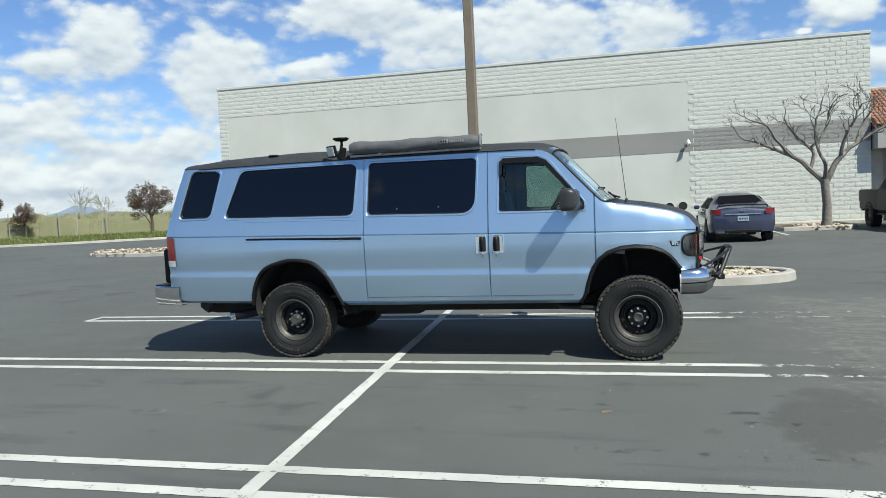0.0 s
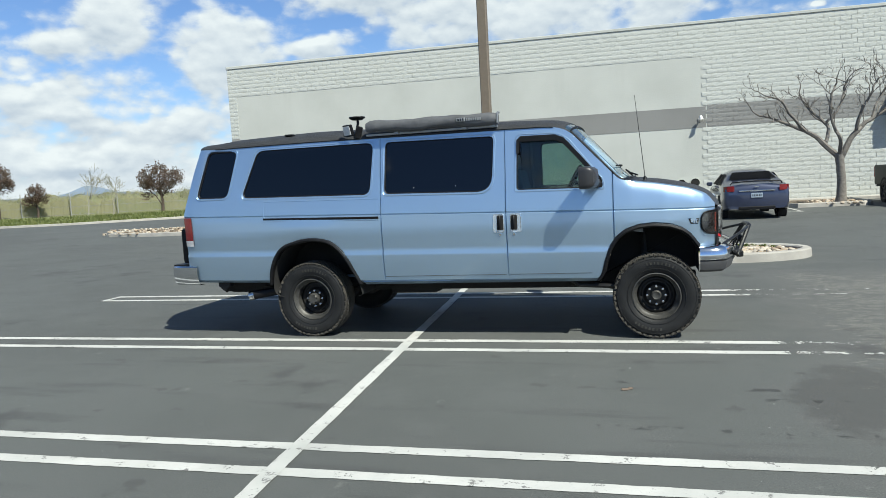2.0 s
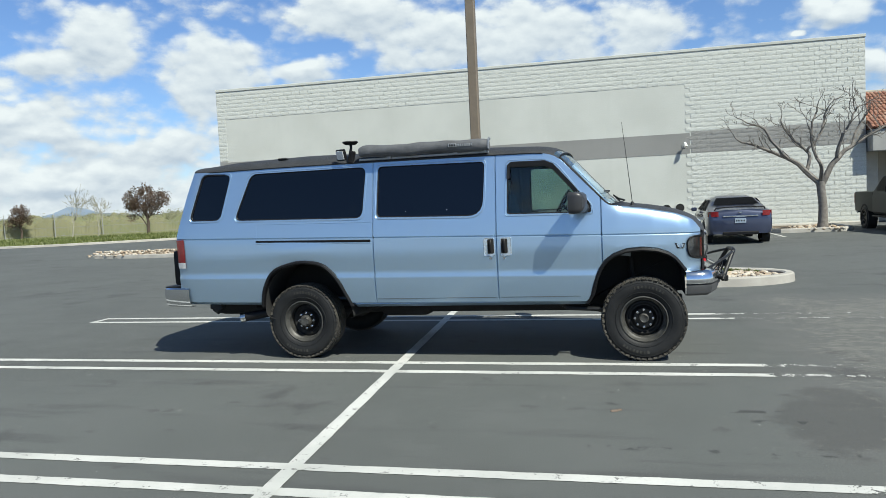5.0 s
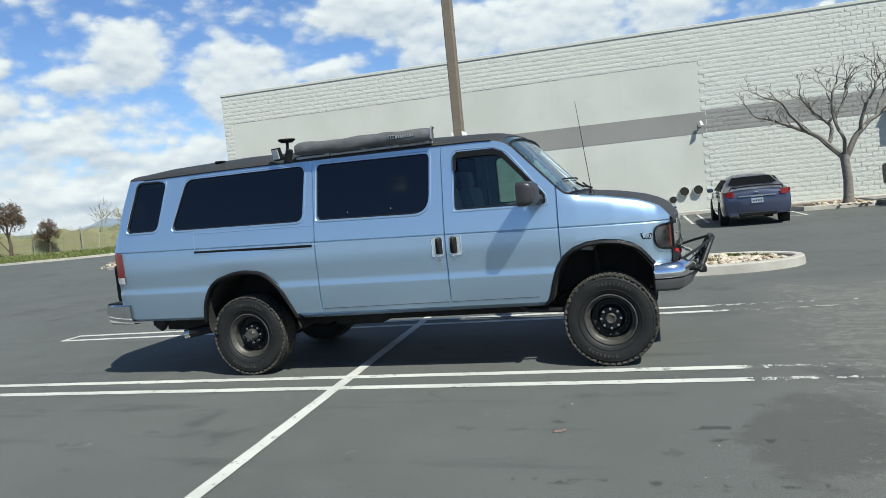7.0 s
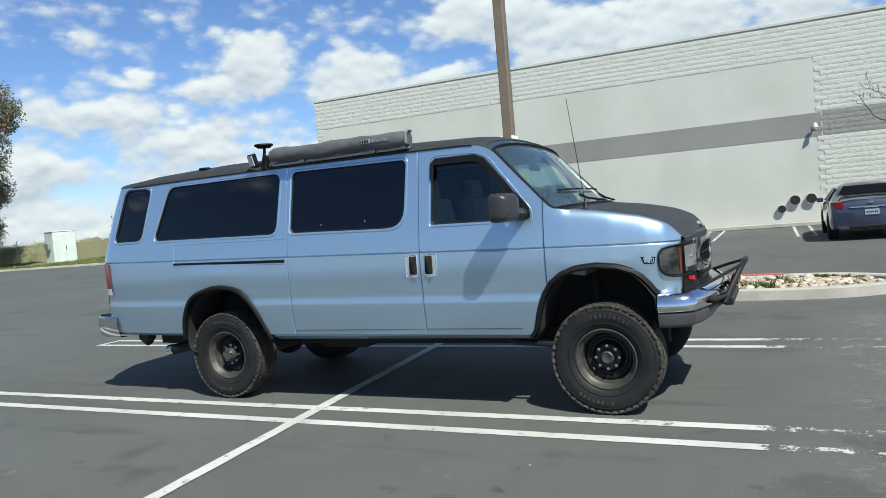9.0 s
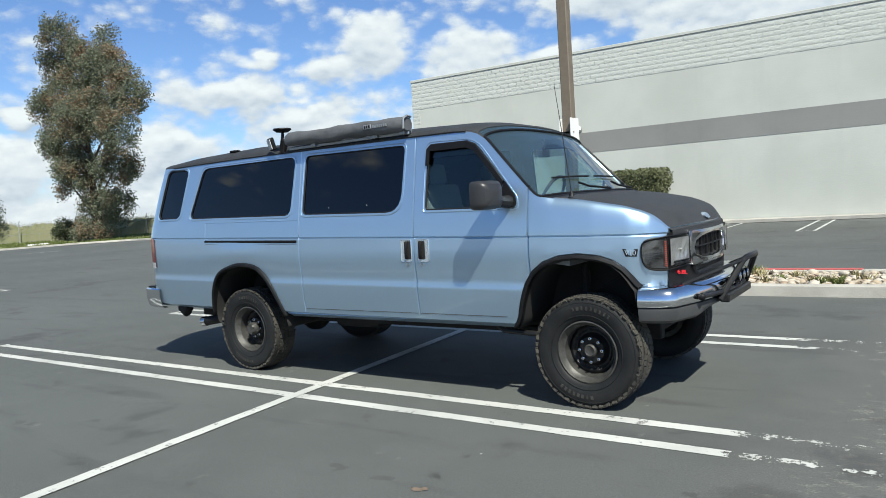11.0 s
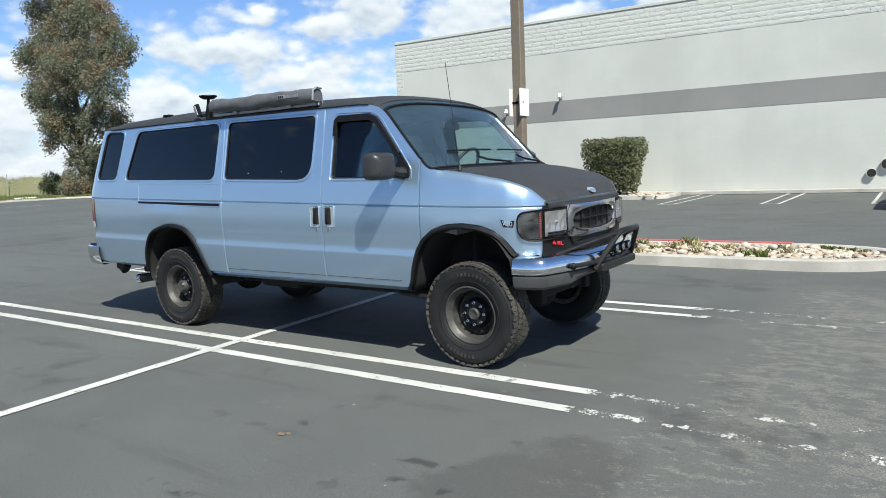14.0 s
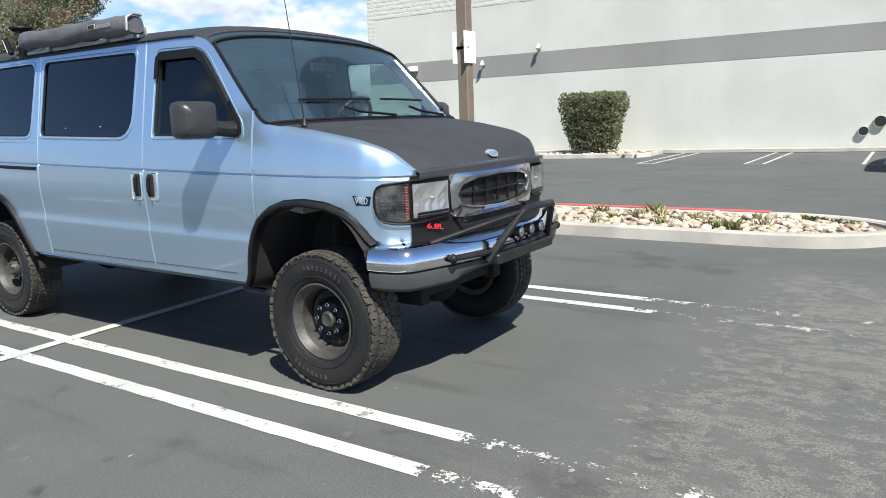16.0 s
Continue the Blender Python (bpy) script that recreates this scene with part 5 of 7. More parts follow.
bumper = new("front_bumper")
bumper.parent = van
tagged(bumper, "chrome front bumper over a dull grey valance")
ks = np.linspace(-1, 1, 49)
bm = bmesh.new()
rings = []
for k in ks:
    x, y = bump_path(k)
    n = bump_normal(k)
    rings.append([(x + n.x * o, y + n.y * o, z) for o, z in ((-0.15, 0.856), (-0.075, 0.856), (-0.042, 0.850), (-0.018, 0.834), (-0.004, 0.806), (0.003, 0.776), (0.003, 0.748), (-0.004, 0.732), (-0.03, 0.724))])
loft(bm, rings, closed=False)
part("chrome_bar", bm, M["chrome"], bumper, "chrome face bar")
bm = bmesh.new()
rings = []
for k in ks:
    x, y = bump_path(k)
    n = bump_normal(k)
    lift = 0.05 * max(0.0, 1 - (abs(k) / 0.55) ** 4)
    rings.append([(x + n.x * o, y + n.y * o, z) for o, z in ((-0.045, 0.727), (-0.012, 0.718), (-0.010, 0.69), (-0.022, 0.640 + lift), (-0.055, 0.618 + lift), (-0.12, 0.622 + lift))])
loft(bm, rings, closed=False)
part("valance", bm, M["valance"], bumper, "dull grey lower valance")
bm = bmesh.new()
box(bm, (4.07, 0, 0.79), (0.26, 0.95, 0.09), 0.02)
part("mounting_bar", bm, M["under"], bumper)

# tube guard
bull = new("bull_bar")
bull.parent = van
tagged(bull, "black tubular bull bar with driving lights")
for sg in (-1, 1):
    bm = bmesh.new()
    tube(bm, [(4.30, sg * 0.37, 0.705), (4.345, sg * 0.31, 0.80), (4.41, sg * 0.215, 0.935), (4.425, sg * 0.19, 0.965)], 0.021, 10)
    part("upright_tube", bm, M["steel"], bull)
    bm = bmesh.new()
    tube(bm, [(4.135, sg * 0.68, 0.848), (4.31, sg * 0.42, 0.92), (4.42, sg * 0.20, 0.965)], 0.013, 8)
    part("brace_tube", bm, M["steel"], bull)
    bm = bmesh.new()
    bmesh.ops.create_uvsphere(bm, u_segments=12, v_segments=8, radius=0.026, matrix=pose(4.25, sg * 0.64, 0.765))
    part("tube_end", bm, M["plastic"], bull)
bm = bmesh.new()
tube(bm, [(4.42, -0.20, 0.955), (4.435, -0.165, 0.978), (4.44, 0.0, 0.982), (4.435, 0.165, 0.978), (4.42, 0.20, 0.955)], 0.021, 10)
part("top_tube", bm, M["steel"], bull)
bm = bmesh.new()
tube(bm, [(4.25, -0.64, 0.765), (4.315, -0.34, 0.757), (4.34, 0, 0.755), (4.315, 0.34, 0.757), (4.25, 0.64, 0.765)], 0.016, 8)
part("lower_tube", bm, M["steel"], bull)
bm = bmesh.new()
box(bm, (4.325, 0, 0.715), (0.07, 0.70, 0.06), 0.01)
part("skid_plate", bm, M["steel"], bull)
for y in (-0.12, 0.01, 0.13):
    lt = new("driving_light")
    lt.parent = bull
    tagged(lt, "small round driving light")
    bm = bmesh.new()
    cyl(bm, (4.335, y, 0.84), (4.385, y, 0.84), 0.024, 0.036, 16)
    part("lamp_can", bm, M["plastic"], lt)
    bm = bmesh.new()
    bmesh.ops.create_uvsphere(bm, u_segments=14, v_segments=8, radius=0.030, matrix=pose(4.383, y, 0.84) @ Matrix.Diagonal((0.35, 1, 1, 1)))
    part("lamp_glass", bm, M["satin"], lt)
for y in (-0.05, 0.10):
    bm = bmesh.new()
    tube(bm, [(4.32, y, 0.75), (4.34, y + 0.01, 0.79), (4.35, y + 0.02, 0.82)], 0.009, 6)
    part("light_bracket", bm, M["plastic"], bull)

# rear bumper, lamp, ladder-side carrier
bm = bmesh.new()
rings = []
for k in np.linspace(-1, 1, 33):
    a = abs(k)
    x, y = (-1.69 + 0.03 * (a / 0.85) ** 2, k * 1.02) if a < 0.86 else (-1.66 + 0.33 * ((a - 0.86) / 0.14) ** 1.2, math.copysign(0.877 + 0.085 * math.sin((a - 0.86) / 0.14 * math.pi / 2), k))
    n = Vector((-1.0 if a < 0.9 else -0.3, 0 if a < 0.86 else k)).normalized()
    rings.append([(x + n.x * o, y + n.y * o, z) for o, z in ((-0.10, 0.785), (-0.01, 0.785), (0.005, 0.77), (0.008, 0.70), (-0.01, 0.60), (-0.03, 0.575), (-0.10, 0.575))])
loft(bm, rings, closed=False)
rb = part("rear_bumper", bm, M["chrome"], van, "chrome rear step bumper")
bm = bmesh.new()
box(bm, (-1.57, 0, 0.787), (0.19, 1.7, 0.02), 0.004)
part("step_pad", bm, M["plastic"], rb)
for sgn in (-1, 1):
    bm = bmesh.new()
    loft(bm, [[(x, sgn * (plan_w(max(x, -1.49)) * side_w(z) + 0.006), z) for z in (1.005, 1.10, 1.20, 1.318)] for x in (-1.492, -1.46, -1.41, -1.345)], closed=False)
    tl = part("tail_light", bm, M["red_lens"], van, "red rear lamp")
    bm = bmesh.new()
    loft(bm, [[(x, sgn * (plan_w(max(x, -1.49)) * side_w(z) + 0.008), z) for z in (1.005, 1.035, 1.068)] for x in (-1.492, -1.46, -1.41, -1.345)], closed=False)
    part("reversing_lens", bm, M["white_lens"], tl)
bm = bmesh.new()
box(bm, (-1.52, -0.35, 1.0), (0.10, 0.95, 0.40), 0.04, seg=2)
part("cargo_carrier", bm, M["plastic"], van, "black box carrier at the tail")

# ---- flank fittings ----
for sgn in (-1, 1):
    bm = bmesh.new()
    rows = []
    for x in np.linspace(-0.46, 0.835, 8):
        z = belt(x) - 0.028
        rows.append([on_side(x, z + 0.011, 0.002, sgn), on_side(x, z + 0.007, 0.006, sgn), on_side(x, z - 0.005 - 0.004 * (x > 0), 0.006, sgn), on_side(x, z - 0.010 - 0.004 * (x > 0), 0.003, sgn)])
    loft(bm, rows, closed=False)
    part("door_rail", bm, M["plastic"], van, "dark sliding-door rail slot")
    bm = bmesh.new()
    tube(bm, [on_side(x, belt(x) - 0.052, -0.001, sgn) for x in np.linspace(-0.46, 0.84, 8)], 0.005, 6)
    tube(bm, [on_side(-0.46, z, -0.001, sgn) for z in (1.27, 1.36, 1.455)] + [on_side(x, 1.455 - 0.018 * (x + 0.46), -0.001, sgn) for x in (-0.3, 0.2, 0.84)], 0.004, 6)
    part("rail_cover", bm, M["paint"], van)

for nm, x0, x1, parent in (("door_handle", 2.012, 2.112, SLIDE), ("door_handle", 2.180, 2.280, DOOR)):
    h = new(nm)
    h.parent = parent
    tagged(h, "recessed pull handle with a black lever")
    bm = bmesh.new()
    o = rounded([(x0, 1.225), (x1, 1.225), (x1, 1.055), (x0, 1.055)], 0.012, 3)
    side_patch(bm, o, 0.0, 0.004)
    tube(bm, [on_side(x, z, 0.003) for x, z in o], 0.0045, 6, closed=True)
    part("handle_plate", bm, M["handle"], h, "pale bright recess plate")
    xc = (x0 + x1) / 2 + (0.016 if x0 < 2.1 else -0.016)
    bm = bmesh.new()
    side_patch(bm, rounded([(xc - 0.031, 1.216), (xc + 0.031, 1.216), (xc + 0.031, 1.074), (xc - 0.031, 1.074)], 0.012, 3), 0.001, 0.006)
    part("handle_cup", bm, M["under"], h)
    bm = bmesh.new()
    tube(bm, [on_side(xc, 1.205, 0.010), on_side(xc, 1.19, 0.022), on_side(xc, 1.11, 0.022), on_side(xc, 1.09, 0.010)], 0.011, 8)
    part("handle_lever", bm, M["plastic"], h)
    bm = bmesh.new()
    p = on_side(xc - 0.004, 1.03)
    cyl(bm, p + Vector((0, 0.004, 0)), p + Vector((0, -0.006, 0)), 0.013, seg=14)
    part("key_lock", bm, M["chrome"], h)

# shut lines under the doors
for nm, x0, x1, parent in (("shut_line", 0.875, 2.12, SLIDE), ("shut_line", 2.15, 2.93, DOOR)):
    bm = bmesh.new()
    tube(bm, [on_side(x, 0.640, 0.0120) for x in np.linspace(x0, x1, 8)], 0.0026, 6)
    part(nm, bm, M["valance"], parent)

# badge on the wing
bm = bmesh.new()
bx = 3.852
side_patch(bm, [(bx - 0.050, 1.116), (bx + 0.056, 1.110), (bx + 0.044, 1.062), (bx - 0.030, 1.064)], 0.0, 0.003)
badge = part("wing_badge", bm, M["plastic"], van, "dark badge with bright lettering")
yaw_b = math.degrees(math.atan2(side_w(1.09) * (plan_w(3.84) - plan_w(3.90)), 0.06))
lettering("badge_lettering", "V10", 0.047, Matrix.Translation(on_side(bx + 0.004, 1.088, 0.0042)) @ Matrix.Rotation(radians(yaw_b), 4, "Z") @ Matrix.Rotation(radians(90), 4, "X") @ Matrix(((1, 0.18, 0, 0), (0, 1, 0, 0), (0, 0, 1, 0), (0, 0, 0, 1))), M["handle"], badge, 0.003)

# mirrors
for sgn in (-1, 1):
    mir = new("door_mirror")
    mir.parent = DOOR if sgn < 0 else van
    tagged(mir, "black folding door mirror")
    bm = bmesh.new()
    tri = [(2.80, 1.435), (3.045, 1.435), (3.04, 1.53), (2.985, 1.60)]
    side_patch(bm, rounded([(2.90, 1.437), (3.05, 1.437), (3.04, 1.525), (2.955, 1.63)], 0.015, 3), -0.004, 0.014, sgn)
    part("sail", bm, M["plastic"], mir)
    bm = bmesh.new()
    tube(bm, [(2.99, sgn * 0.96, 1.475), (2.98, sgn * 1.05, 1.48), (2.96, sgn * 1.12, 1.50)], [0.05, 0.042, 0.045], 10)
    part("arm", bm, M["steel"], mir)
    bm = bmesh.new()
    hp = rounded([(-0.115, -0.10), (0.115, -0.10), (0.115, 0.10), (-0.115, 0.10)], 0.045, 5)
    rings = []
    for k, (sx, o) in enumerate(((0.90, -0.055), (1.0, -0.05), (1.02, 0.0), (0.95, 0.045), (0.75, 0.075), (0.35, 0.088))):
        rings.append([(o, u * sx, v * sx) for u, v in hp])
    loft(bm, rings, caps=True)
    ob = part("mirror_shell", bm, M["mirror_shell"], mir, "satin black shell")
    ob.matrix_basis = pose(2.93, sgn * 1.175, 1.532, 0, 0, 12 * sgn)
    bm = bmesh.new()
    prism(bm, rounded([(-0.095, -0.082), (0.095, -0.082), (0.095, 0.082), (-0.095, 0.082)], 0.03, 4), lambda u, v, d: (-0.053 - d, u, v), 0.004)
    ob = part("mirror_glass", bm, M["chrome"], mir)
    ob.matrix_basis = pose(2.93, sgn * 1.175, 1.532, 0, 0, 12 * sgn)

# window visor over the front door glass
bm = bmesh.new()
o = WIN["front_door_window"]
top = [(2.25, 1.80), (2.255, 1.93), (2.29, 1.962), (2.62, 1.958), (2.70, 1.925), (2.86, 1.745), (2.95, 1.635)]
loft(bm, [[on_side(u, v, 0.004), on_side(u, v - 0.006, 0.020), on_side(u + (0.03 if i < 2 else -0.01 * (i > 3)), v - (0.0 if i < 2 else 0.055), 0.014)] for i, (u, v) in enumerate(top)], closed=False)
part("rain_visor", bm, M["plastic"], DOOR, "dark rain visor")

# window latches
for x in (1.21, 1.64):
    bm = bmesh.new()
    bmesh.ops.create_uvsphere(bm, u_segments=10, v_segments=6, radius=0.0055, matrix=Matrix.Translation(on_side(x, 1.522, -0.012)))
    part("window_latch", bm, M["dull_metal"], SLIDE, "small pale latch knob")

# aerial
bm = bmesh.new()
ab = Vector((3.43, -0.853, 1.485))
cyl(bm, ab, ab + Vector((0, 0, 0.035)), 0.022, 0.010, 12)
tube(bm, [ab + Vector((0, 0, 0.03)), ab + Vector((-0.035, -0.01, 0.38)), ab + Vector((-0.075, -0.025, 0.78))], [0.0035, 0.003, 0.002], 6)
part("aerial", bm, M["steel"], van, "thin whip aerial")

# wipers
for y0, y1, xb in ((-0.62, -0.02, 3.33), (0.10, 0.62, 3.36)):
    w = new("wiper")
    w.parent = van
    tagged(w, "black wiper at rest on the glass")
    bm = bmesh.new()

    def on_screen(x, y, up=0.02):
        zs_, cr_, bw_ = shoulder(x), crown(x), bow(x)
        we = side_w(zs_) * plan_w(x)
        c = min(1.0, abs(y) / we) ** (1 / 0.75)
        return Vector((x + bw_ * (1 - (y / we) ** 2), y, zs_ + cr_ * math.sqrt(max(0, 1 - c * c)) + up))

    tube(bm, [on_screen(3.26, y1 + 0.08, 0.02), on_screen(3.20, (y0 + y1) / 2 + 0.1, 0.035), on_screen(3.17, (y0 + y1) / 2, 0.03)], 0.009, 6)
    part("wiper_arm", bm, M["plastic"], w)
    bm = bmesh.new()
    tube(bm, [on_screen(3.12, y, 0.018) for y in np.linspace(y0, y1, 9)], 0.008, 6)
    part("wiper_blade", bm, M["plastic"], w)
bm = bmesh.new()
edge_pts = []
for i, x in enumerate(stations):
    if 2.73 < x < 3.25:
        edge_pts.append(half[i])
for sgn in (-1, 1):
    tube(bm, [Vector((r[FIRST_ARC][0], sgn * r[FIRST_ARC][1], r[FIRST_ARC][2] + 0.002)) for r in edge_pts], 0.011, 6)
for r in (edge_pts[0], edge_pts[-1]):
    tube(bm, [Vector((p[0], -p[1], p[2] + 0.002)) for p in r[FIRST_ARC:]] + [Vector((p[0], p[1], p[2] + 0.002)) for p in r[FIRST_ARC:][::-1]], 0.010, 6)
part("screen_seal", bm, M["plastic"], van, "black rubber windshield seal")

# drip rails
for sgn in (-1, 1):
    bm = bmesh.new()
    pts = [(r[FIRST_ARC - 1][0], sgn * (r[FIRST_ARC - 1][1] + 0.004), r[FIRST_ARC - 1][2] + 0.004) for x, r in zip(stations, half) if -1.25 < x < 2.62]
    tube(bm, pts, 0.010, 6)
    part("drip_rail", bm, M["matte"], van)

# ---- cabin ----
bm = bmesh.new()
box(bm, (1.77, 0, 0.66), (2.24, 1.80, 0.05), 0.0)
box(bm, (0.075, 0, 0.66), (1.15, 0.96, 0.05), 0.0)
box(bm, (-0.80, 0, 0.66), (0.60, 1.76, 0.05), 0.0)
part("cabin_floor", bm, M["trim"], van, smooth=False)
bm = bmesh.new()
loft(bm, [[(3.02, y, 1.05), (2.98, y, 1.30), (3.06, y, 1.42), (3.30, y, 1.45), (3.40, y, 1.40), (3.40, y, 1.0)] for y in np.linspace(-0.88, 0.88, 9)], closed=True, caps=True)
part("dashboard", bm, M["trim"], van, "grey dashboard")
bm = bmesh.new()
tube(bm, [(2.66 + 0.09 * math.sin(a), 0.44 + 0.19 * math.cos(a), 1.50 + 0.165 * math.sin(a)) for a in [k * math.tau / 28 for k in range(28)]], 0.015, 8, closed=True)
tube(bm, [(2.66, 0.25, 1.50), (2.70, 0.44, 1.485), (2.66, 0.63, 1.50)], 0.016, 6)
tube(bm, [(2.70, 0.44, 1.485), (3.02, 0.44, 1.32)], 0.03, 8)
part("steering_wheel", bm, M["plastic"], van, "black steering wheel")


def seat(x, y, width):
    s = new("seat")
    s.parent = van
    tagged(s, "grey cloth seat")
    bm = bmesh.new()
    box(bm, (x, y, 0.98), (0.50, width, 0.16), 0.05, seg=2)
    part("cushion", bm, M["seat"], s)
    bm = bmesh.new()
    box(bm, (x - 0.27, y, 1.33), (0.16, width, 0.66), 0.06, (0, -10, 0), 2)
    part("backrest", bm, M["seat"], s)
    bm = bmesh.new()
    box(bm, (x - 0.02, y, 0.78), (0.40, width * 0.8, 0.26), 0.02)
    part("pedestal", bm, M["under"], s)
    if width < 0.7:
        bm = bmesh.new()
        box(bm, (x - 0.34, y, 1.74), (0.10, 0.26, 0.18), 0.04, (0, -8, 0), 2)
        part("headrest", bm, M["seat"], s)


seat(2.35, -0.48, 0.52)
seat(2.35, 0.48, 0.52)
seat(1.15, -0.05, 1.35)
seat(0.15, 0.0, 0.92)
bm = bmesh.new()
box(bm, (2.80, 0.0, 1.86), (0.035, 0.24, 0.065), 0.012)
tube(bm, [(2.81, 0, 1.87), (2.82, 0, 1.97)], 0.012, 6)
part("rear_view_mirror", bm, M["plastic"], van)



def ease(a, b, v):
    """0 at a, 1 at b, smooth between."""
    u = min(1.0, max(0.0, (v - a) / (b - a)))
    return u * u * (3 - 2 * u)


def tuck(x):
    """The nose ends a little shorter and the tail a little longer than the plain lofts."""
    if x > 3.75:
        u = min(1.0, (x - 3.75) / 0.30)
        return x - 0.024 * u * u * (3 - 2 * u)
    if x < -1.50:
        return x - 0.045 * min(1.0, (-1.50 - x) / 0.08)
    return x


for ob in van.children_recursive:
    if ob.type != "MESH" or any(p.name.startswith("wheel") for p in (ob, ob.parent, ob.parent.parent) if p and not p.name.startswith("wheel_well")):
        continue
    if ob.matrix_basis == Matrix():
        for v in ob.data.vertices:
            x, z = v.co.x, v.co.z
            back = ease(-0.95, -1.50, x)
            v.co.z += 0.035 * ease(-0.85, -1.55, x) * ease(1.50, 2.0, z)
            v.co.x = tuck(x) - 0.028 * back * ease(1.10, 1.45, z) * ease(2.10, 1.70, z)
    else:
        t_ = ob.matrix_basis.translation
        ob.matrix_basis = Matrix.Translation((tuck(t_.x) - t_.x, 0, 0)) @ ob.matrix_basis

# ---- on the roof ----
awning = thing("awning", pose(-2.754, 7.0, 0), "rolled car awning in a charcoal vinyl cover along the roof edge", "awning")
bm = bmesh.new()
rnd = random.Random(3)
rings = []
for i, x in enumerate(np.linspace(0.74, 2.085, 30)):
    end = min(1.0, (x - 0.74) / 0.03 + 0.75, (2.085 - x) / 0.02 + 0.85)
    sag = 0.004 * math.sin(x * 9) + 0.003 * math.sin(x * 23 + 1)
    ring = []
    for k in range(16):
        a = k * math.tau / 16
        c, s = math.cos(a), math.sin(a)
        wr = 1 + 0.05 * math.sin(3 * a + x * 11) * (0.6 if x > 1.6 else 1.2) + rnd.uniform(-0.02, 0.02)
        ring.append((x, -0.905 + 0.072 * end * wr * math.copysign(abs(c) ** 0.75, c), 2.148 + sag - 0.004 * (x - 1.4) + 0.060 * end * wr * math.copysign(abs(s) ** 0.75, s)))
    rings.append(ring)
loft(bm, rings, caps=True)
part("cover", bm, M["canvas"], awning, "wrinkled charcoal vinyl cover", angle=60)
bm = bmesh.new()
box(bm, (1.735, -0.982, 2.152), (0.085, 0.010, 0.034), 0.003)
part("label_patch", bm, M["dull_metal"], awning, "pale label patch", smooth=False)
bm = bmesh.new()
for k in range(3):
    box(bm, (1.712 + k * 0.023, -0.988, 2.152), (0.014, 0.004, 0.022))
part("label_bars", bm, M["plastic"], awning, smooth=False)
for k in range(7):
    bm = bmesh.new()
    box(bm, (1.795 + k * 0.022, -0.980, 2.150), (0.014, 0.006, 0.024))
    part("label_bar", bm, M["dull_metal"], awning, smooth=False)
for x in (1.05, 1.75, 2.03):
    bm = bmesh.new()
    box(bm, (x, -0.87, 2.078), (0.05, 0.10, 0.03), 0.004)
    box(bm, (x, -0.82, 2.10), (0.05, 0.03, 0.07), 0.004)
    part("bracket", bm, M["dull_metal"], awning)
bm = bmesh.new()
box(bm, (1.40, -0.885, 2.074), (1.36, 0.018, 0.022), 0.003)
part("base_rail", bm, M["dull_metal"], awning, "pale aluminium rail")
bm = bmesh.new()
tube(bm, [(2.088, -0.86, 2.20), (2.09, -0.915, 2.205), (2.092, -0.965, 2.18), (2.09, -0.97, 2.10)], 0.010, 6)
part("end_cap", bm, M["dull_metal"], awning)

flood = thing("flood_light", pose(-2.754, 7.0, 0), "small solar flood light clamped to the roof gutter", "work light")
bm = bmesh.new()
box(bm, (0, 0, 0), (0.035, 0.13, 0.115), 0.008)
ob = part("lamp_head", bm, M["plastic"], flood)
ob.matrix_basis = pose(0.545, -0.93, 2.135, 0, -14, 62)
bm = bmesh.new()
box(bm, (-0.021, 0, 0), (0.006, 0.105, 0.09), 0.002)
ob = part("lamp_glass", bm, M["white_lens"], flood, "pale lamp glass")
ob.matrix_basis = pose(0.545, -0.93, 2.135, 0, -14, 62)
bm = bmesh.new()
box(bm, (0.635, -0.87, 2.11), (0.055, 0.05, 0.13), 0.01, (0, 14, 0))
tube(bm, [(0.60, -0.88, 2.07), (0.63, -0.87, 2.20), (0.625, -0.86, 2.245)], 0.014, 8)
part("clamp", bm, M["plastic"], flood)
bm = bmesh.new()
cyl(bm, (0.62, -0.86, 2.24), (0.62, -0.86, 2.262), 0.055, 0.085, 18)
cyl(bm, (0.62, -0.86, 2.262), (0.62, -0.86, 2.272), 0.085, 0.08, 18)
part("solar_cap", bm, M["plastic"], flood, "round black cap")
bm = bmesh.new()
box(bm, (-0.22, -0.72, 2.148), (0.10, 0.07, 0.022), 0.008)
ob = part("roof_knob", bm, M["plastic"], van)


# ---- light pole ----
pole = thing("lamp_post", pose(-2.02, 12.2, 0), "tall brown square lamp post with white signs, in the island", "lamp post")
bm = bmesh.new()
cyl(bm, (0, 0, 0.0), (0, 0, 0.75), 0.30, seg=28)
part("concrete_base", bm, M["concrete"], pole, "round concrete footing", angle=50)
bm = bmesh.new()
box(bm, (0, 0, 5.2), (0.165, 0.165, 9.0), 0.012)
part("post", bm, M["pole"], pole, "brown painted square steel post")
bm = bmesh.new()
box(bm, (0, -0.5, 9.75), (0.35, 0.75, 0.14), 0.03)
part("lamp_head", bm, M["pole"], pole)
for nm, c, s in (("sign_plate", (0.095, -0.02, 2.49), (0.02, 0.30, 0.44)), ("sign_plate", (-0.095, -0.02, 2.49), (0.02, 0.30, 0.44))):
    bm = bmesh.new()
    box(bm, c, s, 0.004)
    sp = part(nm, bm, M["sign"], pole, "blank white sign plate")
    bm = bmesh.new()
    box(bm, (0, -0.088, 2.49), (0.23, 0.012, 0.03))
    part("strap", bm, M["dull_metal"], pole)


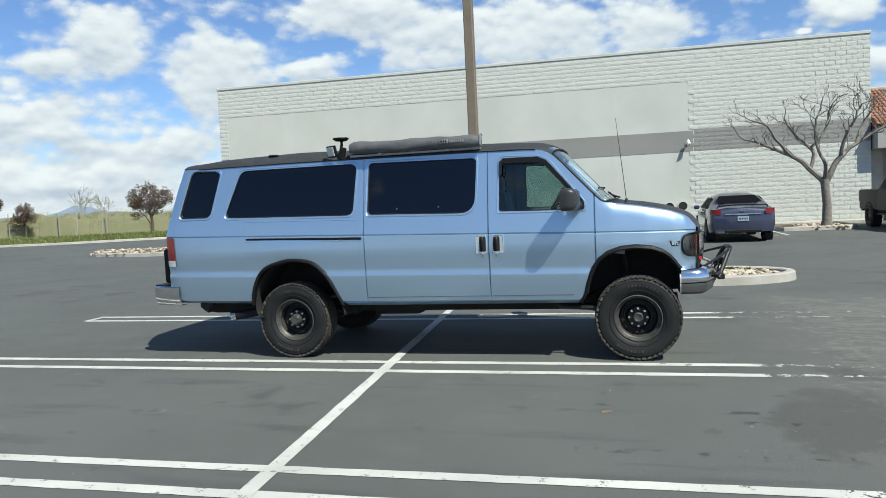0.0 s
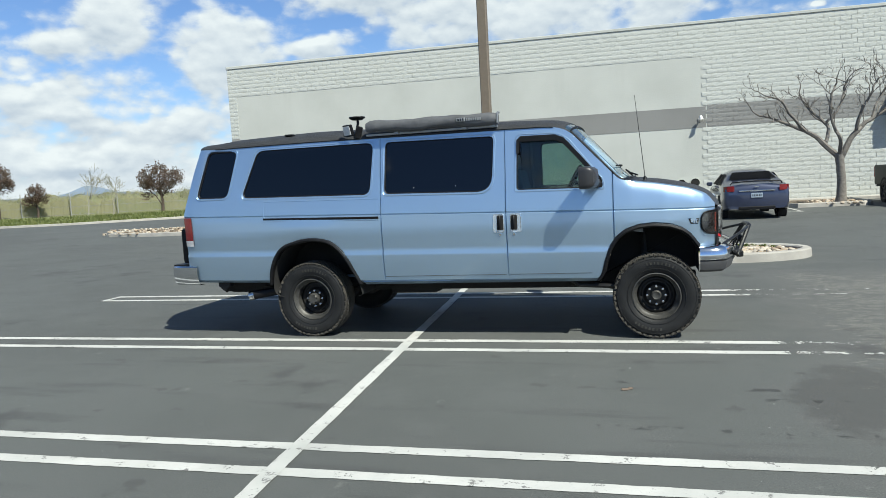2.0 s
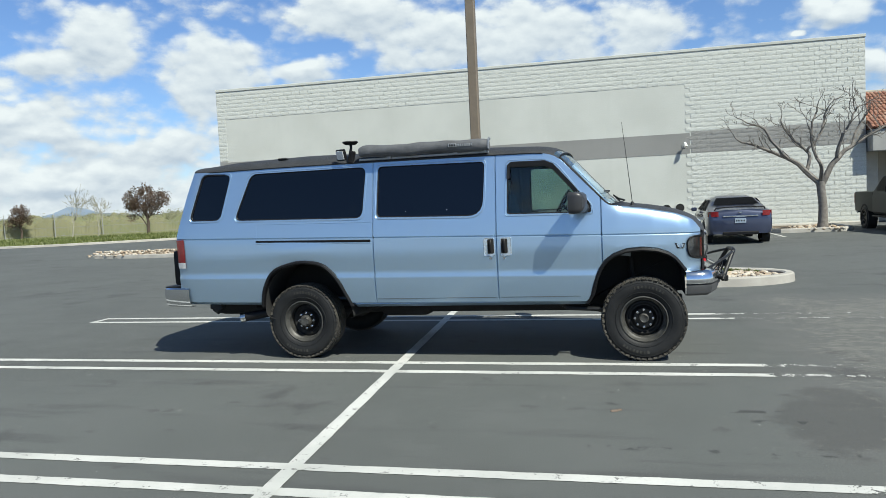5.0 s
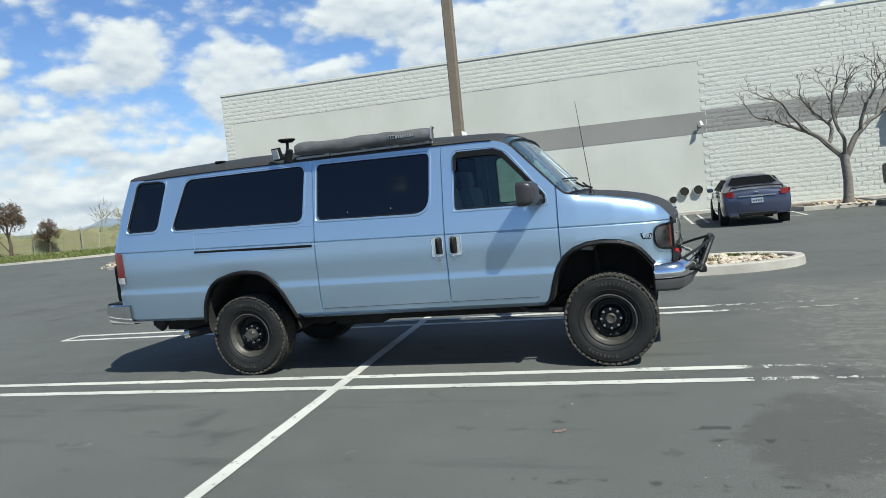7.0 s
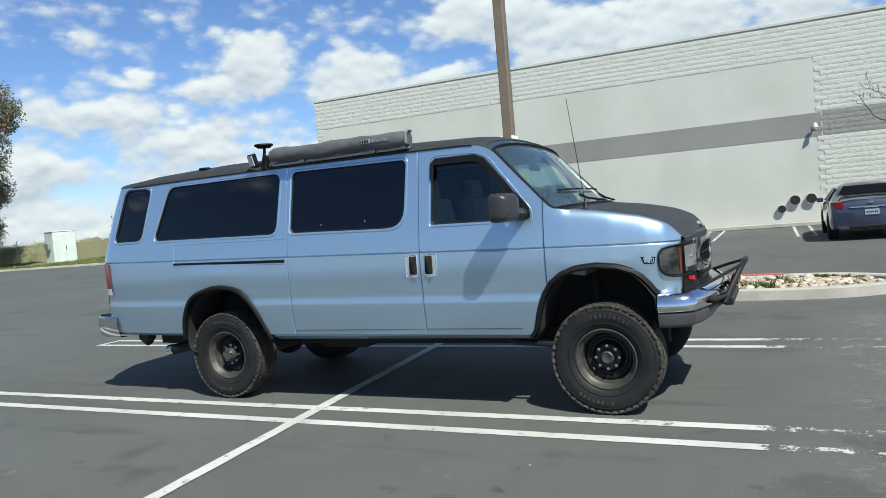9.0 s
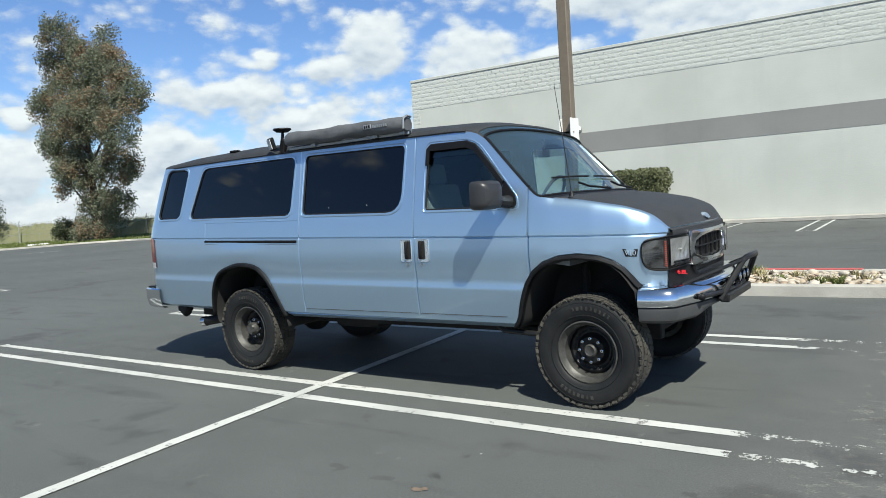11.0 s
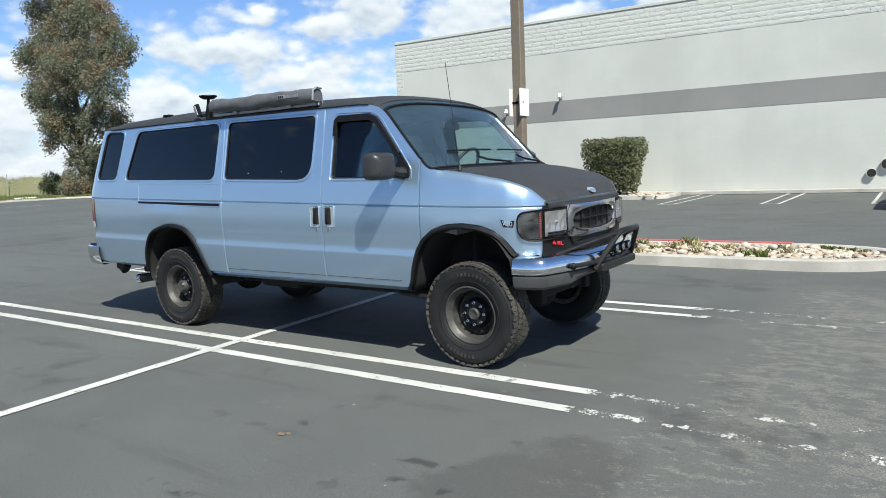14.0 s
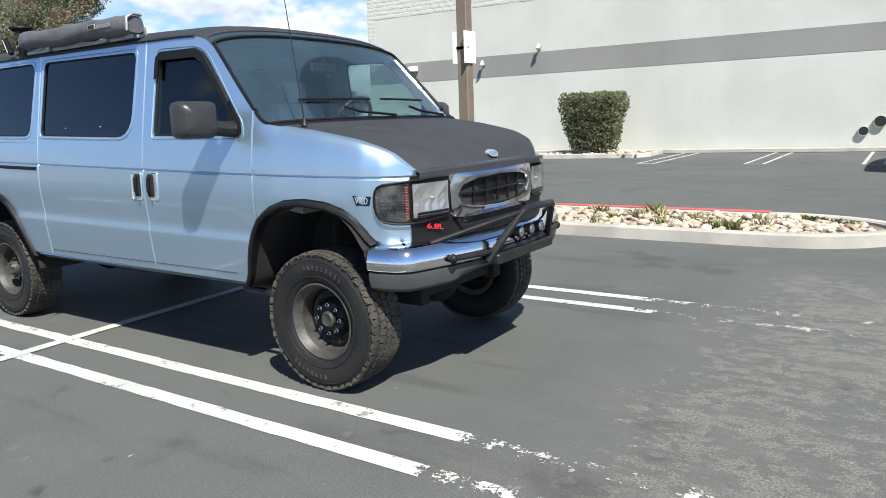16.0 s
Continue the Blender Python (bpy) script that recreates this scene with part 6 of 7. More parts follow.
# ---- leaves, branches ----
def leaf_mass(bm, spots, size, rnd, flat_=0.4, droop=0.0):
    """Small bent leaves, two triangles each, at the given places."""
    for p in spots:
        d = Vector((rnd.gauss(0, 1), rnd.gauss(0, 1), rnd.gauss(0, flat_) - droop)).normalized()
        s = d.cross(Vector((rnd.gauss(0, 1), rnd.gauss(0, 1), rnd.gauss(0, 1)))).normalized()
        l = size * rnd.uniform(0.6, 1.4)
        w = l * rnd.uniform(0.25, 0.5)
        a, b, c, e = p, p + d * l * 0.5 + s * w, p + d * l, p + d * l * 0.5 - s * w * 0.9
        bm.faces.new([bm.verts.new(q) for q in (a, b, c, e)])


def grow(bm, p, d, length, r, depth, rnd, spread, lift, tips, seg=6, split=(2, 3), shrink=0.72, wob=0.14, rmin=0.008):
    """A limb that bends and forks."""
    pts, rad = [p.copy()], [r]
    n = 4
    for i in range(n):
        d = (d + Vector((rnd.gauss(0, wob), rnd.gauss(0, wob), rnd.gauss(0, wob) + lift))).normalized()
        p = p + d * (length / n)
        pts.append(p.copy())
        rad.append(max(rmin, r * (1 - 0.42 * (i + 1) / n)))
    tube(bm, pts, rad, seg if r > 0.03 else 4, caps=True)
    if depth == 0:
        tips.append((p, d))
        return
    for k in range(rnd.randint(*split)):
        az_ = rnd.uniform(0, math.tau)
        side = d.orthogonal().normalized()
        side.rotate(Matrix.Rotation(az_, 3, d))
        nd_ = (d + side * spread * rnd.uniform(0.6, 1.2)).normalized()
        grow(bm, pts[-1 - (k % 2)], nd_, length * shrink * rnd.uniform(0.75, 1.15), rad[-1] * rnd.uniform(0.68, 0.85), depth - 1, rnd, spread, lift, tips, seg, split, shrink, wob, rmin)


# bare pollarded tree at the wall
tree = thing("bare_tree", pose(7.50, 27.2, 0.10) @ Matrix.Diagonal((0.90, 0.90, 0.82, 1)), "bare leafless tree with upswept forking branches", "tree")
rnd = random.Random(12)
tips = []
bm = bmesh.new()
tube(bm, [(0, 0, -0.05), (0.02, 0, 0.3), (0.03, 0, 1.0), (-0.03, 0, 1.75), (-0.05, 0, 2.05)], [0.24, 0.185, 0.165, 0.160, 0.175], 12)
part("trunk", bm, M["bark"], tree, "grey trunk")


def limb(bm, pts, r0, r1, twigs):
    """A heavy limb along a bent line, with forked twigs that turn upwards."""
    pts = [Vector(p) for p in pts]
    line = []
    for i in range(len(pts) - 1):
        for k in range(4):
            u = k / 4
            p0, p1, p2, p3 = pts[max(i - 1, 0)], pts[i], pts[i + 1], pts[min(i + 2, len(pts) - 1)]
            q = 0.5 * (2 * p1 + (p2 - p0) * u + (2 * p0 - 5 * p1 + 4 * p2 - p3) * u * u + (3 * p1 - p0 - 3 * p2 + p3) * u ** 3)
            line.append(q + Vector((rnd.gauss(0, 0.018), rnd.gauss(0, 0.03), rnd.gauss(0, 0.018))))
    line.append(pts[-1])
    n = len(line)
    tube(bm, line, [r0 + (r1 - r0) * i / (n - 1) for i in range(n)], 7)
    for k in range(twigs):
        i = int(n * (0.38 + 0.60 * (k + rnd.random()) / twigs))
        i = min(i, n - 1)
        d = (line[i] - line[max(i - 1, 0)]).normalized()
        out = Vector((d.x + rnd.gauss(0, 0.55), rnd.gauss(0, 0.7), d.z + 0.5 + rnd.gauss(0, 0.35))).normalized()
        grow(bm, line[i], out, rnd.uniform(0.42, 0.78), max(0.022, r1 * 0.8), 2, rnd, 0.75, 0.10, tips, 6, (2, 3), 0.66, 0.20, 0.009)


bm = bmesh.new()
for pts, r0, r1, twigs in (([(-0.05, 0, 1.95), (-0.75, 0.1, 2.75), (-1.25, 0.1, 3.15), (-2.3, 0.2, 3.72), (-3.05, 0.1, 4.05)], 0.125, 0.035, 7),
                           ([(-1.15, 0.1, 3.05), (-1.75, -0.2, 3.75), (-2.15, -0.3, 4.45), (-2.75, -0.3, 4.75)], 0.075, 0.03, 6),
                           ([(-0.55, 0.05, 2.5), (-0.35, 0.4, 3.3), (-0.95, 0.5, 4.0), (-1.35, 0.5, 4.75)], 0.085, 0.035, 7),
                           ([(-0.45, 0.3, 3.5), (0.05, 0.4, 4.1), (0.25, 0.5, 4.9), (0.35, 0.4, 5.25)], 0.06, 0.03, 6),
                           ([(0.0, 0, 1.95), (-0.15, -0.5, 2.7), (-0.45, -0.7, 3.4), (-0.55, -0.9, 4.3), (-0.35, -0.9, 5.0)], 0.085, 0.03, 6),
                           ([(0.0, 0, 1.95), (0.45, 0, 2.85), (1.05, 0.1, 3.45), (1.85, 0.2, 4.0), (2.45, 0.2, 4.35)], 0.130, 0.035, 7),
                           ([(0.50, 0, 2.9), (0.60, -0.3, 3.7), (0.85, -0.4, 4.4), (1.15, -0.5, 5.1)], 0.080, 0.03, 7),
                           ([(1.15, 0.1, 3.5), (1.35, 0.3, 4.2), (1.75, 0.4, 4.9)], 0.06, 0.03, 5)):
    limb(bm, pts, r0, r1, twigs)
part("crown", bm, M["bark"], tree, "tangle of bare grey branches")

# clipped shrub
bush = thing("shrub", pose(-6.45, 28.15, 0.10), "clipped green shrub, wider at the top", "bush")
rnd = random.Random(4)
bm = bmesh.new()
for k in range(9):
    a = rnd.uniform(0, math.tau)
    tube(bm, [(0.15 * math.cos(a), 0.15 * math.sin(a), 0), (0.5 * math.cos(a), 0.5 * math.sin(a), 0.8), (0.8 * math.cos(a), 0.8 * math.sin(a), 1.6)], [0.04, 0.03, 0.015], 5)
part("stems", bm, M["bark_dark"], bush)
bm = bmesh.new()
spots = []
while len(spots) < 9000:
    u, v, z = rnd.uniform(-1, 1), rnd.uniform(-1, 1), rnd.random() ** 0.8
    w = 0.80 + 0.36 * min(1.0, z * 1.35) - 0.12 * max(0, z - 0.9) / 0.1
    q = (abs(u) ** 3 + abs(v) ** 3) ** (1 / 3)
    lump = 1.0 + 0.07 * noise.noise(Vector((u * 2.4, v * 2.4, z * 3)))
    if 0.72 < q < 1.0 or (q < 1 and z > 0.9):
        spots.append(Vector((u * w * lump, v * w * 0.9 * lump, 0.12 + z * 2.05 * (1 + 0.03 * noise.noise(Vector((u * 3, v * 3, 0)))))))
leaf_mass(bm, spots, 0.085, rnd, 0.9)
part("foliage", bm, M["leaf_bush"], bush, smooth=False)
bm = bmesh.new()
rings = []
for z, w in ((0.15, 0.54), (0.6, 0.68), (1.2, 0.80), (1.9, 0.83), (2.05, 0.6)):
    rings.append([(w * math.copysign(abs(math.cos(a)) ** 0.7, math.cos(a)), 0.9 * w * math.copysign(abs(math.sin(a)) ** 0.7, math.sin(a)), z) for a in [k * math.tau / 20 for k in range(20)]])
loft(bm, rings, caps=True)
part("inner_growth", bm, M["leaf_dark"], bush)


def leafy_tree(name, x, y, h, clumps, mat, label, leaf, count, seed, trunk_r=0.3, bark="bark_dark", droop=0.5, per=26, wide=0.95):
    """A tree from a trunk, limbs and leaf clumps; clumps: (dx, dy, z, rx, rz)."""
    rnd = random.Random(seed)
    ob = thing(name, pose(x, y, 0.1), label, "tree")
    bm = bmesh.new()
    tube(bm, [(0, 0, -0.2), (0.1, 0, h * 0.25), (-0.1, 0, h * 0.5), (0, 0, h * 0.8)], [trunk_r, trunk_r * 0.8, trunk_r * 0.55, trunk_r * 0.2], 10)
    part("trunk", bm, M[bark], ob)
    bm = bmesh.new()
    for dx, dy, z, rx, rz in clumps:
        s = Vector((0, 0, max(0.5, z - rz - abs(dx) * 0.6)))
        e = Vector((dx, dy, z))
        tube(bm, [s, s.lerp(e, 0.5) + Vector((0, 0, 0.2)), e], [trunk_r * 0.35, trunk_r * 0.22, 0.03], 6)
    part("limbs", bm, M[bark], ob)
    bm = bmesh.new()
    vol = sum(c[3] * c[3] * c[4] for c in clumps) ** 1.0
    for dx, dy, z, rx, rz in clumps:
        n = int(count * (rx * rx * rz) / vol)
        subs = []
        for k in range(max(3, int(n / per))):
            d = Vector((rnd.gauss(0, 1), rnd.gauss(0, 1), rnd.gauss(0, 1))).normalized() * rnd.uniform(0.45, 1.02)
            subs.append(Vector((dx + d.x * rx, dy + d.y * rx, z + d.z * rz)))
        for s in subs:
            sp = []
            for _ in range(per):
                d = Vector((rnd.gauss(0, 1), rnd.gauss(0, 1), rnd.gauss(0, 1))).normalized() * rnd.random() ** 0.4 * leaf * wide
                sp.append(s + Vector((d.x, d.y, d.z * 1.35)))
            leaf_mass(bm, sp, leaf, rnd, 0.5, droop)
    part("crown", bm, M[mat], ob, smooth=False)
    return ob


big = []
rnd = random.Random(17)
# lobes of the crown: across, height, half width, half height
for u, z, w, h in ((-2.9, 19.9, 2.1, 1.9), (-5.5, 17.2, 2.2, 2.3), (-1.0, 17.4, 2.5, 2.3), (-5.5, 13.2, 2.1, 2.3), (-2.0, 14.0, 2.9, 2.6), (2.5, 15.7, 2.6, 2.6),
                   (5.6, 13.2, 2.4, 2.6), (1.5, 11.5, 3.3, 2.7), (6.3, 9.8, 2.1, 2.4), (-3.4, 9.5, 2.8, 2.4), (4.2, 6.9, 2.9, 2.3), (-0.3, 6.9, 3.1, 2.3),
                   (-4.1, 5.8, 1.8, 1.7), (6.0, 4.4, 1.5, 1.4), (-0.3, 3.5, 2.6, 1.9), (2.8, 3.2, 2.5, 1.8), (0.8, 1.1, 2.9, 1.3), (2.8, 18.6, 1.1, 1.6)):
    k = 1.0 if z > 7 else 0.85 if z > 4.5 else 0.62
    u += 0.75 if 8 < z < 18 else 0.0
    big.append((u * k * 1.05, rnd.uniform(-1.5, 1.0), z, w * (0.84 if z > 7 else 0.72), h * 0.86))
leafy_tree("gum_tree", -62.8, 38.5, 20.0, big, "leaf_tree", "tall shaggy gum tree with olive and rust-coloured leaves", 0.165, 130000, 7, 0.40, per=125, wide=3.9, droop=0.8)
leafy_tree("small_tree", -42.0, 56.0, 4.6, [(-0.3, 0, 3.9, 0.9, 0.7), (-1.5, 0, 3.3, 0.9, 0.8), (-0.7, 0, 2.8, 1.0, 0.7), (1.1, 0, 3.6, 0.9, 0.6), (1.9, 0, 3.1, 0.7, 0.5), (0.6, 0, 2.5, 0.9, 0.7), (-1.2, 0, 2.1, 0.7, 0.6)], "leaf_brown", "small russet-leaved tree beyond the fence", 0.13, 6500, 9, 0.16, droop=0, per=60, wide=2.6)
leafy_tree("small_tree", -55.6, 50.9, 5.0, [(0, 0, 4.1, 1.3, 1.0), (-1.4, 0, 3.5, 1.0, 0.8), (1.0, 0, 3.4, 0.9, 0.8), (-2.0, 0, 2.2, 0.9, 0.6)], "leaf_brown", "russet-leaved tree beyond the grass", 0.13, 7000, 10, 0.18, droop=0, per=60, wide=2.6)
leafy_tree("small_tree", -55.8, 55.5, 3.3, [(0, 0, 2.6, 0.7, 0.7), (0.6, 0, 2.0, 0.7, 0.5), (-0.7, 0, 1.9, 0.7, 0.5)], "leaf_brown", "small brown-leaved tree beyond the fence", 0.12, 3200, 13, 0.12, droop=0, per=50, wide=2.6)
leafy_tree("round_tree", -80.5, 35.5, 6.6, [(0, 0, 4.6, 2.4, 1.7), (-2.3, 0, 3.6, 1.9, 1.4), (2.2, 0, 3.4, 1.8, 1.4), (0, 0, 2.6, 2.6, 1.3)], "leaf_dark", "round dark green tree behind the fence", 0.18, 14000, 11, 0.3, droop=0, per=60, wide=2.8)
leafy_tree("bushy_shrub", -67.5, 38.2, 2.4, [(0, 0, 1.3, 1.4, 1.1), (1.2, 0.3, 1.0, 1.0, 0.8), (-1.2, 0, 0.9, 0.9, 0.7)], "leaf_dark", "rounded green shrub by the fence", 0.13, 6000, 15, 0.1, droop=0, per=50, wide=2.4)
# thin bare tree beyond the fence
for tx, ty, hh, sd in ((-49.5, 55.0, 1.6, 21), (-47.0, 55.5, 1.3, 22)):
    t2 = thing("bare_sapling", pose(tx, ty, 0.2), "thin pale sapling with sparse twigs", "tree", "saplings by the fence")
    bm = bmesh.new()
    grow(bm, Vector((0, 0, 0)), Vector((0, 0, 1)), hh, 0.08, 4, random.Random(sd), 0.55, 0.05, [], 6, (3, 4), 0.74, 0.14, 0.012)
    part("crown", bm, M["bark_pale"], t2)

# ---- scrub, fence, shed, hills ----
rnd = random.Random(8)
FENCE = [(-110, 5), (-92, 22), (-75.5, 38), (-66, 46.5), (-55.5, 56.5), (-42, 66), (-25, 76)]


def along(line, s):
    seglen = [(Vector(b) - Vector(a)).length for a, b in zip(line, line[1:])]
    for (a, b), l in zip(zip(line, line[1:]), seglen):
        if s <= l:
            return Vector(a).lerp(Vector(b), s / l)
        s -= l
    return Vector(line[-1])


total = sum((Vector(b) - Vector(a)).length for a, b in zip(FENCE, FENCE[1:]))
fence = thing("chain_link_fence", Matrix(), "galvanised chain-link fence with angled post tops", "fence")
n_post = int(total / 4.2)
post_me = None
for i in range(n_post + 1):
    p = along(FENCE, i * total / n_post)
    if post_me is None:
        bm = bmesh.new()
        tube(bm, [(0, 0, 0), (0, 0, 1.95), (-0.25, 0.25, 2.3)], 0.045, 6)
        post_me = mesh_of("post", bm, M["wire"], True)
    ob = new("post", post_me)
    ob.parent, ob.location = fence, (p.x, p.y, 0.25)
bm = bmesh.new()
for z in (0.35, 1.15, 2.15):
    tube(bm, [(p.x, p.y, z) for p in [along(FENCE, i * total / 40) for i in range(41)]], 0.013, 4)
rail = part("rails", bm, M["wire"], fence)
bm = bmesh.new()
nn = int(total / 0.55)
for i in range(nn):
    a, b = along(FENCE, i * total / nn), along(FENCE, (i + 3.4) * total / nn)
    for (p, q) in ((a, b), (b, a)):
        s = Vector((0, 0, 0.008))
        bm.faces.new([bm.verts.new(v) for v in (Vector((p.x, p.y, 0.35)) - s, Vector((q.x, q.y, 2.15)) - s, Vector((q.x, q.y, 2.15)) + s, Vector((p.x, p.y, 0.35)) + s)])
tagged(part("wire_mesh", bm, M["wire"], fence, smooth=False), kind="stuff")



def scrub_top(x, y, d):
    lump = noise.noise(Vector((x * 0.5, y * 0.5, d * 0.45))) + 0.45 * noise.noise(Vector((x * 1.9, y * 1.9, d * 1.5)))
    return 0.85 + 0.95 * (1 + lump) * min(1.0, 0.5 + d * 0.25)


bm = bmesh.new()
for i in range(9500):
    s = rnd.uniform(0, total)
    p = along(FENCE, s)
    d = rnd.uniform(0.6, 16)
    n_ = Vector((-0.7, 0.72))
    c = Vector((p.x + n_.x * d, p.y + n_.y * d, 0.2))
    top_ = scrub_top(p.x, p.y, d)
    sp = [c + Vector((rnd.gauss(0, 0.5), rnd.gauss(0, 0.5), top_ - 0.25 + rnd.uniform(-0.3, 0.30))) for _ in range(20)]
    leaf_mass(bm, sp, 0.075, rnd, 1.2, -0.5)
mound = []
for i in range(421):
    p = along(FENCE, total * i / 420)
    mound.append([(p.x - 0.7 * d, p.y + 0.72 * d, -0.1 if j in (0, 13) else scrub_top(p.x, p.y, d)) for j, d in enumerate((0.5, 0.9, 1.5, 2.2, 3.0, 3.8, 4.7, 5.6, 6.8, 8, 9.5, 11, 14.5, 17))])
loft(bm, mound, closed=False)
tagged(part("scrub", bm, M["leaf_scrub"], smooth=False), "dry yellow-green scrub behind the fence", "scrub", kind="stuff")
bm = bmesh.new()
for i in range(9000):
    s = rnd.random()
    k = rnd.randint(2, len(EDGE) - 3)
    p = Vector(EDGE[k]).lerp(Vector(EDGE[k + 1]), s)
    t = (Vector(EDGE[k + 1]) - Vector(EDGE[k])).normalized()
    d = 0.3 + rnd.random() ** 1.4 * 10
    c = Vector((p.x - t.y * d, p.y + t.x * d, 0.10 + min(d, 10) * 0.02))
    l = rnd.uniform(0.08, 0.26)
    w = rnd.uniform(0.03, 0.09)
    a = rnd.uniform(0, math.pi)
    e = Vector((math.cos(a), math.sin(a), 0)) * w
    bm.faces.new([bm.verts.new(v) for v in (c - e, c + e, c + Vector((rnd.gauss(0, 0.06), rnd.gauss(0, 0.06), l)))])
tagged(part("grass_blades", bm, M["grass"], smooth=False), "rough green grass on the verge", "grass", kind="stuff")

shed = thing("utility_shed", pose(-57.87, 44.65, 0.2, 0, 0, 76), "pale green metal utility shed on the grass", "shed")
bm = bmesh.new()
box(bm, (0, 0, 1.42), (2.0, 1.75, 2.84), 0.03)
body = part("cabinet", bm, M["shed"], shed)
bm = bmesh.new()
box(bm, (0, 0, 2.87), (2.08, 1.83, 0.07), 0.02)
part("roof_sheet", bm, M["shed"], shed)
for x in (-0.49, 0.49):
    bm = bmesh.new()
    box(bm, (x, -0.885, 1.40), (0.94, 0.03, 2.6), 0.01)
    d_ = part("door_leaf", bm, M["shed"], shed)
bm = bmesh.new()
box(bm, (-1.12, 0.1, 1.55), (0.24, 0.75, 0.55), 0.03)
part("meter_box", bm, M["dull_metal"], shed, "grey meter box on the side")
bm = bmesh.new()
box(bm, (0.10, -0.92, 1.35), (0.05, 0.06, 0.35), 0.01)
part("lever", bm, M["plastic"], shed)

# far hill outline; its haze comes from the blue material alone
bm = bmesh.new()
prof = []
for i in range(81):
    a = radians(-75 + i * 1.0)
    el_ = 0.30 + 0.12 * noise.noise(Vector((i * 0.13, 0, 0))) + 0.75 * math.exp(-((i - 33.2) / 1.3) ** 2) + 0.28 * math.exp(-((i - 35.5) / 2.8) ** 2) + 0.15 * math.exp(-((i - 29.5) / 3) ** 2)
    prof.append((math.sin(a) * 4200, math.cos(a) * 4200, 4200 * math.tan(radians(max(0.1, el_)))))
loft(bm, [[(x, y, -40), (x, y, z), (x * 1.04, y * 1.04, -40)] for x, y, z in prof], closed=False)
tagged(part("backdrop", bm, M["hill"]), "hills on the horizon, blue distance haze painted into their colour", "hills", kind="structure")
# low line of far shrubs
bm = bmesh.new()
for i in range(900):
    a = radians(rnd.uniform(-82, -30))
    d = rnd.uniform(95, 180)
    c = Vector((math.sin(a) * d, math.cos(a) * d, rnd.uniform(0.0, 1.2)))
    leaf_mass(bm, [c + Vector((rnd.gauss(0, 1.5), rnd.gauss(0, 1.5), abs(rnd.gauss(0, 0.4)))) for _ in range(16)], 0.38, rnd, 1.0, -0.3)
tagged(part("far_scrub", bm, M["leaf_dark"], smooth=False), "dark scrub in the distance", "scrub", kind="stuff")

# ---- wall lamps and pipes ----
for x, z, big_ in ((3.15, 3.55, 0), (-9.55, 4.22, 0), (-12.1, 3.75, 0), (-15.6, 3.72, 1)):
    fl = thing("wall_lamp", WALL_M @ pose(x, WALL_Y, z), "small grey flood lamp on the block wall" if not big_ else "boxy white wall lamp", "wall lamp", "lamps along the wall")
    bm = bmesh.new()
    box(bm, (0, -0.02, 0), (0.14, 0.04, 0.14), 0.01)
    part("back_plate", bm, M["dull_metal"], fl)
    if big_:
        bm = bmesh.new()
        box(bm, (0, -0.17, 0.08), (0.42, 0.28, 0.22), 0.03)
        part("lamp_box", bm, M["sign"], fl)
    else:
        bm = bmesh.new()
        tube(bm, [(0, -0.03, 0), (0.02, -0.16, -0.02), (0.04, -0.22, 0.03)], 0.022, 8)
        part("arm", bm, M["dull_metal"], fl)
        bm = bmesh.new()
        cyl(bm, (0.02, -0.20, 0.14), (0.05, -0.30, -0.04), 0.055, 0.085, 14)
        part("lamp_can", bm, M["sign"], fl)
for x, z, r in ((1.92, 0.66, 0.155), (2.38, 0.96, 0.19), (2.92, 0.98, 0.19)):
    pp = thing("vent_pipe", WALL_M @ pose(x, WALL_Y, z), "stub of wide steel pipe out of the wall", "pipe", "pipes through the wall")
    bm = bmesh.new()
    lathe(bm, [(r, 0.02), (r, -0.13), (r - 0.012, -0.13), (r - 0.012, 0.02)], 28, close=True)
    part("sleeve", bm, M["wall_light"], pp)
    bm = bmesh.new()
    cyl(bm, (0, -0.115, 0), (0, -0.10, 0), r - 0.013, seg=24)
    part("dark_bore", bm, M["under"], pp)


# ---- parked cars ----
def car_shell(bm, rows, mats_at=None):
    """Lofts half-sections along the car, mirrored; rows: x and [(y, z)...] from sill to the middle."""
    sides = []
    for sgn in (-1, 1):
        vs = [[bm.verts.new((x, sgn * y, z)) for y, z in sec] for x, sec in rows]
        for a, b in zip(vs, vs[1:]):
            for k in range(len(a) - 1):
                q = (a[k], a[k + 1], b[k + 1], b[k])
                bm.faces.new(q if sgn < 0 else q[::-1])
        sides.append(vs)
    for end in (0, -1):
        a, b = sides[0][end], sides[1][end]
        for k in range(len(a) - 1):
            bm.faces.new((a[k], a[k + 1], b[k + 1], b[k]))
    bmesh.ops.remove_doubles(bm, verts=bm.verts, dist=0.0005)


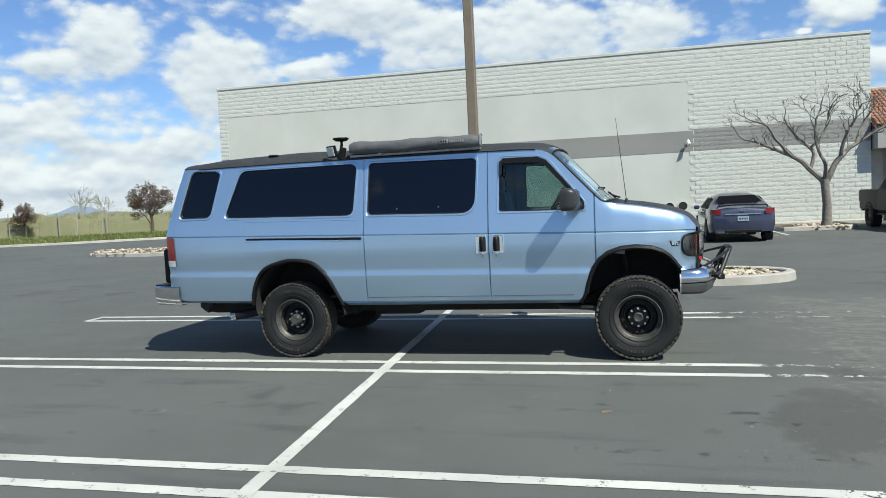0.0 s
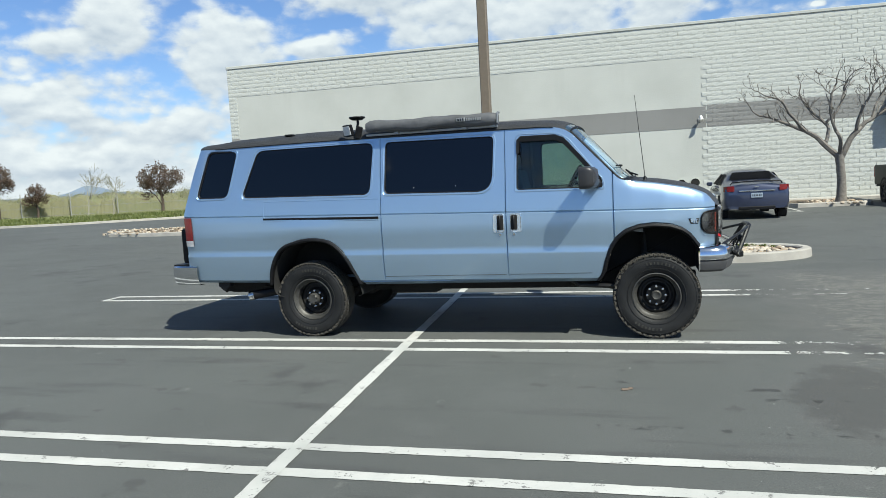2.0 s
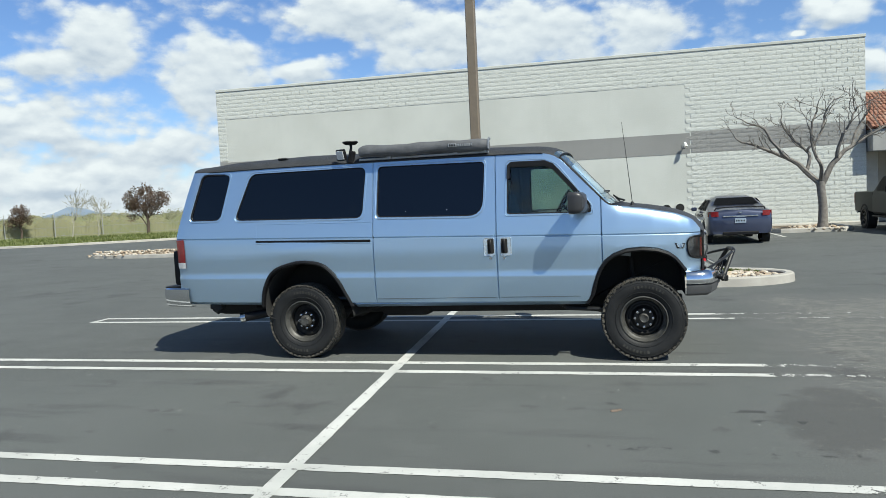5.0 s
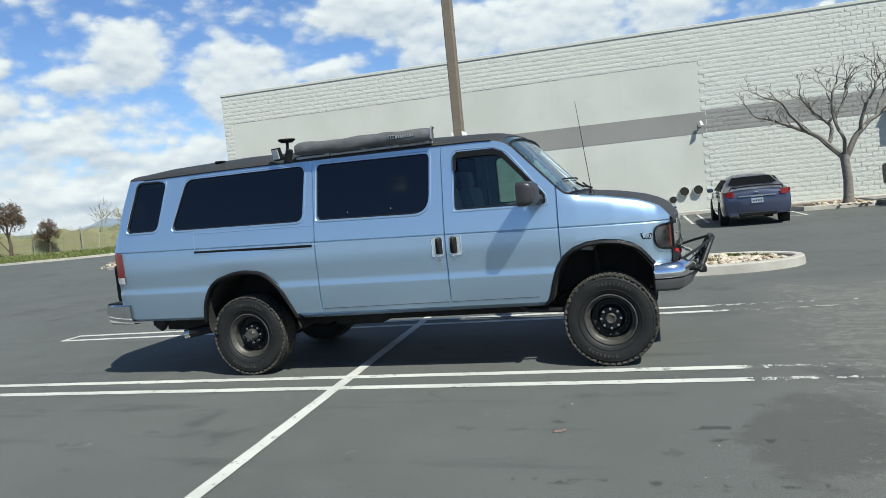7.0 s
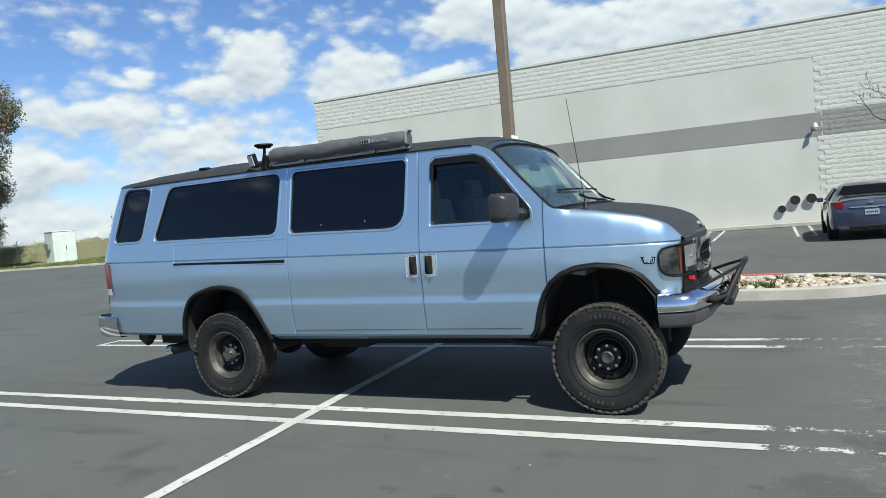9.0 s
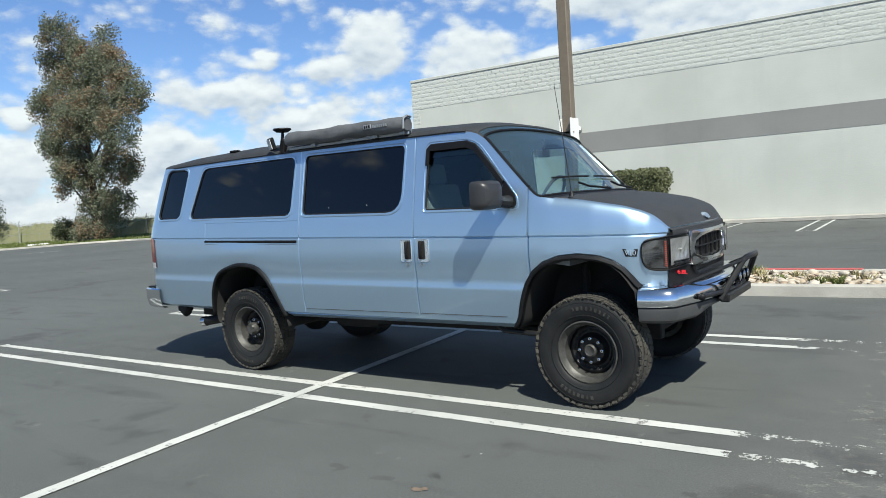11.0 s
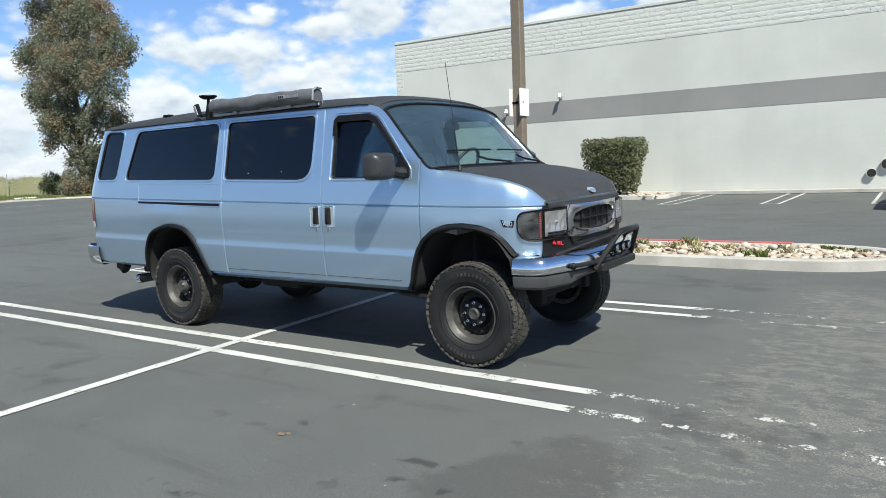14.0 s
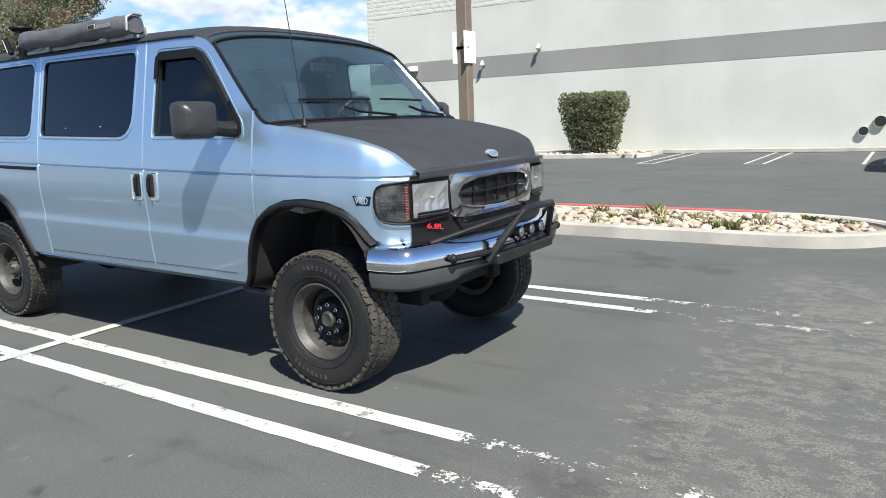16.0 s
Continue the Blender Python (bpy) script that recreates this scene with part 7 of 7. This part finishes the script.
def road_wheel(parent, x, y, r, w, label, metal="dull_metal", spoke="chrome"):
    wl = new("wheel")
    wl.parent, wl.matrix_basis = parent, pose(x, y, r, 0, 0, 0 if y < 0 else 180)
    tagged(wl, label)
    bm = bmesh.new()
    lathe(bm, [(r * 0.66, -w * 0.36), (r * 0.72, -w * 0.5), (r * 0.93, -w * 0.5), (r, -w * 0.36), (r, w * 0.36), (r * 0.93, w * 0.5), (r * 0.66, w * 0.45)], 32)
    part("tyre", bm, M["rubber"], wl)
    bm = bmesh.new()
    lathe(bm, [(r * 0.68, -w * 0.42), (r * 0.62, -w * 0.40), (r * 0.58, -w * 0.25), (r * 0.2, -w * 0.28), (0, -w * 0.30)], 28)
    rm = part("rim", bm, M[metal], wl)
    bm = bmesh.new()
    for k in range(5):
        a = k * math.tau / 5
        box(bm, (0, 0, 0), (0.001, 0.001, 0.001))
        vs = box(bm, (0, 0, 0), (r * 0.42, 0.03, r * 0.13), 0.01)
        bmesh.ops.transform(bm, matrix=Matrix.Rotation(-a, 4, "Y") @ Matrix.Translation((r * 0.38, -w * 0.33, 0)), verts=vs)
    part("spokes", bm, M[spoke], rm)


sedan = thing("sedan", pose(3.93, 21.62, 0, 0, 0, 90), "slate-blue four-door saloon parked nose to the wall", "car")
# local x runs from the tail to the nose
prof_top = [(0.0, 0.78), (0.04, 0.98), (0.10, 1.03), (0.55, 1.10), (0.75, 1.13), (1.35, 1.40), (1.75, 1.455), (2.3, 1.465), (2.8, 1.42), (3.55, 1.06), (4.6, 0.92), (5.0, 0.78), (5.08, 0.55)]


def sedan_rows():
    rows = []
    for x in [0.0, 0.03, 0.08, 0.18, 0.35, 0.55, 0.75, 0.95, 1.15, 1.35, 1.55, 1.75, 2.05, 2.35, 2.65, 2.85, 3.1, 3.35, 3.55, 3.9, 4.3, 4.7, 4.95, 5.04, 5.08]:
        zt = float(np.interp(x, [p[0] for p in prof_top], [p[1] for p in prof_top]))
        w = float(np.interp(x, [0, 0.04, 0.15, 0.5, 1.2, 3.8, 4.6, 4.95, 5.08], [0.80, 0.855, 0.895, 0.92, 0.925, 0.925, 0.90, 0.82, 0.66]))
        zb = float(np.interp(x, [0, 0.5, 4.6, 5.08], [0.31, 0.22, 0.22, 0.30]))
        sh = min(zt - 0.03, float(np.interp(x, [0, 0.5, 2, 3.6, 5.08], [0.95, 1.0, 0.98, 0.94, 0.70])))
        cab = max(0.0, zt - sh - 0.05)
        rows.append((x, [(w - 0.10, zb), (w - 0.03, zb + 0.04), (w, zb + 0.28 * (sh - zb)), (w, zb + 0.62 * (sh - zb)), (w - 0.02, sh - 0.04), (w - 0.05, sh), (w - 0.07 - 0.42 * cab * 0.9, sh + cab * 0.75), (w - 0.16 - 0.42 * cab, sh + cab * 0.96), (w * 0.45, zt - 0.008), (0, zt)]))
    return rows


bm = bmesh.new()
car_shell(bm, sedan_rows())
part("body", bm, M["sedan"], sedan, "slate-blue metallic body", angle=40)


def car_glass(name, pts, mat, parent, label=""):
    bm = bmesh.new()
    bm.faces.new([bm.verts.new(p) for p in pts])
    bmesh.ops.solidify(bm, geom=bm.faces[:], thickness=0.006)
    return part(name, bm, M[mat], parent, label, smooth=False)


car_glass("rear_window", [(0.80, -0.66, 1.150), (0.80, 0.66, 1.150), (1.24, 0.52, 1.360), (1.24, -0.52, 1.360)], "plastic", sedan, "dark rear window").location = (-0.012, 0, 0.016)
for sgn in (-1, 1):
    for nm, x0, x1, x2, x3 in (("rear_door_window", 1.05, 1.38, 2.12, 2.12), ("front_door_window", 2.2, 2.2, 2.75, 3.25)):
        car_glass(nm, [(x0, sgn * 0.868, 1.02), (x1, sgn * 0.672, 1.335), (x2, sgn * 0.655, 1.35), (x3, sgn * 0.868, 1.01)], "plastic", sedan).location = (0, sgn * 0.012, 0)
    bm = bmesh.new()
    loft(bm, [[(x, sgn * y, z) for z in (0.83, 0.90, 0.985)] for x, y in ((0.0, 0.60), (0.008, 0.70), (0.035, 0.80), (0.12, 0.865), (0.24, 0.892))], closed=False)
    ob = part("tail_light", bm, M["red_lens"], sedan, "red tail light")
    ob.location = (-0.012, sgn * 0.006, 0)
    bm = bmesh.new()
    box(bm, (3.15, sgn * 1.0, 1.02), (0.10, 0.18, 0.13), 0.03)
    part("door_mirror", bm, M["sedan"], sedan)
    for x in (1.05, 3.95):
        road_wheel(sedan, x, sgn * 0.835, 0.335, 0.22, "alloy car wheel")
        bm = bmesh.new()
        lathe(bm, [(0.385, 0.70), (0.385, 0.932), (0.345, 0.932), (0.345, 0.72)], 28)
        part("wheel_arch", bm, M["under"], sedan).matrix_basis = pose(x, 0, 0.335, 0, 0, 0 if sgn > 0 else 180)
bm = bmesh.new()
box(bm, (-0.008, 0, 0.835), (0.03, 0.98, 0.045), 0.01)
part("boot_trim", bm, M["chrome"], sedan, "bright trim strip")
bm = bmesh.new()
tube(bm, [(0.14, -0.70, 1.02), (0.10, -0.66, 1.085), (0.05, -0.3, 1.11), (0.04, 0, 1.115), (0.05, 0.3, 1.11), (0.10, 0.66, 1.085), (0.14, 0.70, 1.02)], 0.018, 6)
part("boot_spoiler", bm, M["plastic"], sedan, "dark boot spoiler")
bm = bmesh.new()
box(bm, (-0.018, 0, 0.70), (0.012, 0.31, 0.135), 0.003)
pl = part("number_plate", bm, M["bright"], sedan, "plain pale plate")
bm = bmesh.new()
for k in range(6):
    box(bm, (-0.026, -0.11 + k * 0.044, 0.70), (0.003, 0.022, 0.05))
part("plate_bars", bm, M["plastic"], pl, smooth=False)
bm = bmesh.new()
box(bm, (-0.01, 0, 0.95), (0.02, 0.12, 0.035), 0.008)
part("boot_emblem", bm, M["chrome"], sedan)
bm = bmesh.new()
box(bm, (0.06, 0, 0.33), (0.16, 1.0, 0.10), 0.02)
part("bumper_insert", bm, M["plastic"], sedan)

truck = thing("pickup_truck", pose(10.05, 29.1, 0, 0, 0, -90), "grey-green crew-cab pickup parked nose out", "pickup truck")
bm = bmesh.new()
box(bm, (1.0, 0, 0.98), (2.0, 1.94, 0.72), 0.06, seg=2)
part("cargo_bed", bm, M["truck"], truck)
bm = bmesh.new()
rows = []
for x in [1.98, 2.05, 2.25, 2.6, 3.0, 3.4, 3.75, 4.0, 4.3, 4.6, 5.2, 5.7, 5.85]:
    zt = float(np.interp(x, [1.98, 2.2, 2.5, 3.4, 3.7, 4.45, 5.6, 5.85], [1.35, 1.88, 1.95, 1.95, 1.90, 1.36, 1.28, 1.0]))
    sh = min(zt - 0.03, 1.32 if x < 4.4 else zt - 0.04)
    cab = max(0, zt - sh - 0.04)
    w = float(np.interp(x, [1.98, 5.2, 5.85], [0.97, 0.97, 0.86]))
    rows.append((x, [(w - 0.06, 0.55), (w, 0.62), (w, 0.9), (w, 1.15), (w - 0.03, sh), (w - 0.05 - 0.3 * cab, sh + cab * 0.8), (w - 0.12 - 0.3 * cab, sh + cab * 0.97), (w * 0.4, zt), (0, zt)]))
car_shell(bm, rows)
part("cab", bm, M["truck"], truck, "crew cab", angle=40)
for sgn in (-1, 1):
    for nm, x0, x1, x2, x3 in (("rear_door_window", 2.30, 2.38, 3.05, 3.05), ("front_door_window", 3.15, 3.15, 3.72, 4.15)):
        car_glass(nm, [(x0, sgn * 0.930, 1.36), (x1, sgn * 0.745, 1.81), (x2, sgn * 0.74, 1.82), (x3, sgn * 0.928, 1.36)], "plastic", truck).location = (0, sgn * 0.014, 0)
    bm = bmesh.new()
    box(bm, (4.05, sgn * 1.10, 1.42), (0.12, 0.24, 0.26), 0.04)
    part("door_mirror", bm, M["plastic"], truck)
    for x in (1.15, 4.85):
        road_wheel(truck, x, sgn * 0.865, 0.40, 0.27, "dark pickup wheel", "disc", "rim_edge")
        bm = bmesh.new()
        lathe(bm, [(0.47, 0.68), (0.47, 0.98), (0.41, 0.98), (0.41, 0.70)], 28)
        part("wheel_arch", bm, M["under"], truck).matrix_basis = pose(x, 0, 0.43, 0, 0, 0 if sgn > 0 else 180)
    bm = bmesh.new()
    box(bm, (3.1, sgn * 0.93, 0.48), (2.2, 0.10, 0.06), 0.02)
    part("side_step", bm, M["plastic"], truck)
    bm = bmesh.new()
    box(bm, (0.04, sgn * 0.93, 1.10), (0.12, 0.10, 0.40), 0.02)
    part("tail_light", bm, M["red_lens"], truck)
bm = bmesh.new()
box(bm, (-0.06, 0, 0.62), (0.14, 1.8, 0.16), 0.03)
part("rear_bumper", bm, M["chrome"], truck)
bm = bmesh.new()
box(bm, (2.9, 0, 0.55), (5.2, 1.2, 0.2), 0.03)
part("chassis", bm, M["under"], truck)
car_glass("windshield", [(3.78, -0.70, 1.86), (3.78, 0.70, 1.86), (4.40, 0.80, 1.42), (4.40, -0.80, 1.42)], "plastic", truck).location = (0.02, 0, 0.02)

# pale concrete wheel stop behind the kerb
stop = thing("wheel_stop", pose(-62.5, 32.85, 0.13, 0, 0, 90), "pale concrete wheel stop lying on the verge", "wheel stop")
bm = bmesh.new()
loft(bm, [[(x, -0.13, 0.0), (x, -0.10, 0.12), (x, -0.07, 0.17), (x, 0.07, 0.17), (x, 0.10, 0.12), (x, 0.13, 0.0)] for x in (-0.95, -0.9, 0.9, 0.95)], caps=True)
part("block_body", bm, M["sign"], stop)

# dead leaves and scraps on the asphalt
for x, y, r, c in ((0.485, 4.42, 0.030, "dead_leaf"), (0.52, 4.445, 0.018, "dead_leaf")):
    lf = thing("dead_leaf", pose(x, y, 0.004, 0, 0, 30 * x), "curled brown leaf on the asphalt", "leaf")
    bm = bmesh.new()
    loft(bm, [[(u * r, -0.3 * r * (1 - u * u), 0.0), (u * r, 0, 0.006 + 0.01 * u * u), (u * r, 0.35 * r * (1 - u * u), 0.012)] for u in (-1, -0.6, 0, 0.6, 1)], closed=False)
    part("blade", bm, M[c], lf)


# ---- pieces: rocks, weeds, blocks, tiles ----
rnd = random.Random(31)
rock_meshes = []
for k in range(9):
    bm = bmesh.new()
    bmesh.ops.create_icosphere(bm, subdivisions=1, radius=1.0)
    sx, sy, sz = rnd.uniform(0.8, 1.25), rnd.uniform(0.65, 1.0), rnd.uniform(0.45, 0.72)
    for v in bm.verts:
        f = 1 + 0.28 * noise.noise(v.co * 1.3 + Vector((k * 5, 0, 0)))
        v.co = Vector((v.co.x * sx * f, v.co.y * sy * f, v.co.z * sz * f))
    rock_meshes.append(mesh_of("rock", bm, M["rock"], True, 60))


def rock_at(parent, x, y, z, r):
    ob = new("rock", rnd.choice(rock_meshes))
    ob.parent = parent
    ob.matrix_basis = Matrix.LocRotScale((x, y, z), Euler((rnd.uniform(-0.3, 0.3), rnd.uniform(-0.3, 0.3), rnd.uniform(0, 6.28))), (r, r, r))


def in_island(x, y):
    return 11.72 < y < 13.24 and (x < 2.0 or ((x - 2.02) / 1.10) ** 2 + ((y - 12.48) / 0.76) ** 2 < 1.0)


count = 0
while count < 300:
    x, y = rnd.uniform(-0.9, 3.1), rnd.uniform(11.72, 13.24)
    if x > 2.2 and rnd.random() < 0.35:
        continue
    if in_island(x, y):
        r = rnd.choice((0.030, 0.038, 0.046, 0.054, 0.062, 0.085)) * rnd.uniform(0.8, 1.2)
        rock_at(main_island, x, y, 0.10 + r * 0.32, r)
        count += 1
# the rest of the beds, joined
for parent, spots_n, test, xr, yr, rr in ((main_island, 1150, in_island, (-4.3, 3.15), (11.72, 13.24), (0.024, 0.062)), (isl_b, 900, lambda x, y: 24.1 < y < 26.9 and x > -22 + abs(y - 25.6) * 0.6, (-21.9, -10.3), (24.1, 26.9), (0.035, 0.085)),
                                          (isl_c, 160, lambda x, y: 27.1 < y < 29.2 and -8.2 < x < -4.55, (-8.2, -4.5), (27.1, 29.2), (0.05, 0.11)), (isl_d, 90, lambda x, y: 26.3 < y < 29.2 and 6.6 < x < 8.1, (6.5, 8.2), (26.3, 29.2), (0.04, 0.10))):
    bm = bmesh.new()
    for i in range(spots_n):
        x, y = rnd.uniform(*xr), rnd.uniform(*yr)
        if not test(x, y):
            continue
        r = rnd.uniform(*rr)
        lift = 0.12 * max(0, 1 - abs(y - 25.5) / 1.4) if parent is isl_b else 0.0
        s = bmesh.ops.create_icosphere(bm, subdivisions=1, radius=r)["verts"]
        fx, fy, fz = rnd.uniform(0.8, 1.3), rnd.uniform(0.7, 1.1), rnd.uniform(0.45, 0.7)
        for v in s:
            f = 1 + 0.25 * noise.noise(v.co * (1.4 / r) + Vector((i, 0, 0)))
            v.co = Vector((v.co.x * fx * f + x, v.co.y * fy * f + y, v.co.z * fz * f + 0.10 + r * 0.3 + lift))
    tagged(part("rock_bed", bm, M["rock"], parent, angle=60), kind="stuff")
# weeds
for x, y, s in ((-0.25, 12.9, 0.12), (0.10, 12.4, 0.08), (0.45, 13.1, 0.15), (0.60, 12.9, 0.12), (1.50, 12.0, 0.10), (1.70, 12.05, 0.11), (1.62, 12.25, 0.09), (2.55, 12.95, 0.06), (2.35, 13.05, 0.06), (0.95, 12.4, 0.08), (2.72, 12.85, 0.06), (2.85, 12.75, 0.05), (-1.5, 12.5, 0.12), (2.45, 13.0, 0.06), (0.35, 12.7, 0.11), (0.82, 12.1, 0.09), (1.15, 12.6, 0.10), (1.40, 12.2, 0.08), (2.00, 12.3, 0.09), (0.0, 12.0, 0.10), (1.85, 12.8, 0.10)):
    dry = x in (0.35, 0.60, 0.82, 1.15, 1.40, 1.62, 2.00, 0.0, 1.85)
    wd = thing("weed", pose(x, y, 0.10), "tuft of dry straw-coloured grass among the rocks" if dry else "tuft of green weed among the rocks", "weed", "weeds in the island")
    bm = bmesh.new()
    for k in range(46):
        a, l = rnd.uniform(0, math.tau), s * rnd.uniform(0.6, 1.5)
        d = Vector((math.cos(a), math.sin(a), rnd.uniform(0.7, 2.2))).normalized()
        e = Vector((-math.sin(a), math.cos(a), 0)) * 0.012
        b0 = Vector((rnd.gauss(0, s * 0.4), rnd.gauss(0, s * 0.4), 0))
        bm.faces.new([bm.verts.new(v) for v in (b0 - e, b0 + e, b0 + d * l * 0.6 + e * 0.8 + Vector((0, 0, 0.02)), b0 + d * l)])
    tagged(part("tuft", bm, M["straw"] if dry else M["grass"], wd, smooth=False), kind="stuff")

# split-face blocks, proud of the wall, with open joints
BW, BH = 0.405, 0.180
block_meshes = {}


def block_mesh(kind, variant, length):
    key = (kind, variant, length)
    if key not in block_meshes:
        bm = bmesh.new()
        nx, nz = 5, 3
        r2 = random.Random(variant * 17 + 3)
        L, H = length - 0.009, BH - 0.009
        push = r2.uniform(0, 0.006)
        grid = [[bm.verts.new((-L / 2 + L * i / nx, (-0.002 if j in (0, nz) else -0.006) - push - r2.uniform(0, 0.008), -H / 2 + H * j / nz)) for j in range(nz + 1)] for i in range(nx + 1)]
        for i in range(nx):
            for j in range(nz):
                bm.faces.new((grid[i][j], grid[i + 1][j], grid[i + 1][j + 1], grid[i][j + 1]))
        rim = [g[0] for g in grid] + grid[-1][1:] + [g[-1] for g in grid[::-1]][1:] + grid[0][::-1][1:-1]
        back = [bm.verts.new((v.co.x, 0.004, v.co.z)) for v in rim]
        n = len(rim)
        for k in range(n):
            bm.faces.new((rim[k], back[k], back[(k + 1) % n], rim[(k + 1) % n]))
        me = mesh_of("block", bm, M["block_band"] if kind else M["block"], False)
        block_meshes[key] = me
    return block_meshes[key]


def rows_of_blocks():
    out = []
    n = 0
    z = 0.0
    row = 0
    while z + BH < WTOP - 0.01:
        zc = z + BH / 2
        x = (3.45 if zc < 6.08 else WX0 + 0.02) - (BW / 2 if row % 2 else 0)
        spans = [(3.45, WX1)] if zc < 6.08 else [(WX0 + 0.01, WX1)]
        if zc < 6.08:
            spans.append((WX0 + 0.01, WX0 + 0.42))
        for x0, x1 in spans:
            if x0 > 0 and row % 2:
                x0 -= BW / 2
            x = x0 - (BW / 2 if row % 2 and x0 < 0 else 0)
            while x < x1 - 0.05:
                a, b = max(x, x0), min(x + BW, x1)
                if b - a > 0.08:
                    out.append(((a + b) / 2, zc, round(b - a, 2), 3.23 < zc < 4.09))
                x += BW
        z += BH
        row += 1
    return out


blocks = rows_of_blocks()
near_blocks = [b for b in blocks if 3.4 < b[0] < 9.65 and 1.0 < b[1] < 6.08][:300]
near_set = set(near_blocks)
for x, z, l, band in near_blocks:
    ob = new("block", block_mesh(band, rnd.randint(0, 5), l))
    ob.parent, ob.location = wall, (x, WALL_Y, z)
verts, faces, mids = [], [], []
for x, z, l, band in blocks:
    if (x, z, l, band) in near_set:
        continue
    me = block_mesh(band, rnd.randint(0, 5), l)
    o = len(verts)
    verts += [(v.co.x + x, v.co.y + WALL_Y, v.co.z + z) for v in me.vertices]
    for p in me.polygons:
        faces.append([o + i for i in p.vertices])
        mids.append(1 if band else 0)
me = bpy.data.meshes.new("split_face_blocks")
me.from_pydata(verts, [], faces)
me.materials.append(M["block"])
me.materials.append(M["block_band"])
me.polygons.foreach_set("material_index", mids)
ob = new("split_face_blocks", me)
ob.parent = wall
tagged(ob, kind="stuff")

# barrel tiles on the store's roof
bm = bmesh.new()
slope = math.atan2(5.5 - 3.78, 3.05)
for r in range(13):
    t = r / 13
    y0, z0 = -0.10 + 3.05 * t, 3.76 + 1.72 * t
    for c in range(38):
        x0 = 0.06 + c * 0.158 + (0.02 if r % 2 else 0)
        ring = []
        for e in (0, 1):
            yy, zz = y0 + e * 0.29 * math.cos(slope), z0 + e * 0.29 * math.sin(slope) + (0.03 if e == 0 else 0.0)
            ring.append([(x0 + 0.074 * math.cos(a), yy, zz + 0.062 * math.sin(a)) for a in [k * math.pi / 6 for k in range(7)]])
        loft(bm, ring, closed=False)
tagged(part("barrel_tiles", bm, M["tile_roof"], roof_deck, angle=70), kind="stuff")
